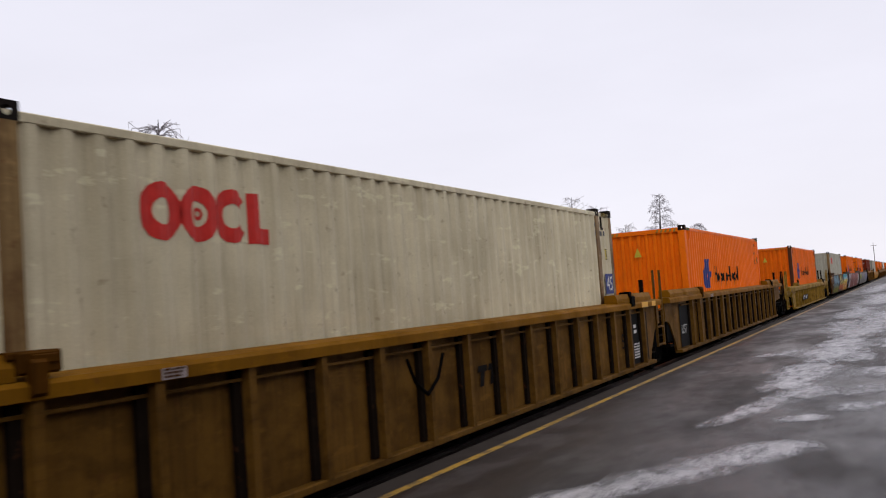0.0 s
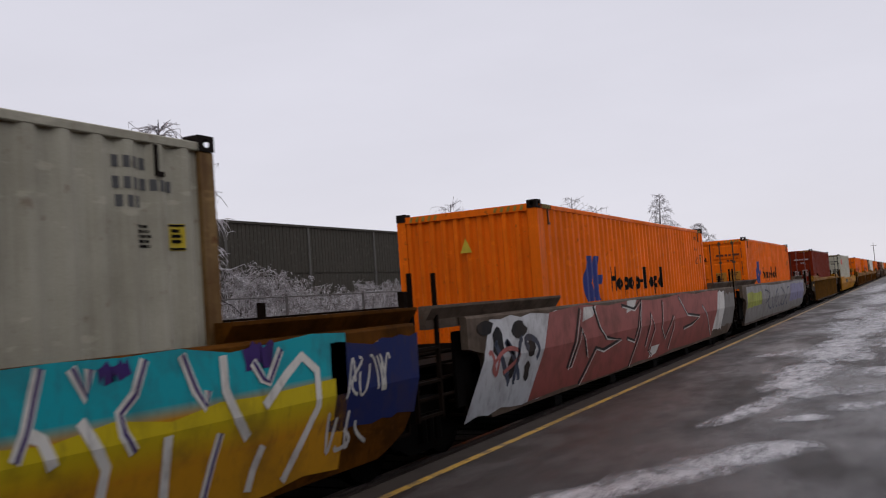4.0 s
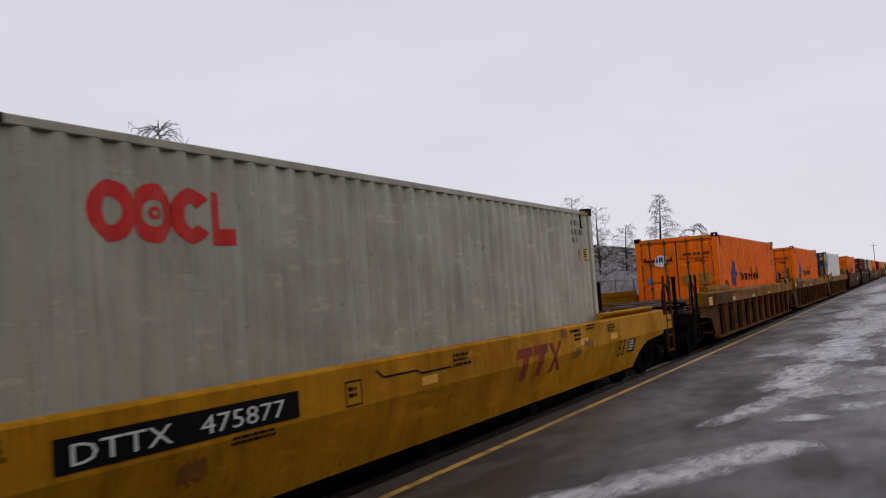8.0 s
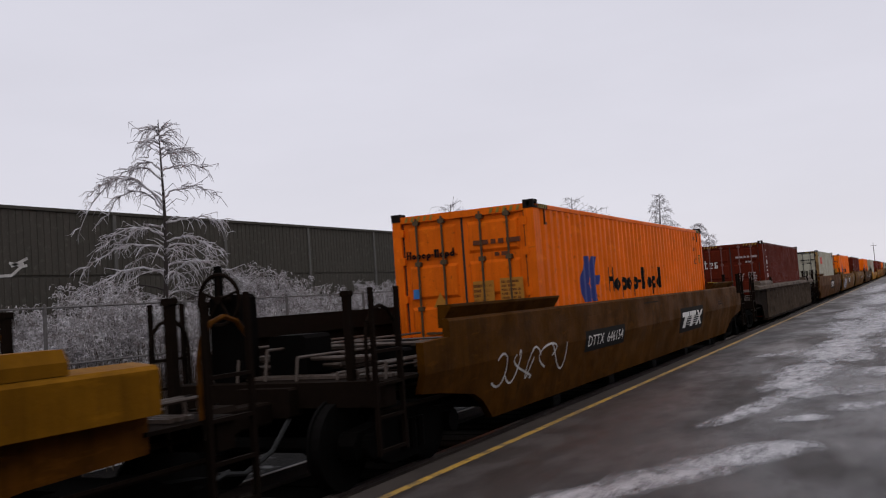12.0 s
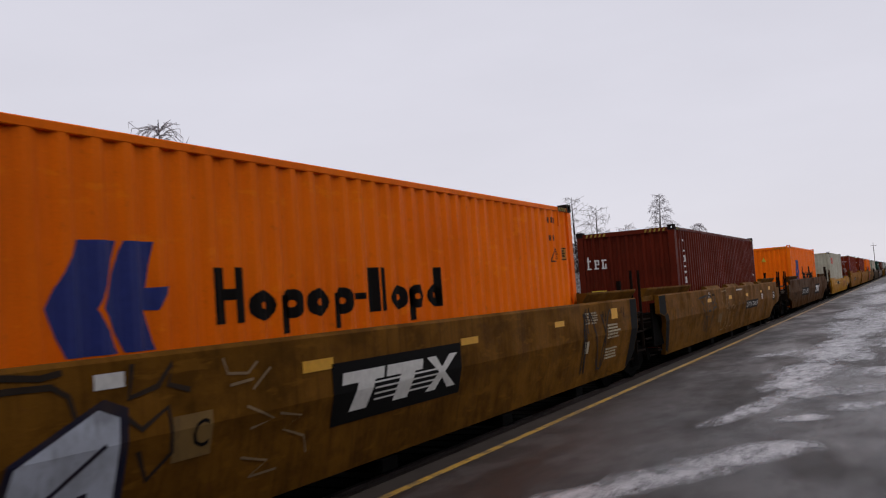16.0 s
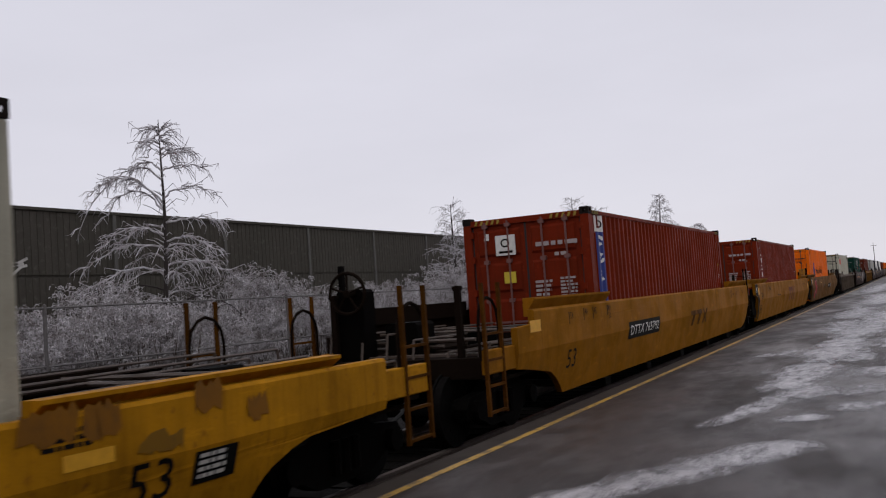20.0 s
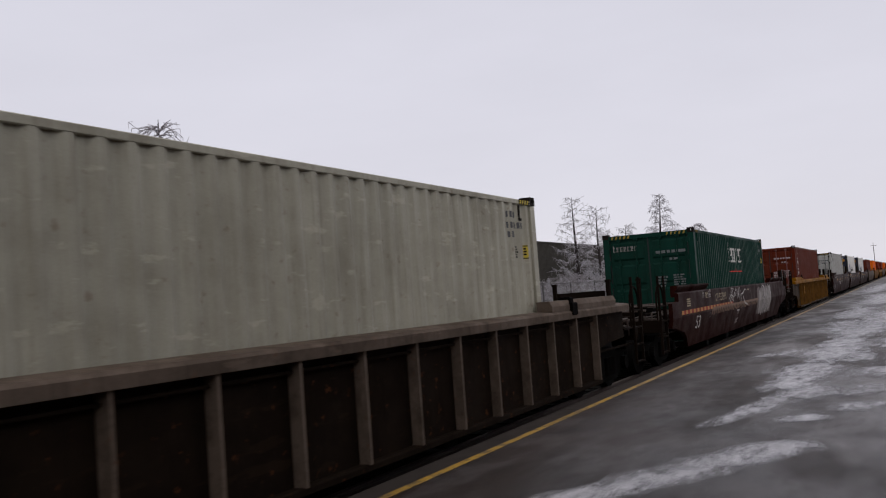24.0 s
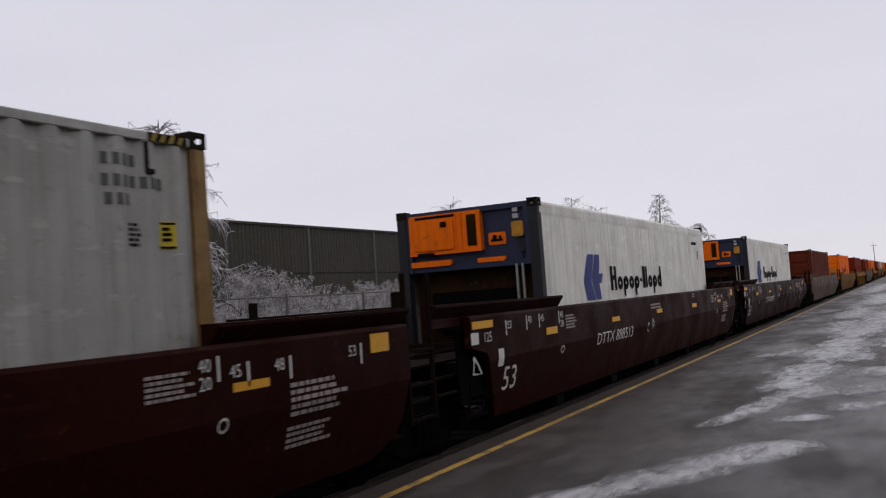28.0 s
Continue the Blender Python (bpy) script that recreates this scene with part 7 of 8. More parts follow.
    scribble(car, raised(f, 0.004), "15e", 11.6, 13.3, 0.55, 1.5, 5, 0.04, blackspray, 49)
    dim_black = spray("thin_black_spray_paint", (0.02, 0.014, 0.010))
    for i, line in enumerate(([(1.2, 1.5), (1.62, 1.53), (1.93, 1.52), (2.05, 1.45), (2.1, 1.3), (1.99, 1.16)], [(2.57, 1.6), (2.53, 1.38), (2.79, 1.43), (2.94, 1.58), (2.89, 1.43), (3.1, 1.37)], [(2.5, 1.26), (2.63, 1.16), (2.88, 1.28), (2.92, 0.96), (2.7, 0.81), (2.6, 1.02)], [(1.5, 1.62), (1.85, 1.58), (2.01, 1.6)])):
        sign("spray_line", ("fifteen", i), stroke(line, 0.04), dim_black, car, raised(f, 0.001 + 0.0003 * i))
    tan = spray("tan_spray_paint", (0.25, 0.17, 0.085))
    for i, line in enumerate(([(3.46, 1.56), (3.51, 1.44), (3.74, 1.42), (3.86, 1.5)], [(3.53, 1.35), (3.8, 1.37)], [(4.02, 1.44), (3.79, 1.29)], [(3.71, 1.17), (4.05, 1.03), (3.76, 0.99)], [(4.12, 1.06), (4.43, 1.0), (4.18, 0.92), (4.49, 0.82), (4.55, 0.67)], [(3.68, 0.78), (4.02, 0.7), (3.8, 0.61), (4.15, 0.61)])):
        sign("spray_line", ("fifteen_thin", i), stroke(line, 0.022), tan, car, raised(f, 0.001 + 0.0003 * i))
    length_marks(car, f, INK)
    car, f = well_car("scuffed yellow-brown well car with chalky graffiti", "smooth", CAR_HAZEL, 332.35, True, False, tank=2, wheel=2, black=True)
    couple(332.35, car, tex_marks(container("dark maroon shipping container with white block word on its end", DARKMAROON, "wall", seed=16)), ahead=-0.01, top=3.285)
    number_board(car, f, "DTTX 724629", 8.2, 0.97, 0.14, wide=1.9, pad=0.06)
    mark(car, f, "B", 7.38, 0.95, 0.19, INK, 1.2)
    tapes(car, f, [(5.07, 1.32, 0.46, 0.1), (8.1, 1.31, 0.46, 0.09), (1.99, 1.33, 0.5, 0.09), (11.2, 1.35, 0.4, 0.08), (13.3, 1.4, 0.45, 0.12)])
    small_print(car, f, [(2.14, 1.44, 0.28, 0.13, 4), (6.4, 1.5, 1.2, 0.07, 1), (11.4, 1.1, 0.5, 0.2, 3)], CHALK, 9)
    small_print(car, f, [(2.63, 1.44, 0.4, 0.09, 1)], INK, 9)
    for i, (y0, y1) in enumerate(((2.1, 4.03), (5.14, 7.08), (8.12, 10.16), (11.11, 12.03))):
        put("guide_block", shared(("guide_block", i), CAR_TAN, lambda bm: prism(bm, [(1.30, 1.60), (1.47, 1.60), (1.47, 1.65), (1.38, 1.74), (1.30, 1.74)], y0 + 0.25, y1 + 0.1)), car, None, "tan folded guide block on the side's top edge")
    thick = ([(0.9, 1.46), (1.59, 1.49), (1.9, 1.51), (1.83, 1.3), (1.78, 0.6)], [(1.85, 1.3), (1.96, 1.46), (2.19, 1.51), (2.43, 1.46), (2.6, 1.28), (2.63, 1.05), (2.53, 0.65)], [(2.19, 1.26), (2.2, 0.94)], [(2.02, 1.11), (2.35, 1.11)],
             [(2.65, 1.28), (2.85, 1.33), (2.97, 1.46), (3.06, 1.38), (2.96, 1.29), (3.15, 1.24), (3.07, 1.18), (2.84, 1.17), (2.67, 1.14)], [(1.2, 1.39), (1.46, 1.28), (1.36, 1.2), (1.53, 1.13), (1.64, 0.98), (1.6, 0.6)], [(1.77, 0.7), (1.84, 0.97), (1.95, 0.99), (2.01, 0.92), (2.01, 0.6)])
    for i, line in enumerate(thick):
        sign("spray_line", ("sixteen", i), stroke(line, 0.05), blackspray, car, raised(f, 0.001 + 0.0003 * i))
    tan = spray("tan_spray_paint", (0.25, 0.17, 0.085))
    thin = ([(4.07, 1.6), (3.99, 1.23), (4.18, 1.25), (4.01, 1.14), (3.93, 0.78), (4.0, 0.52), (4.36, 0.51), (4.63, 0.66), (4.65, 0.85)], [(3.99, 1.56), (4.7, 1.58)], [(4.7, 1.58), (4.62, 1.16), (4.43, 1.18), (4.55, 1.1)], [(4.72, 1.4), (4.9, 1.56), (4.89, 1.33), (5.05, 1.47), (4.98, 1.24), (4.88, 1.22)],
            [(4.96, 1.12), (5.18, 0.88), (5.15, 0.67), (4.84, 0.5)], [(4.79, 1.08), (4.7, 0.5)], [(4.59, 1.08), (4.91, 1.07)], [(5.36, 1.12), (5.27, 0.86)], [(5.4, 1.06), (5.68, 1.14), (5.8, 1.01), (6.02, 1.11), (6.18, 1.0)], [(5.76, 0.93), (5.9, 0.66), (5.6, 0.54), (5.34, 0.56)])
    for i, line in enumerate(thin):
        sign("spray_line", ("sixteen_thin", i), stroke(line, 0.026), tan, car, raised(f, 0.001 + 0.0003 * i))
    patch(car, f, "16d", 3.5, 4.05, 0.72, 0.98, spray("thin_tan_spray_paint", (0.16, 0.095, 0.035)), 54, 0.0006)
    sign("data_plate", "data_plate_f", [rect(14.3, 1.0, 14.9, 1.32)], BLACK, car, f)
    small_print(car, raised(f, 0.005), [(14.36, 1.03, 0.48, 0.25, 4)], CHALK, 8)
    # 17
    car, f = well_car("brown smooth-sided steel container well car with black number board", "smooth", CAR_UMBER, 356.15, False, False, posts="outer")
    couple(356.15, car, orange_marks(container("bright orange shipping container with large blue emblem", BRIGHT_ORANGE, "wall", seed=17), low=True, doors=False), ahead=0.115, top=3.29)
    number_board(car, f, "DTTX  645516", 1.45, 0.93, 0.2, wide=1.72, pad=0.09)
    white_blocks(car, f, 17, 8.25, 0.85, 10.6, 1.2, CHALK, BLACK)
    mark(car, f, "53", -1.76, 0.68, 0.36, INK, 1.35)
    # 20, 21, 22
    car, f = well_car("dull golden-yellow smooth-sided steel container well car", "smooth", CAR_GOLD, 404.1, False, True, wheel=1, black="near")
    c = container("maroon shipping container with blue and white name strip", MAROON, "door", seed=20)
    sign("name_strip", "name_strip", [rect(0.4, 1.6, 0.84, 2.83)], BLUEINK, c, "corr", "blue name strip")
    sign("emblem_square", "emblem_square", [rect(0.38, 2.83, 0.82, 3.12)], CHALK, c, "corr", "white emblem square")
    o = sign("emblem_ring", "emblem_ring", hoop(0.5, 2.89, 0.72, 3.05, 0.03, 12), INK, c, "corr")
    o.matrix_basis = pose(0.004, 0, 0)
    o = sign("name_block", "name_block", [poly for i in range(4) for poly in hoop(0.5, 2.58 - 0.31 * i, 0.74, 2.78 - 0.31 * i, 0.06, 8)[i:7 + i % 2]], CHALK, c, "corr", "white blocks down the strip")
    o.matrix_basis = pose(0.004, 0, 0)
    sign("door_poster", "door_poster", [rect(-0.58, 2.54, -0.19, 2.9)], CHALK, c, "end")
    o = sign("door_emblem", "door_emblem", hoop(-0.48, 2.68, -0.3, 2.84, 0.03, 10) + [rect(-0.52, 2.58, -0.25, 2.62)], INK, c, "end")
    o.matrix_basis = pose(0, -0.004, 0)
    sign("door_label", "door_label_g", [rect(-0.45, 2.04, -0.22, 2.24)], LABEL, c, "end")
    sign("door_spot", "door_spot", [rect(-0.8, 2.83, -0.7, 2.95)], CHALK, c, "end")
    couple(404.1, car, c, ahead=0.06, top=3.33)
    number_board(car, f, "DTTX 765792", 1.32, 0.99, 0.17, wide=1.45, pad=0.07)
    mark(car, f, "53", -2.1, 0.72, 0.28, INK, 1.15)
    tapes(car, f, [(-3.6, 1.35, 0.4, 0.16)])
    length_marks(car, f, INK)
    white_blocks(car, f, 20, 6.5, 0.85, 8.5, 1.2, CAR_BROWN)
    car, f = well_car("dull golden-yellow smooth-sided steel container well car", "smooth", CAR_GOLD, 423.95, True, True, black="near")
    couple(423.95, car, tex_marks(container(MR, MAROON, "door", seed=21)), top=3.333)
    mark(car, raised(f, 0.006), "125 T", -3.05, 1.37, 0.16, CHALK)
    tapes(car, raised(f, 0.006), [(-2.5, 1.28, 0.26, 0.24), (14.4, 1.2, 0.22, 0.2)])
    mark(car, f, "53", -1.92, 0.62, 0.3, INK, 1.15)
    mark(car, f, "C", 4.6, 1.05, 0.15, INK)
    white_blocks(car, f, 21, 6.4, 0.8, 8.6, 1.37, spray("faded_red_paint", (0.11, 0.014, 0.003)))
    small_print(car, f, [(-1.75, 1.1, 0.5, 0.22, 4), (0.3, 1.35, 0.5, 0.15, 3), (2.6, 1.1, 1.2, 0.06, 1)], INK, 6)
    length_marks(car, f, INK)
    car, f = well_car(TN, "smooth", CAR_TAN, 443.55, True, False, black="near")
    couple(443.55, car, orange_marks(container(OR, ORANGE, "door", seed=22)), ahead=0.1, top=3.324)
    mark(car, raised(f, 0.006), "125 T", -3.05, 1.38, 0.16, CHALK)
    tapes(car, raised(f, 0.006), [(-2.45, 1.3, 0.26, 0.24)])
    number_board(car, f, "DTTX 765792", 8.15, 0.98, 0.15, wide=1.6, pad=0.06)
    mark(car, f, "A", 7.5, 1.02, 0.16, INK)
    mark(car, f, "53", -1.75, 0.7, 0.28, INK, 1.15)
    red = spray("glossy_red_spray_paint", (0.33, 0.009, 0.008))
    blob = lambda cy, cz, ra, rb: [[(cy + ra * math.cos(k * 0.3927), cz + rb * math.sin(k * 0.3927)) for k in range(16)]]
    red_forms = ((-0.62, 1.32, 0.36, 0.2), (-0.35, 1.02, 0.42, 0.26), (-0.75, 0.72, 0.32, 0.24), (0.08, 0.92, 0.3, 0.24), (0.02, 1.34, 0.1, 0.26))
    for i, (cy, cz, ra, rb) in enumerate(red_forms):
        sign("spray_edge", ("rededge", i), blob(cy + 0.03, cz, ra + 0.1, rb + 0.075), blackspray, car, raised(f, 0.002))
    for i, (cy, cz, ra, rb) in enumerate(red_forms):
        sign("spray_form", ("redform", i), blob(cy, cz, ra, rb), red, car, raised(f, 0.005 + 0.001 * i), "glossy red rounded spray form")
        sign("spray_glint", ("redglint", i), stroke([(cy - ra * 0.5, cz + rb * 0.2), (cy - ra * 0.3, cz + rb * 0.55), (cy, cz + rb * 0.68)], 0.025), whitespray, car, raised(f, 0.012))
    tapes(car, f, [(2.95, 1.26, 0.45, 0.08)])
    for i, (y0, y1, z0, z1) in enumerate(((4.2, 4.65, 0.98, 1.1), (4.75, 5.0, 1.05, 1.25), (9.9, 10.3, 0.9, 1.02))):
        patch(car, f, ("22pale", i), y0, y1, z0, z1, spray("pale_stain", (0.12, 0.085, 0.05)), 230 + i, 0.002)
    small_print(car, f, [(5.15, 1.08, 1.5, 0.1, 2), (3.05, 1.5, 0.6, 0.05, 1), (1.0, 1.44, 0.35, 0.16, 5), (0.2, 1.6, 1.05, 0.02, 1), (8.0, 1.45, 0.9, 0.05, 1)], INK, 16)
    scribble(car, f, "22a", 0.45, 1.2, 0.95, 1.45, 4, 0.03, blackspray, 61)
    scribble(car, f, "22b", -1.6, -1.1, 1.3, 1.5, 3, 0.025, blackspray, 62)
    length_marks(car, f, INK, True, False)
    # 23
    car, f = ribbed(467.6, CAR_BLACK_AND_SHADE, False, False, chord_paint=CAR_GREY, chord=1.45, pitch=1.02, shift=0.45, label="grimy dark ribbed steel container well car")
    couple(467.6, car, grey_marks(container("cream-grey corrugated steel shipping container with red ring mark", GREY, "door", seed=23)), top=3.29)
    # 24
    car, f = well_car("dark maroon smooth-sided well car with white number and striped tape", "smooth", CAR_MAROON, 491.25, False, False)
    c = container("dark green corrugated steel shipping container with white block word", GREEN, "door", seed=24)
    for i, poly in enumerate(serif_blocks(0, 0, 0.44, 7)):
        sign("letter_block", ("green_word", i), [[(4.9 + p, 2.37 + q * 1.05) for p, q in poly]], CHALK, c, "corr", "white letter-like block")
    sign("red_rule", "red_rule", [rect(4.92, 2.07, 7.25, 2.10), [(5.98, 2.09), (6.16, 2.09), (6.07, 2.19)]], REDINK, c, "corr", "thin red rule")
    sign("company_word_end", "green_word_end", [[(-0.95 + p, 2.78 + q) for p, q in poly] for poly in serif_blocks(0, 0, 0.125, 7)], spray("pale_grey_spray_paint", (0.34, 0.31, 0.29)), c, "end")
    couple(491.25, car, c, top=3.3)
    number_board(car, f, "CP 527395", 0.88, 1.33, 0.2, board=False, ink=spray("cream_lettering_paint", (0.42, 0.36, 0.24)), wide=1.25)
    dull_red = spray("dull_red_spray_paint", (0.25, 0.03, 0.02))
    for i in range(16):
        sign("tape_dash", ("tape_amber", i), [rect(-3.2 + 0.42 * i, 1.15, -2.99 + 0.42 * i, 1.24)], AMBER, car, f, "amber dash of striped tape")
        sign("tape_dash", ("tape_red", i), [rect(-2.99 + 0.42 * i, 1.15, -2.78 + 0.42 * i, 1.24)], dull_red, car, f, "dull red dash of striped tape")
    dust = spray("rosy_dust_spray_paint", (0.21, 0.135, 0.095))
    sign("spray_band", "dust_band", [rect(0.4, 1.135, 8.45, 1.185)], dust, car, raised(f, 0.0035), "dusty tan sprayed band")
    for i in range(30):
        y, h = 0.3 + 0.27 * i, 0.14 + 0.02 * math.sin(2.3 * i)
        sign("spray_tooth", ("dust_tooth", i), [[(y, 1.14), (y + 0.17, 1.14), (y + 0.12 + 0.03 * math.sin(i), 1.14 - h), (y - 0.05, 1.145 - h)]], dust, car, raised(f, 0.0035))
    bright = spray("bright_white_spray_paint", (0.62, 0.60, 0.57))
    for i, line in enumerate(([(2.91, 1.36), (3.19, 1.2)], [(3.02, 1.45), (3.52, 1.25), (3.66, 1.35), (3.24, 1.44), (3.32, 1.6), (3.68, 1.6), (3.35, 1.47)], [(3.66, 1.35), (3.89, 1.5), (4.09, 1.61), (3.9, 1.36), (4.21, 1.57), (4.21, 1.33), (4.47, 1.58), (4.38, 1.29), (4.68, 1.61), (4.88, 1.6), (4.65, 1.26)],
                              [(4.88, 1.18), (5.0, 1.42), (5.37, 1.43), (5.62, 1.52), (5.84, 1.54)], [(5.22, 1.41), (5.63, 1.11), (6.13, 1.06)], [(4.24, 0.94), (4.71, 0.95), (4.42, 0.86), (4.56, 0.72), (4.2, 0.65), (4.15, 0.59), (4.45, 0.61)])):
        sign("spray_line", ("green_tag", i), stroke(line, 0.035), bright, car, raised(f, 0.006 + 0.0003 * i))
    patch(car, f, "24d", 8.3, 11.6, 0.62, 1.52, spray("smoky_white_spray_paint", (0.17, 0.14, 0.13)), 25, 0.002)
    pale_grey = spray("pale_grey_spray_paint", (0.34, 0.31, 0.29))
    for i, (y, w, z0, z1) in enumerate(((8.95, 0.3, 0.62, 1.45), (9.45, 0.3, 0.56, 1.58), (9.98, 0.33, 0.6, 1.6), (10.5, 0.34, 0.58, 1.6), (11.05, 0.3, 0.62, 1.55), (11.42, 0.22, 0.8, 1.58))):
        sign("spray_form", ("bubble", i), [[(y + w * (1 + 0.12 * math.sin(3 * k)) * math.cos(k * 0.4488), (z0 + z1) / 2 + (z1 - z0) / 2 * math.sin(k * 0.4488)) for k in range(14)]], pale_grey, car, raised(f, 0.003 + 0.0003 * i), "smoky grey bubble-shaped spray form")
    for i, line in enumerate(([(9.3, 1.52), (9.36, 1.4), (9.41, 1.19), (9.43, 0.7)], [(9.68, 1.43), (9.73, 1.1), (9.69, 0.66)], [(9.87, 1.16), (10.02, 1.16), (10.14, 0.99), (10.1, 0.81), (9.97, 0.66)], [(10.31, 1.58), (10.4, 1.26), (10.43, 0.93), (10.3, 0.66)], [(10.78, 1.54), (10.73, 1.34), (10.8, 1.12), (10.83, 0.86), (10.7, 0.62)], [(11.08, 1.29), (11.15, 1.02), (11.21, 0.88)], [(8.8, 1.45), (9.05, 1.57), (9.33, 1.6)])):
        sign("spray_line", ("bubble_gap", i), stroke(line, 0.045), blackspray, car, raised(f, 0.008))
    for i, line in enumerate(([(9.8, 1.54), (10.0, 1.54), (10.06, 1.38), (9.95, 1.19)], [(10.91, 1.59), (11.23, 1.5), (11.29, 1.36), (11.53, 1.59), (11.59, 1.46), (11.37, 1.4), (11.58, 1.28)], [(11.62, 1.37), (11.62, 1.0), (11.31, 0.78), (11.2, 0.73)], [(10.82, 0.91), (10.47, 0.66), (10.25, 0.68)], [(9.5, 1.6), (9.74, 1.58), (9.77, 1.41)])):
        sign("spray_line", ("bubble_line", i), stroke(line, 0.035), bright, car, raised(f, 0.010))
    mark(car, f, "53", -1.62, 0.76, 0.3, CHALK, 1.35)
    for text, y, z in (("45", -0.68, 1.52), ("40", 0.12, 1.58), ("20", 0.12, 1.46)):
        mark(car, f, text, y, z, 0.09, CHALK)
    for y in (-0.76, 0.04):
        sign("rule", ("rule_24", y), [rect(y, 1.44, y + 0.03, 1.62)], CHALK, car, f)
    small_print(car, f, [(-0.45, 1.44, 0.4, 0.16, 5), (-2.6, 1.3, 0.5, 0.2, 4), (6.2, 1.48, 0.6, 0.06, 1)], spray("cream_lettering_paint", (0.42, 0.36, 0.24)), 12)
    sign("ring_mark", "ring_mark_24", hoop(0.02, 0.93, 0.22, 1.07, 0.02, 10), DIMGREY, car, f)
    # 25
    car, f = ribbed(515.05, CAR_BLOTCHED, False, False, chord=1.45, pitch=1.005, shift=0.36, chord_from=-3.82, plate=3.1, posts="pair", label="dirty yellow ribbed steel container well car with number plates")
    couple(515.05, car, tex_marks(container("red-brown shipping container with white block word", REDBROWN, "door", seed=25, striped=False)), top=3.307)
    faded = spray("faded_lettering_paint", (0.16, 0.11, 0.085))
    number_board(car, f, "DTTX", 0.36, 0.98, 0.17, ink=faded, wide=1.0, pad=0.05)
    number_board(car, f, "659539", 1.15, 0.98, 0.17, ink=faded, wide=0.85, pad=0.04)
    tapes(car, f, [(1.1, 0.8, 0.7, 0.13)])
    sign("length_patch", "length_patch", [rect(-0.13, 0.95, 0.16, 1.3)], CAR_YELLOW, car, raised(f, 0.112))
    mark(car, raised(f, 0.118), "20", -0.08, 1.15, 0.1, INK)
    mark(car, raised(f, 0.118), "40", -0.08, 1.0, 0.1, INK)
    mark(car, f, "45", -1.0, 1.1, 0.13, INK)
    sign("length_patch", "length_patch_b", [rect(3.1, 0.75, 3.75, 1.28)], CAR_YELLOW, car, f)
    mark(car, f, "53", 12.5, 0.85, 0.26, INK, 1.15)
    white_blocks(car, f, 25, 10.4, 0.75, 11.9, 1.05, faded)
    small_print(car, FACE_C, [(0.3, 1.48, 0.9, 0.08, 2), (4.6, 1.49, 0.9, 0.07, 2), (7.4, 1.49, 1.1, 0.06, 1)], INK, 5)
    # 26, 27, 28
    for u, an, af, n in ((538.8, False, True, 26), (558.4, True, True, 27), (578.3, True, False, 28)):
        car, f = well_car(MN, "smooth", CAR_MAROON, u, an, af, posts="pair" if n == 26 else False)
        if n == 26:
            c = container("pale grey shipping container with faded dark mark and rusty post", GREYBLUE, "door", seed=26, rusty=RUST, rusty_near=False)
            sign("faded_mark", "faded_mark", [rect(0.66, 2.57, 1.6, 2.61)] + [rect(0.86 + 0.18 * i, 2.63, 0.95 + 0.18 * i, 2.87) for i in range(4)] + [[(0.66, 2.63), (0.74, 2.63), (0.86, 2.87), (0.8, 2.87)]], plain("faded_grey_paint", (0.17, 0.17, 0.165), 0.7), c, "corr")
        else:
            c = reefer("white refrigerated shipping container with dark blue emblem", emblem=True)
        couple(u, car, c, top=3.32)
        number_board(car, f, "DTTX 888513", 1.74, 0.96, 0.19, board=False, wide=1.35)
        mark(car, f, "A" if n == 26 else "C", 4.95, 0.97, 0.18, CHALK)
        sign("box_mark", ("box_mark", n), hoop(5.27, 1.0, 5.52, 1.22, 0.02, 4) + hoop(5.33, 1.05, 5.46, 1.17, 0.02, 8), CHALK, car, f)
        tapes(car, f, [(-0.58, 1.28, 0.46, 0.1), (2.63, 1.29, 0.46, 0.08), (5.75, 1.3, 0.45, 0.08), (9.15, 1.28, 0.48, 0.09), (12.34, 1.29, 0.44, 0.07), (14.33, 1.42, 0.34, 0.18)])
        small_print(car, f, [(0.26, 1.3, 0.5, 0.22, 5), (5.3, 1.38, 0.8, 0.12, 2), (9.2, 1.5, 0.28, 0.1, 2), (11.45, 1.3, 0.5, 0.2, 5), (13.05, 0.98, 0.85, 0.3, 5), (13.03, 0.72, 0.7, 0.2, 4)], ROSE_INK, 14)
        sign("ring_mark", ("ring_mark", n), hoop(0.0, 0.97, 0.16, 1.09, 0.02, 10), CHALK, car, f)
        sign("ring_mark", ("ring_mark_far", n), hoop(12.15, 1.0, 12.28, 1.12, 0.02, 10), CHALK, car, f)
        length_marks(car, f, CHALK)
        mark(car, f, "53", -2.1, 0.68, 0.3, CHALK, 1.15)
        if an:
            tapes(car, f, [(-3.0, 1.5, 0.6, 0.09)])
            sign("end_plate_mark", "end_plate_mark", [rect(-3.05, 1.32, -2.84, 1.46)], CHALK, car, f)
            mark(car, f, "125", -2.7, 1.33, 0.12, CHALK)
            sign("pale_patch", "pale_patch", [rect(-2.29, 1.0, -2.12, 1.22)], CHALK, car, f)
            sign("warning_triangle", "warning_triangle", stroke([(-3.02, 1.18), (-3.0, 0.98), (-2.75, 0.96), (-3.02, 1.18)], 0.035), CHALK, car, f)
    # far cars that never come near
    global DISTANT
    DISTANT = True
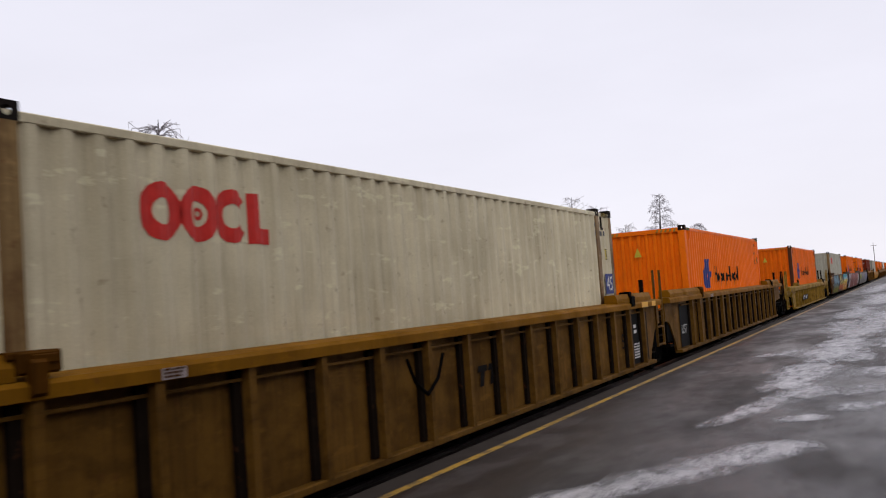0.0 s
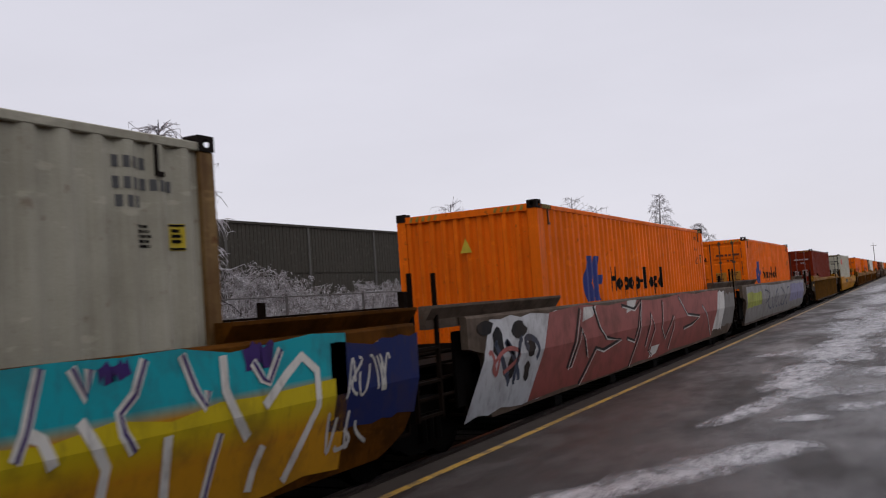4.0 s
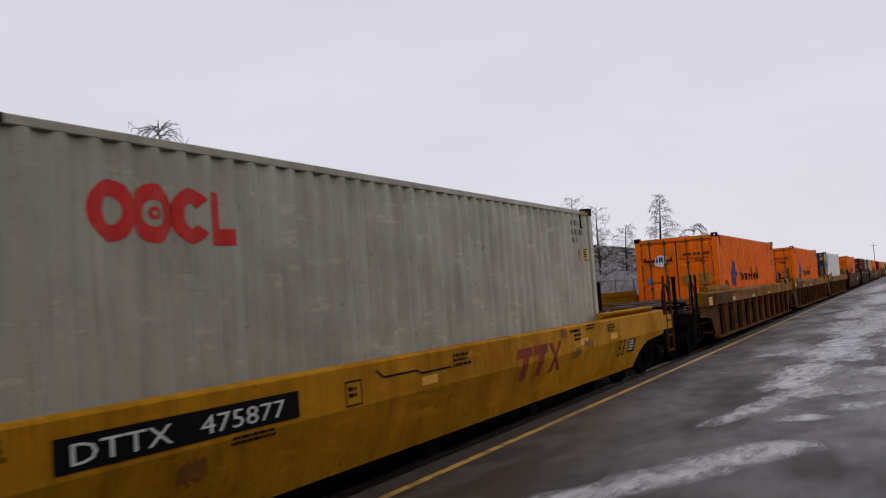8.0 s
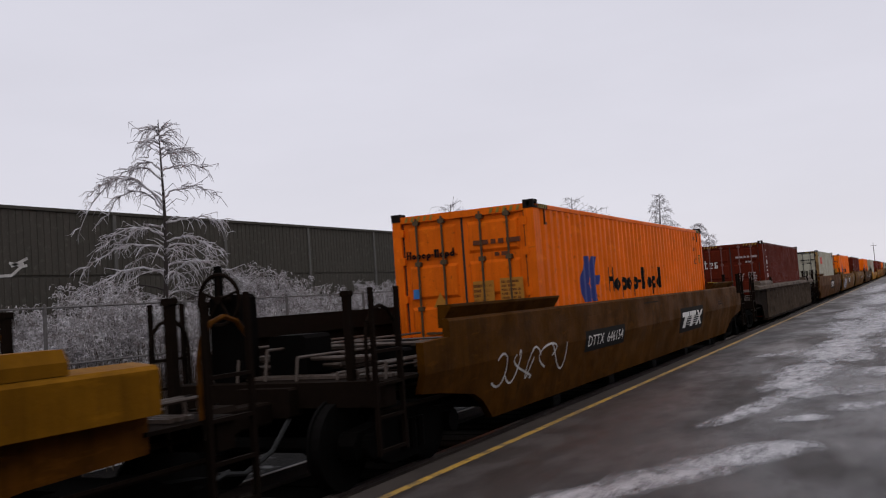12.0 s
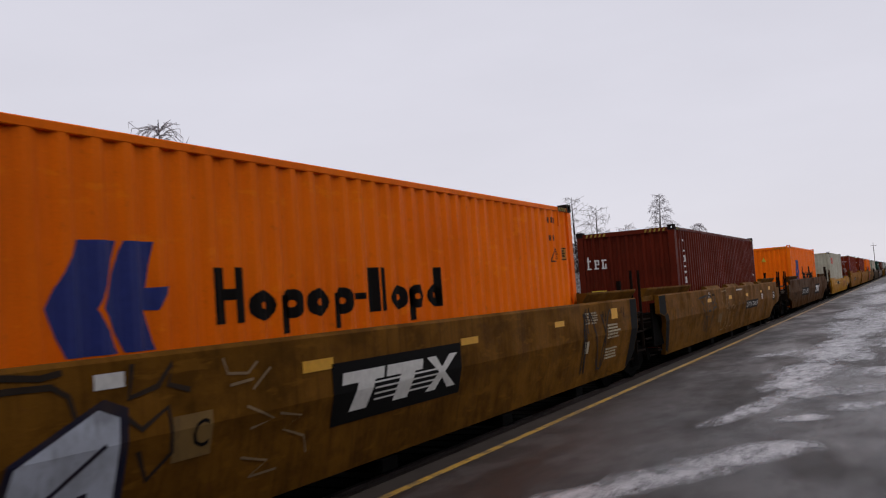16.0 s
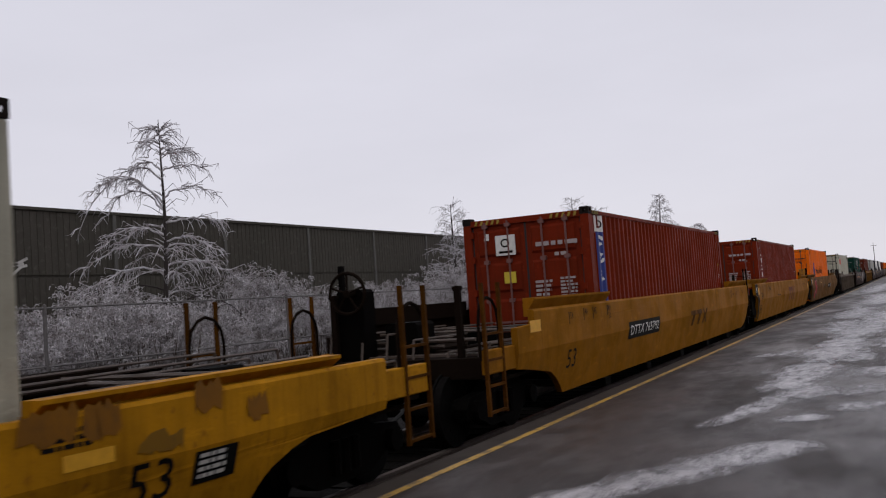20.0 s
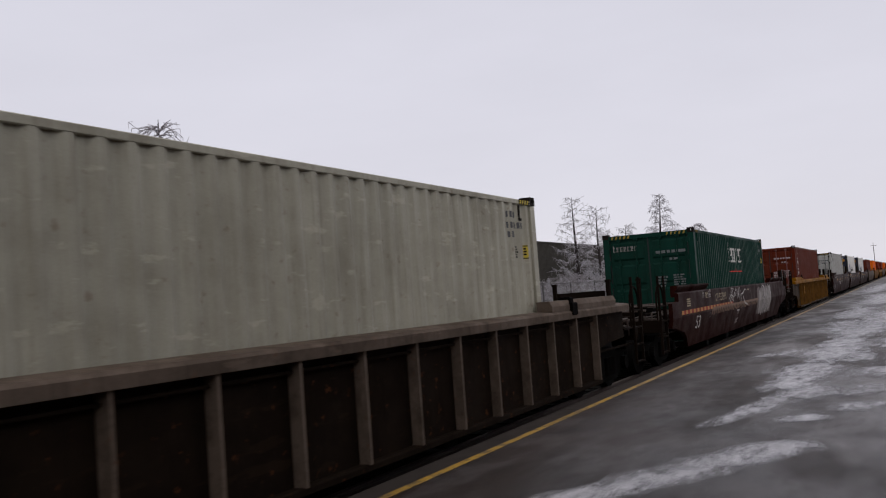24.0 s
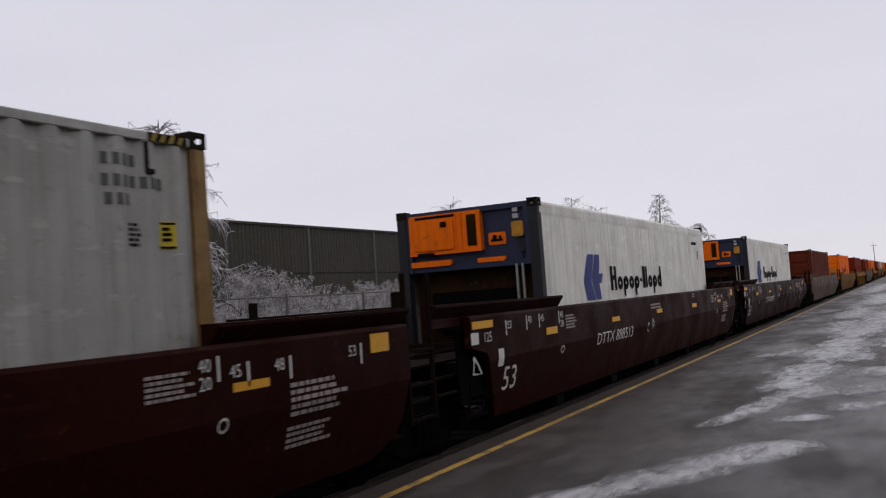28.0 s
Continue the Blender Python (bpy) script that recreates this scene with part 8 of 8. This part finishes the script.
    tail = [(REDBROWN, "smooth", CAR_GREY), (ORANGE, "smooth", CAR_TAN), (MAROON, "ribbed", CAR_DARK), (MAROON, "smooth", CAR_GREY), (ORANGE, "ribbed", CAR_BROWN), (MAROON, "smooth", CAR_BROWN),
            (GREY, "smooth", CAR_TAN), (ORANGE, "ribbed", CAR_BROWN), (REDBROWN, "smooth", CAR_BROWN), (ORANGE, "yellow", CAR_YELLOW), (GREYBLUE, "smooth", CAR_GREY), (ORANGE, "smooth", CAR_BROWN)]
    for i, (paint, kind, cp) in enumerate(tail):
        u = 601.8 + 24.0 * i
        car, f = well_car("distant weathered steel container well car", kind, cp, u, False, False)
        c = container("distant corrugated steel shipping container", paint, "door", seed=i)
        couple(u, car, orange_marks(c) if paint is ORANGE else c)


def travel(t):
    """How far the train has run at t seconds: 19.0 m/s at first, 19.6 m/s from 8 s on."""
    if t <= 2.5:
        return 19.02 * t
    if t <= 8:
        k = t - 2.5
        return 47.55 + 19.02 * k + 0.5 * (0.58 / 5.5) * k * k
    return 153.755 + 19.59 * (t - 8)


def motions():
    times_ = [0, 1, 2, 3, 4, 5, 6, 7, 8, 10, 14, 18, 22, 25, 28]
    for u, ob in TRAIN:
        walk(ob, [(t, pose(0, u - travel(t), 0)) for t in times_])
    # wheels roll while they are near the platform
    for w, y, u in WHEELSETS:
        n0 = next((k for k in range(841) if u - travel(k / 30) < 42), None)
        if n0 is None:
            continue
        n1 = next((k for k in range(n0, 841) if u - travel(k / 30) < 1), 840)
        if n1 <= n0 + 1:
            continue
        rows = [(0, pose(0, y, WHEEL_R))] if n0 > 0 else []
        for k in range(n0, n1 + 1):
            rows.append((k / 30, pose(0, y, WHEEL_R, math.degrees((travel(k / 30) - travel(n0 / 30)) / WHEEL_R))))
        if n1 < 840:
            rows.append((28, rows[-1][1]))
        walk(w, rows)


# ---- frosted plants behind the track ----
BARK = plain("dark_wet_bark", (0.035, 0.028, 0.025), 0.85)
def frost_material(name, low, brown, tip, scale):
    m, nt, bsdf = nodes_of(name)
    tc = nt.nodes.new("ShaderNodeTexCoord")
    f = noisy(nt, tc.outputs["Object"], scale, 4, 0.38, 0.62)
    info = nt.nodes.new("ShaderNodeObjectInfo")
    r = nt.nodes.new("ShaderNodeMapRange")
    r.inputs["From Min"].default_value, r.inputs["From Max"].default_value = 0.35, 1.0
    nt.links.new(info.outputs["Random"], r.inputs[0])
    base = mixed(nt, low, brown, r.outputs[0])
    nt.links.new(mixed(nt, base, tip, f), bsdf.inputs["Base Color"])
    bsdf.inputs["Roughness"].default_value = 0.3
    return m


FROST = frost_material("ice_coated_twig", (0.30, 0.28, 0.285), (0.24, 0.205, 0.195), (0.58, 0.56, 0.59), 7.0)
TUFT = frost_material("ice_coated_weed", (0.105, 0.085, 0.076), (0.06, 0.04, 0.03), (0.53, 0.505, 0.52), 3.0)
REED = plain("brown_dead_stem", (0.075, 0.055, 0.042), 0.85, 0, 0.25, 6.0)


def limb(bm, pts, r0, r1, n=5):
    """A tapering bent limb through points."""
    rings = []
    for i, p in enumerate(pts):
        q = pts[min(i + 1, len(pts) - 1)]
        o = pts[max(i - 1, 0)]
        d = (Vector(q) - Vector(o)).normalized()
        s = d.cross(Vector((0.31, 0.2, 0.93))).normalized()
        t = d.cross(s)
        r = r0 + (r1 - r0) * i / (len(pts) - 1)
        rings.append([bm.verts.new(Vector(p) + (s * math.cos(6.2832 * k / n) + t * math.sin(6.2832 * k / n)) * r) for k in range(n)])
    for a, b in zip(rings, rings[1:]):
        for k in range(n):
            bm.faces.new((a[k], a[(k + 1) % n], b[(k + 1) % n], b[k]))


def droop(start, heading, length, rise, fall, steps, rnd):
    """Points along a bough that rises, bends over and hangs."""
    x, y, z = start
    pts = [(x, y, z)]
    for i in range(1, steps + 1):
        k = i / steps
        l = length * k
        pts.append((x + math.cos(heading) * l + rnd.uniform(-0.03, 0.03), y + math.sin(heading) * l + rnd.uniform(-0.03, 0.03), z + length * (rise * k - fall * k * k)))
    return pts


def frosted_tree(seed, tall, spread, where, label, boughs=44, lean=(0.0, 0.9), weep=1.0, dense=1.0, low=0.26, plan=(), glaze=1.0):
    rnd = random.Random(seed)
    tree = thing("tree", label, "tree", "ice-coated trees")
    tree.matrix_basis = pose(*where)
    bm = bmesh.new()
    stem = []
    for i in range(13):
        k = i / 12
        stem.append((lean[0] * k * k + 0.06 * math.sin(5 * k + seed), lean[1] * k * k + 0.05 * math.sin(7 * k + seed), tall * k))
    limb(bm, stem, (0.014 if plan else 0.024) * tall, 0.008, 8)
    at = lambda k: tuple(a + (b - a) * (k * 12 - int(k * 12)) for a, b in zip(stem[min(11, int(k * 12))], stem[min(12, int(k * 12) + 1)]))
    tw = bmesh.new()

    def twig(pts, r0, r1, n=5):
        limb(tw, pts, r0 * glaze, r1 * glaze, n)
    # the boughs that make its outline: height, side, reach, rise, fall
    for k, side, reach, rise, fall in plan:
        heading = (0.467 if side > 0 else 3.609) + rnd.uniform(-0.45, 0.45)
        pts = droop(at(k), heading, reach, rise, fall, 12, rnd)
        pts = [(x + rnd.uniform(-0.04, 0.04), y + rnd.uniform(-0.04, 0.04), z + rnd.uniform(-0.035, 0.035)) if 0 < i < 12 else (x, y, z) for i, (x, y, z) in enumerate(pts)]
        twig(pts, 0.026, 0.011)
        for j in range(int(17 * reach) + 5):
            q = pts[rnd.randint(3, 12)]
            hang = rnd.random() ** 0.6
            l = rnd.uniform(0.08, 0.5)
            turn = heading + rnd.uniform(-1.3, 1.3)
            mid = (q[0] + 0.5 * l * math.cos(turn), q[1] + 0.5 * l * math.sin(turn), q[2] + l * (0.25 - 0.5 * hang))
            tip = (mid[0] + 0.4 * l * math.cos(turn), mid[1] + 0.4 * l * math.sin(turn), mid[2] + l * (0.35 - 1.0 * hang))
            twig([q, mid, tip], 0.010, 0.006, 4)
            for _ in range(2):
                e = mid if rnd.random() < 0.5 else tip
                twig([e, (e[0] + rnd.uniform(-0.1, 0.1), e[1] + rnd.uniform(-0.1, 0.1), e[2] - rnd.uniform(-0.05, 0.22))], 0.006, 0.003, 3)
    for i in range(boughs):
        k = low + ((0.6 if plan else 0.99) - low) * i / boughs
        heading = i * 2.4 + rnd.uniform(-0.5, 0.5)
        l = spread * (1.02 - k) ** 1.15 * rnd.uniform(0.35, 1.4) + 0.22
        pts = droop(at(k), heading, l, rnd.uniform(0.3, 0.9) + 0.9 * max(0, k - 0.7), rnd.uniform(0.3, 1.15) * weep * (1.15 - 0.5 * k), 9, rnd)
        limb(bm if l > spread * 0.5 and i % 2 == 0 else tw, pts, 0.024 if l > 1 else 0.014, 0.006)
        for j in range(int(13 * dense * (0.5 + l / spread) * (1.25 - 0.7 * k))):
            q = pts[rnd.randint(2, 9)]
            sub = droop(q, heading + rnd.uniform(-1.3, 1.3), rnd.uniform(0.2, 0.7), rnd.uniform(-0.3, 0.8), rnd.uniform(0.1, 1.2) * weep, 4, rnd)
            twig(sub, 0.008, 0.004, 4)
            for _ in range(2):
                e = sub[rnd.randint(1, 4)]
                twig([e, (e[0] + rnd.uniform(-0.1, 0.1), e[1] + rnd.uniform(-0.12, 0.12), e[2] - rnd.uniform(0.05, 0.3))], 0.006, 0.003, 3)
    for i in range(70 if plan else 0):
        q = at(rnd.uniform(0.3, 0.97))
        turn, l = rnd.uniform(0, 6.28), rnd.uniform(0.15, 0.55)
        twig([q, (q[0] + l * 0.6 * math.cos(turn), q[1] + l * 0.6 * math.sin(turn), q[2] + l * 0.4), (q[0] + l * math.cos(turn), q[1] + l * math.sin(turn), q[2] + l * rnd.uniform(-0.2, 0.6))], 0.012, 0.006, 4)
    for name, b, m in (("trunk", bm, BARK), ("crown", tw, FROST)):
        me = bpy.data.meshes.new(name)
        b.to_mesh(me)
        b.free()
        me.materials.append(m)
        put(name, me, tree)
    return tree


def shrub_mesh(seed, tall, arch):
    rnd = random.Random(seed)
    stems, tops = bmesh.new(), bmesh.new()
    for i in range(58):
        x, y = rnd.gauss(0, 0.34), rnd.gauss(0, 0.44)
        h = tall * (0.55 + 0.45 * rnd.random() ** 0.6)
        lx, ly = rnd.gauss(0, 0.22 * arch), rnd.gauss(0, 0.32 * arch)
        at = lambda k: (x + lx * k * k, y + ly * k * k, h * (k - 0.10 * arch * max(0, k - 0.7) ** 2 * 4))
        limb(stems, [at(0), at(0.45), at(0.8)], 0.011, 0.007, 3)
        limb(tops, [at(0.72), at(0.9), at(1.0)], 0.008, 0.004, 3)
        # rounded heads of short glazed twigs
        for k in (0.99, 0.9) if i % 3 else (1.0, 0.84, 0.66):
            p, big = at(k), rnd.uniform(0.08, 0.17)
            for j in range(12):
                o = Vector((rnd.gauss(0, 0.5), rnd.gauss(0, 0.5), rnd.gauss(0.1, 0.42))) * big
                q = (p[0] + o.x, p[1] + o.y, p[2] + o.z)
                a, l = rnd.uniform(0, 6.28), rnd.uniform(0.04, 0.11)
                limb(tops, [q, (q[0] + l * 0.6 * math.cos(a), q[1] + l * 0.6 * math.sin(a), q[2] + l * 0.25), (q[0] + l * math.cos(a), q[1] + l * math.sin(a), q[2] - l * rnd.uniform(-0.3, 0.9))], 0.0075, 0.006, 3)
    out = []
    for name, b, m in (("stem_clump", stems, REED), ("crown", tops, TUFT)):
        me = bpy.data.meshes.new(name)
        b.to_mesh(me)
        b.free()
        me.materials.append(m)
        out.append((name, me))
    return out


TREE_PLAN = ((0.96, 1, 0.22, 0.9, 0.1), (0.97, -1, 0.3, 0.7, 1.0), (0.70, -1, 1.86, 1.9, 2.05), (0.72, -1, 1.6, 1.5, 1.35), (0.70, -1, 1.35, 1.5, 1.5), (0.80, -1, 1.3, 1.1, 1.1), (0.83, -1, 0.8, 1.2, 1.2), (0.92, -1, 0.5, 0.6, 0.9),
             (0.90, 1, 0.75, 0.25, 0.4), (0.83, 1, 0.95, 0.45, 0.42), (0.74, 1, 1.1, 0.9, 0.85), (0.88, 1, 0.6, 0.3, 0.15), (0.94, 1, 0.3, 0.8, 0.3), (0.96, -1, 0.2, 1.0, 0.6),
             (0.93, 1, 0.3, 0.4, 2.0), (0.955, -1, 0.25, 0.4, 2.6), (0.93, 1, 0.3, 0.2, 2.4), (0.66, 1, 1.35, 0.3, 0.35), (0.6, 1, 1.5, 0.3, 0.6), (0.52, 1, 1.8, 0.3, 0.6), (0.65, -1, 1.2, 0.3, 0.6),
             (0.58, -1, 1.7, 0.4, 0.6), (0.5, -1, 1.9, 0.4, 0.7), (0.62, -1, 1.5, 0.7, 0.9))


BENT_PLAN = ((0.95, 1, 1.1, 1.1, 1.5), (0.9, 1, 0.8, 1.6, 2.1), (0.97, 1, 0.7, 1.4, 2.0), (0.9, -1, 1.6, 1.0, 1.5), (0.82, -1, 2.2, 0.9, 1.3), (0.75, 1, 1.9, 0.7, 1.1), (0.7, -1, 2.4, 0.6, 1.1), (0.65, 1, 2.2, 0.5, 0.9))


def build_plants():
    frosted_tree(4, 7.05, 2.7, (-9.0, 15.62, -0.56), "young ice-coated tree with drooping glazed branches", 20, (0.0, 0.12), 1.1, 1.0, 0.2, TREE_PLAN)
    frosted_tree(11, 6.5, 2.0, (-11.2, 34.9, -0.5), "slender ice-coated tree with upswept twigs", 46, (0.0, 0.3), 0.4, 1.2, glaze=1.3)
    frosted_tree(12, 7.9, 2.0, (-11.2, 51.3, -0.5), "slender ice-coated tree with upswept twigs", 42, (0.0, 0.2), 0.3, 0.9, glaze=1.6)
    frosted_tree(13, 7.6, 2.5, (-11.2, 55.9, -0.5), "slender ice-coated tree with upswept twigs", 44, (0.0, 0.2), 0.3, 1.1, glaze=1.7)
    frosted_tree(14, 6.6, 3.2, (-11.0, 61.5, -0.5), "bushy bare tree coated with ice", 46, (0.0, 0.2), 0.6, 1.2, glaze=1.8)
    frosted_tree(15, 9.6, 3.2, (-11.2, 72.2, -0.5), "tall ice-coated tree with hanging twigs", 60, (0.15, 0.3), 0.9, 1.5, glaze=2.1)
    frosted_tree(16, 7.7, 4.4, (-11.2, 83.5, -0.5), "ice-coated tree bent over by its load", 60, (0.2, 1.2), 1.4, 1.5, 0.26, BENT_PLAN, glaze=2.4)
    frosted_tree(17, 7.2, 3.8, (-11.2, 92.0, -0.5), "bushy bare tree coated with ice", 50, (0.0, 0.4), 1.0, 1.3, glaze=2.4)
    kinds = [shrub_mesh(30 + i, t, a) for i, (t, a) in enumerate(((2.95, 0.5), (2.75, 0.9), (3.0, 0.7), (2.5, 1.3), (2.8, 1.1), (2.3, 1.5)))]
    rnd = random.Random(8)
    n = 0
    for row, (x, step, y1) in enumerate(((-6.6, 0.75, 60), (-7.8, 0.9, 85), (-10.6, 1.3, 110))):
        y = 4.0
        while y < y1:
            tall = 1.04 + 0.22 * noise.noise((y * 0.45, row * 3.0, 0.5))
            k = kinds[(n * 5 + row + int(noise.noise((y * 0.2, 9.0, row)) * 4)) % len(kinds)]
            s = thing("shrub", "leafless shrub and tall weeds glazed with ice", "shrub", "ice-coated shrubs along the wall")
            s.matrix_basis = Matrix.Translation((x + rnd.uniform(-0.3, 0.3), y, -0.56)) @ Matrix.Rotation(rnd.uniform(0, 6.28), 4, "Z") @ Matrix.Scale(tall * rnd.uniform(0.9, 1.05), 4)
            for name, me in k:
                put(name, me, s)
            y += step * rnd.uniform(0.8, 1.25)
            n += 1
    # two taller bushes beside the young tree
    for x, y, k in ((-8.3, 17.6, 1.22), (-8.1, 18.5, 1.12)):
        s = thing("shrub", "tall leafless bush with upright twigs glazed with ice", "shrub", "ice-coated shrubs along the wall")
        s.matrix_basis = Matrix.Translation((x, y, -0.56)) @ Matrix.Scale(k, 4)
        for name, me in kinds[0]:
            put(name, me, s)
    # wire fence in front of the shrubs
    fence = thing("wire_fence", "old grey wire fence with steel posts", "fence", "", "structure")
    steel = plain("dull_galvanised_fence", (0.13, 0.12, 0.115), 0.6)
    post = shared("fence_post", steel, lambda bm: tube(bm, (0, 0, -0.56), (0, 0, 2.22), 0.03, 8))
    for i in range(26):
        put("fence_post", post, fence, pose(-5.5, 3.5 + 3.0 * i, 0))
    for z in (2.18, 1.3):
        put("fence_rail", shared(("fence_rail", z), steel, lambda bm: tube(bm, (-5.5, 3.5, z), (-5.5, 78.5, z), 0.018, 6)), fence)
    # far woods and a lone pole
    bm = bmesh.new()
    rnd = random.Random(3)
    for i in range(150):
        x, y, h = rnd.uniform(-60, -15), rnd.uniform(220, 800), rnd.uniform(4, 8)
        for j in range(9):
            a = rnd.uniform(0, 6.28)
            limb(bm, [(x, y, -0.6), (x + 0.4 * math.cos(a), y + 0.4 * math.sin(a), h * 0.5), (x + h * 0.25 * math.cos(a), y + h * 0.25 * math.sin(a), h * rnd.uniform(0.7, 1))], 0.08, 0.03, 3)
    me = bpy.data.meshes.new("far_woods")
    bm.to_mesh(me)
    bm.free()
    me.materials.append(FROST)
    tagged(new("far_woods", me), "distant bare frosted woods along the line", "woods", "", "stuff")
    pole = thing("utility_pole", "distant wooden utility pole with crossarm", "pole")
    put("pole", shared("pole", REED, lambda bm: tube(bm, (-6.0, 420, -0.6), (-6.0, 420, 12.8), 0.16, 8, 0.1)), pole)
    put("crossarm", shared("crossarm", REED, lambda bm: box(bm, -7.2, -4.8, 419.8, 419.92, 11.6, 11.75)), pole)
    # a sprayed white bird-like mark on the wall
    chalk = spray("white_spray_paint", (0.55, 0.53, 0.5))
    for i, line in enumerate(([(14.3, 3.18), (14.75, 3.2), (15.05, 3.42), (15.2, 3.44)], [(14.75, 3.42), (15.0, 3.52), (15.22, 3.62)], [(14.7, 3.5), (15.0, 3.44), (15.1, 3.5)])):
        ob = new("wall_graffiti", shared(("wall_graffiti", i), chalk, lambda bm: [bm.faces.new([bm.verts.new((WALL_X + 0.006, a, b)) for a, b in p]) for p in stroke(line, 0.07)]))
        ob.parent = bpy.data.objects["wall_noise"]


build_ground()
build_wall()
build_train()
build_plants()
motions()
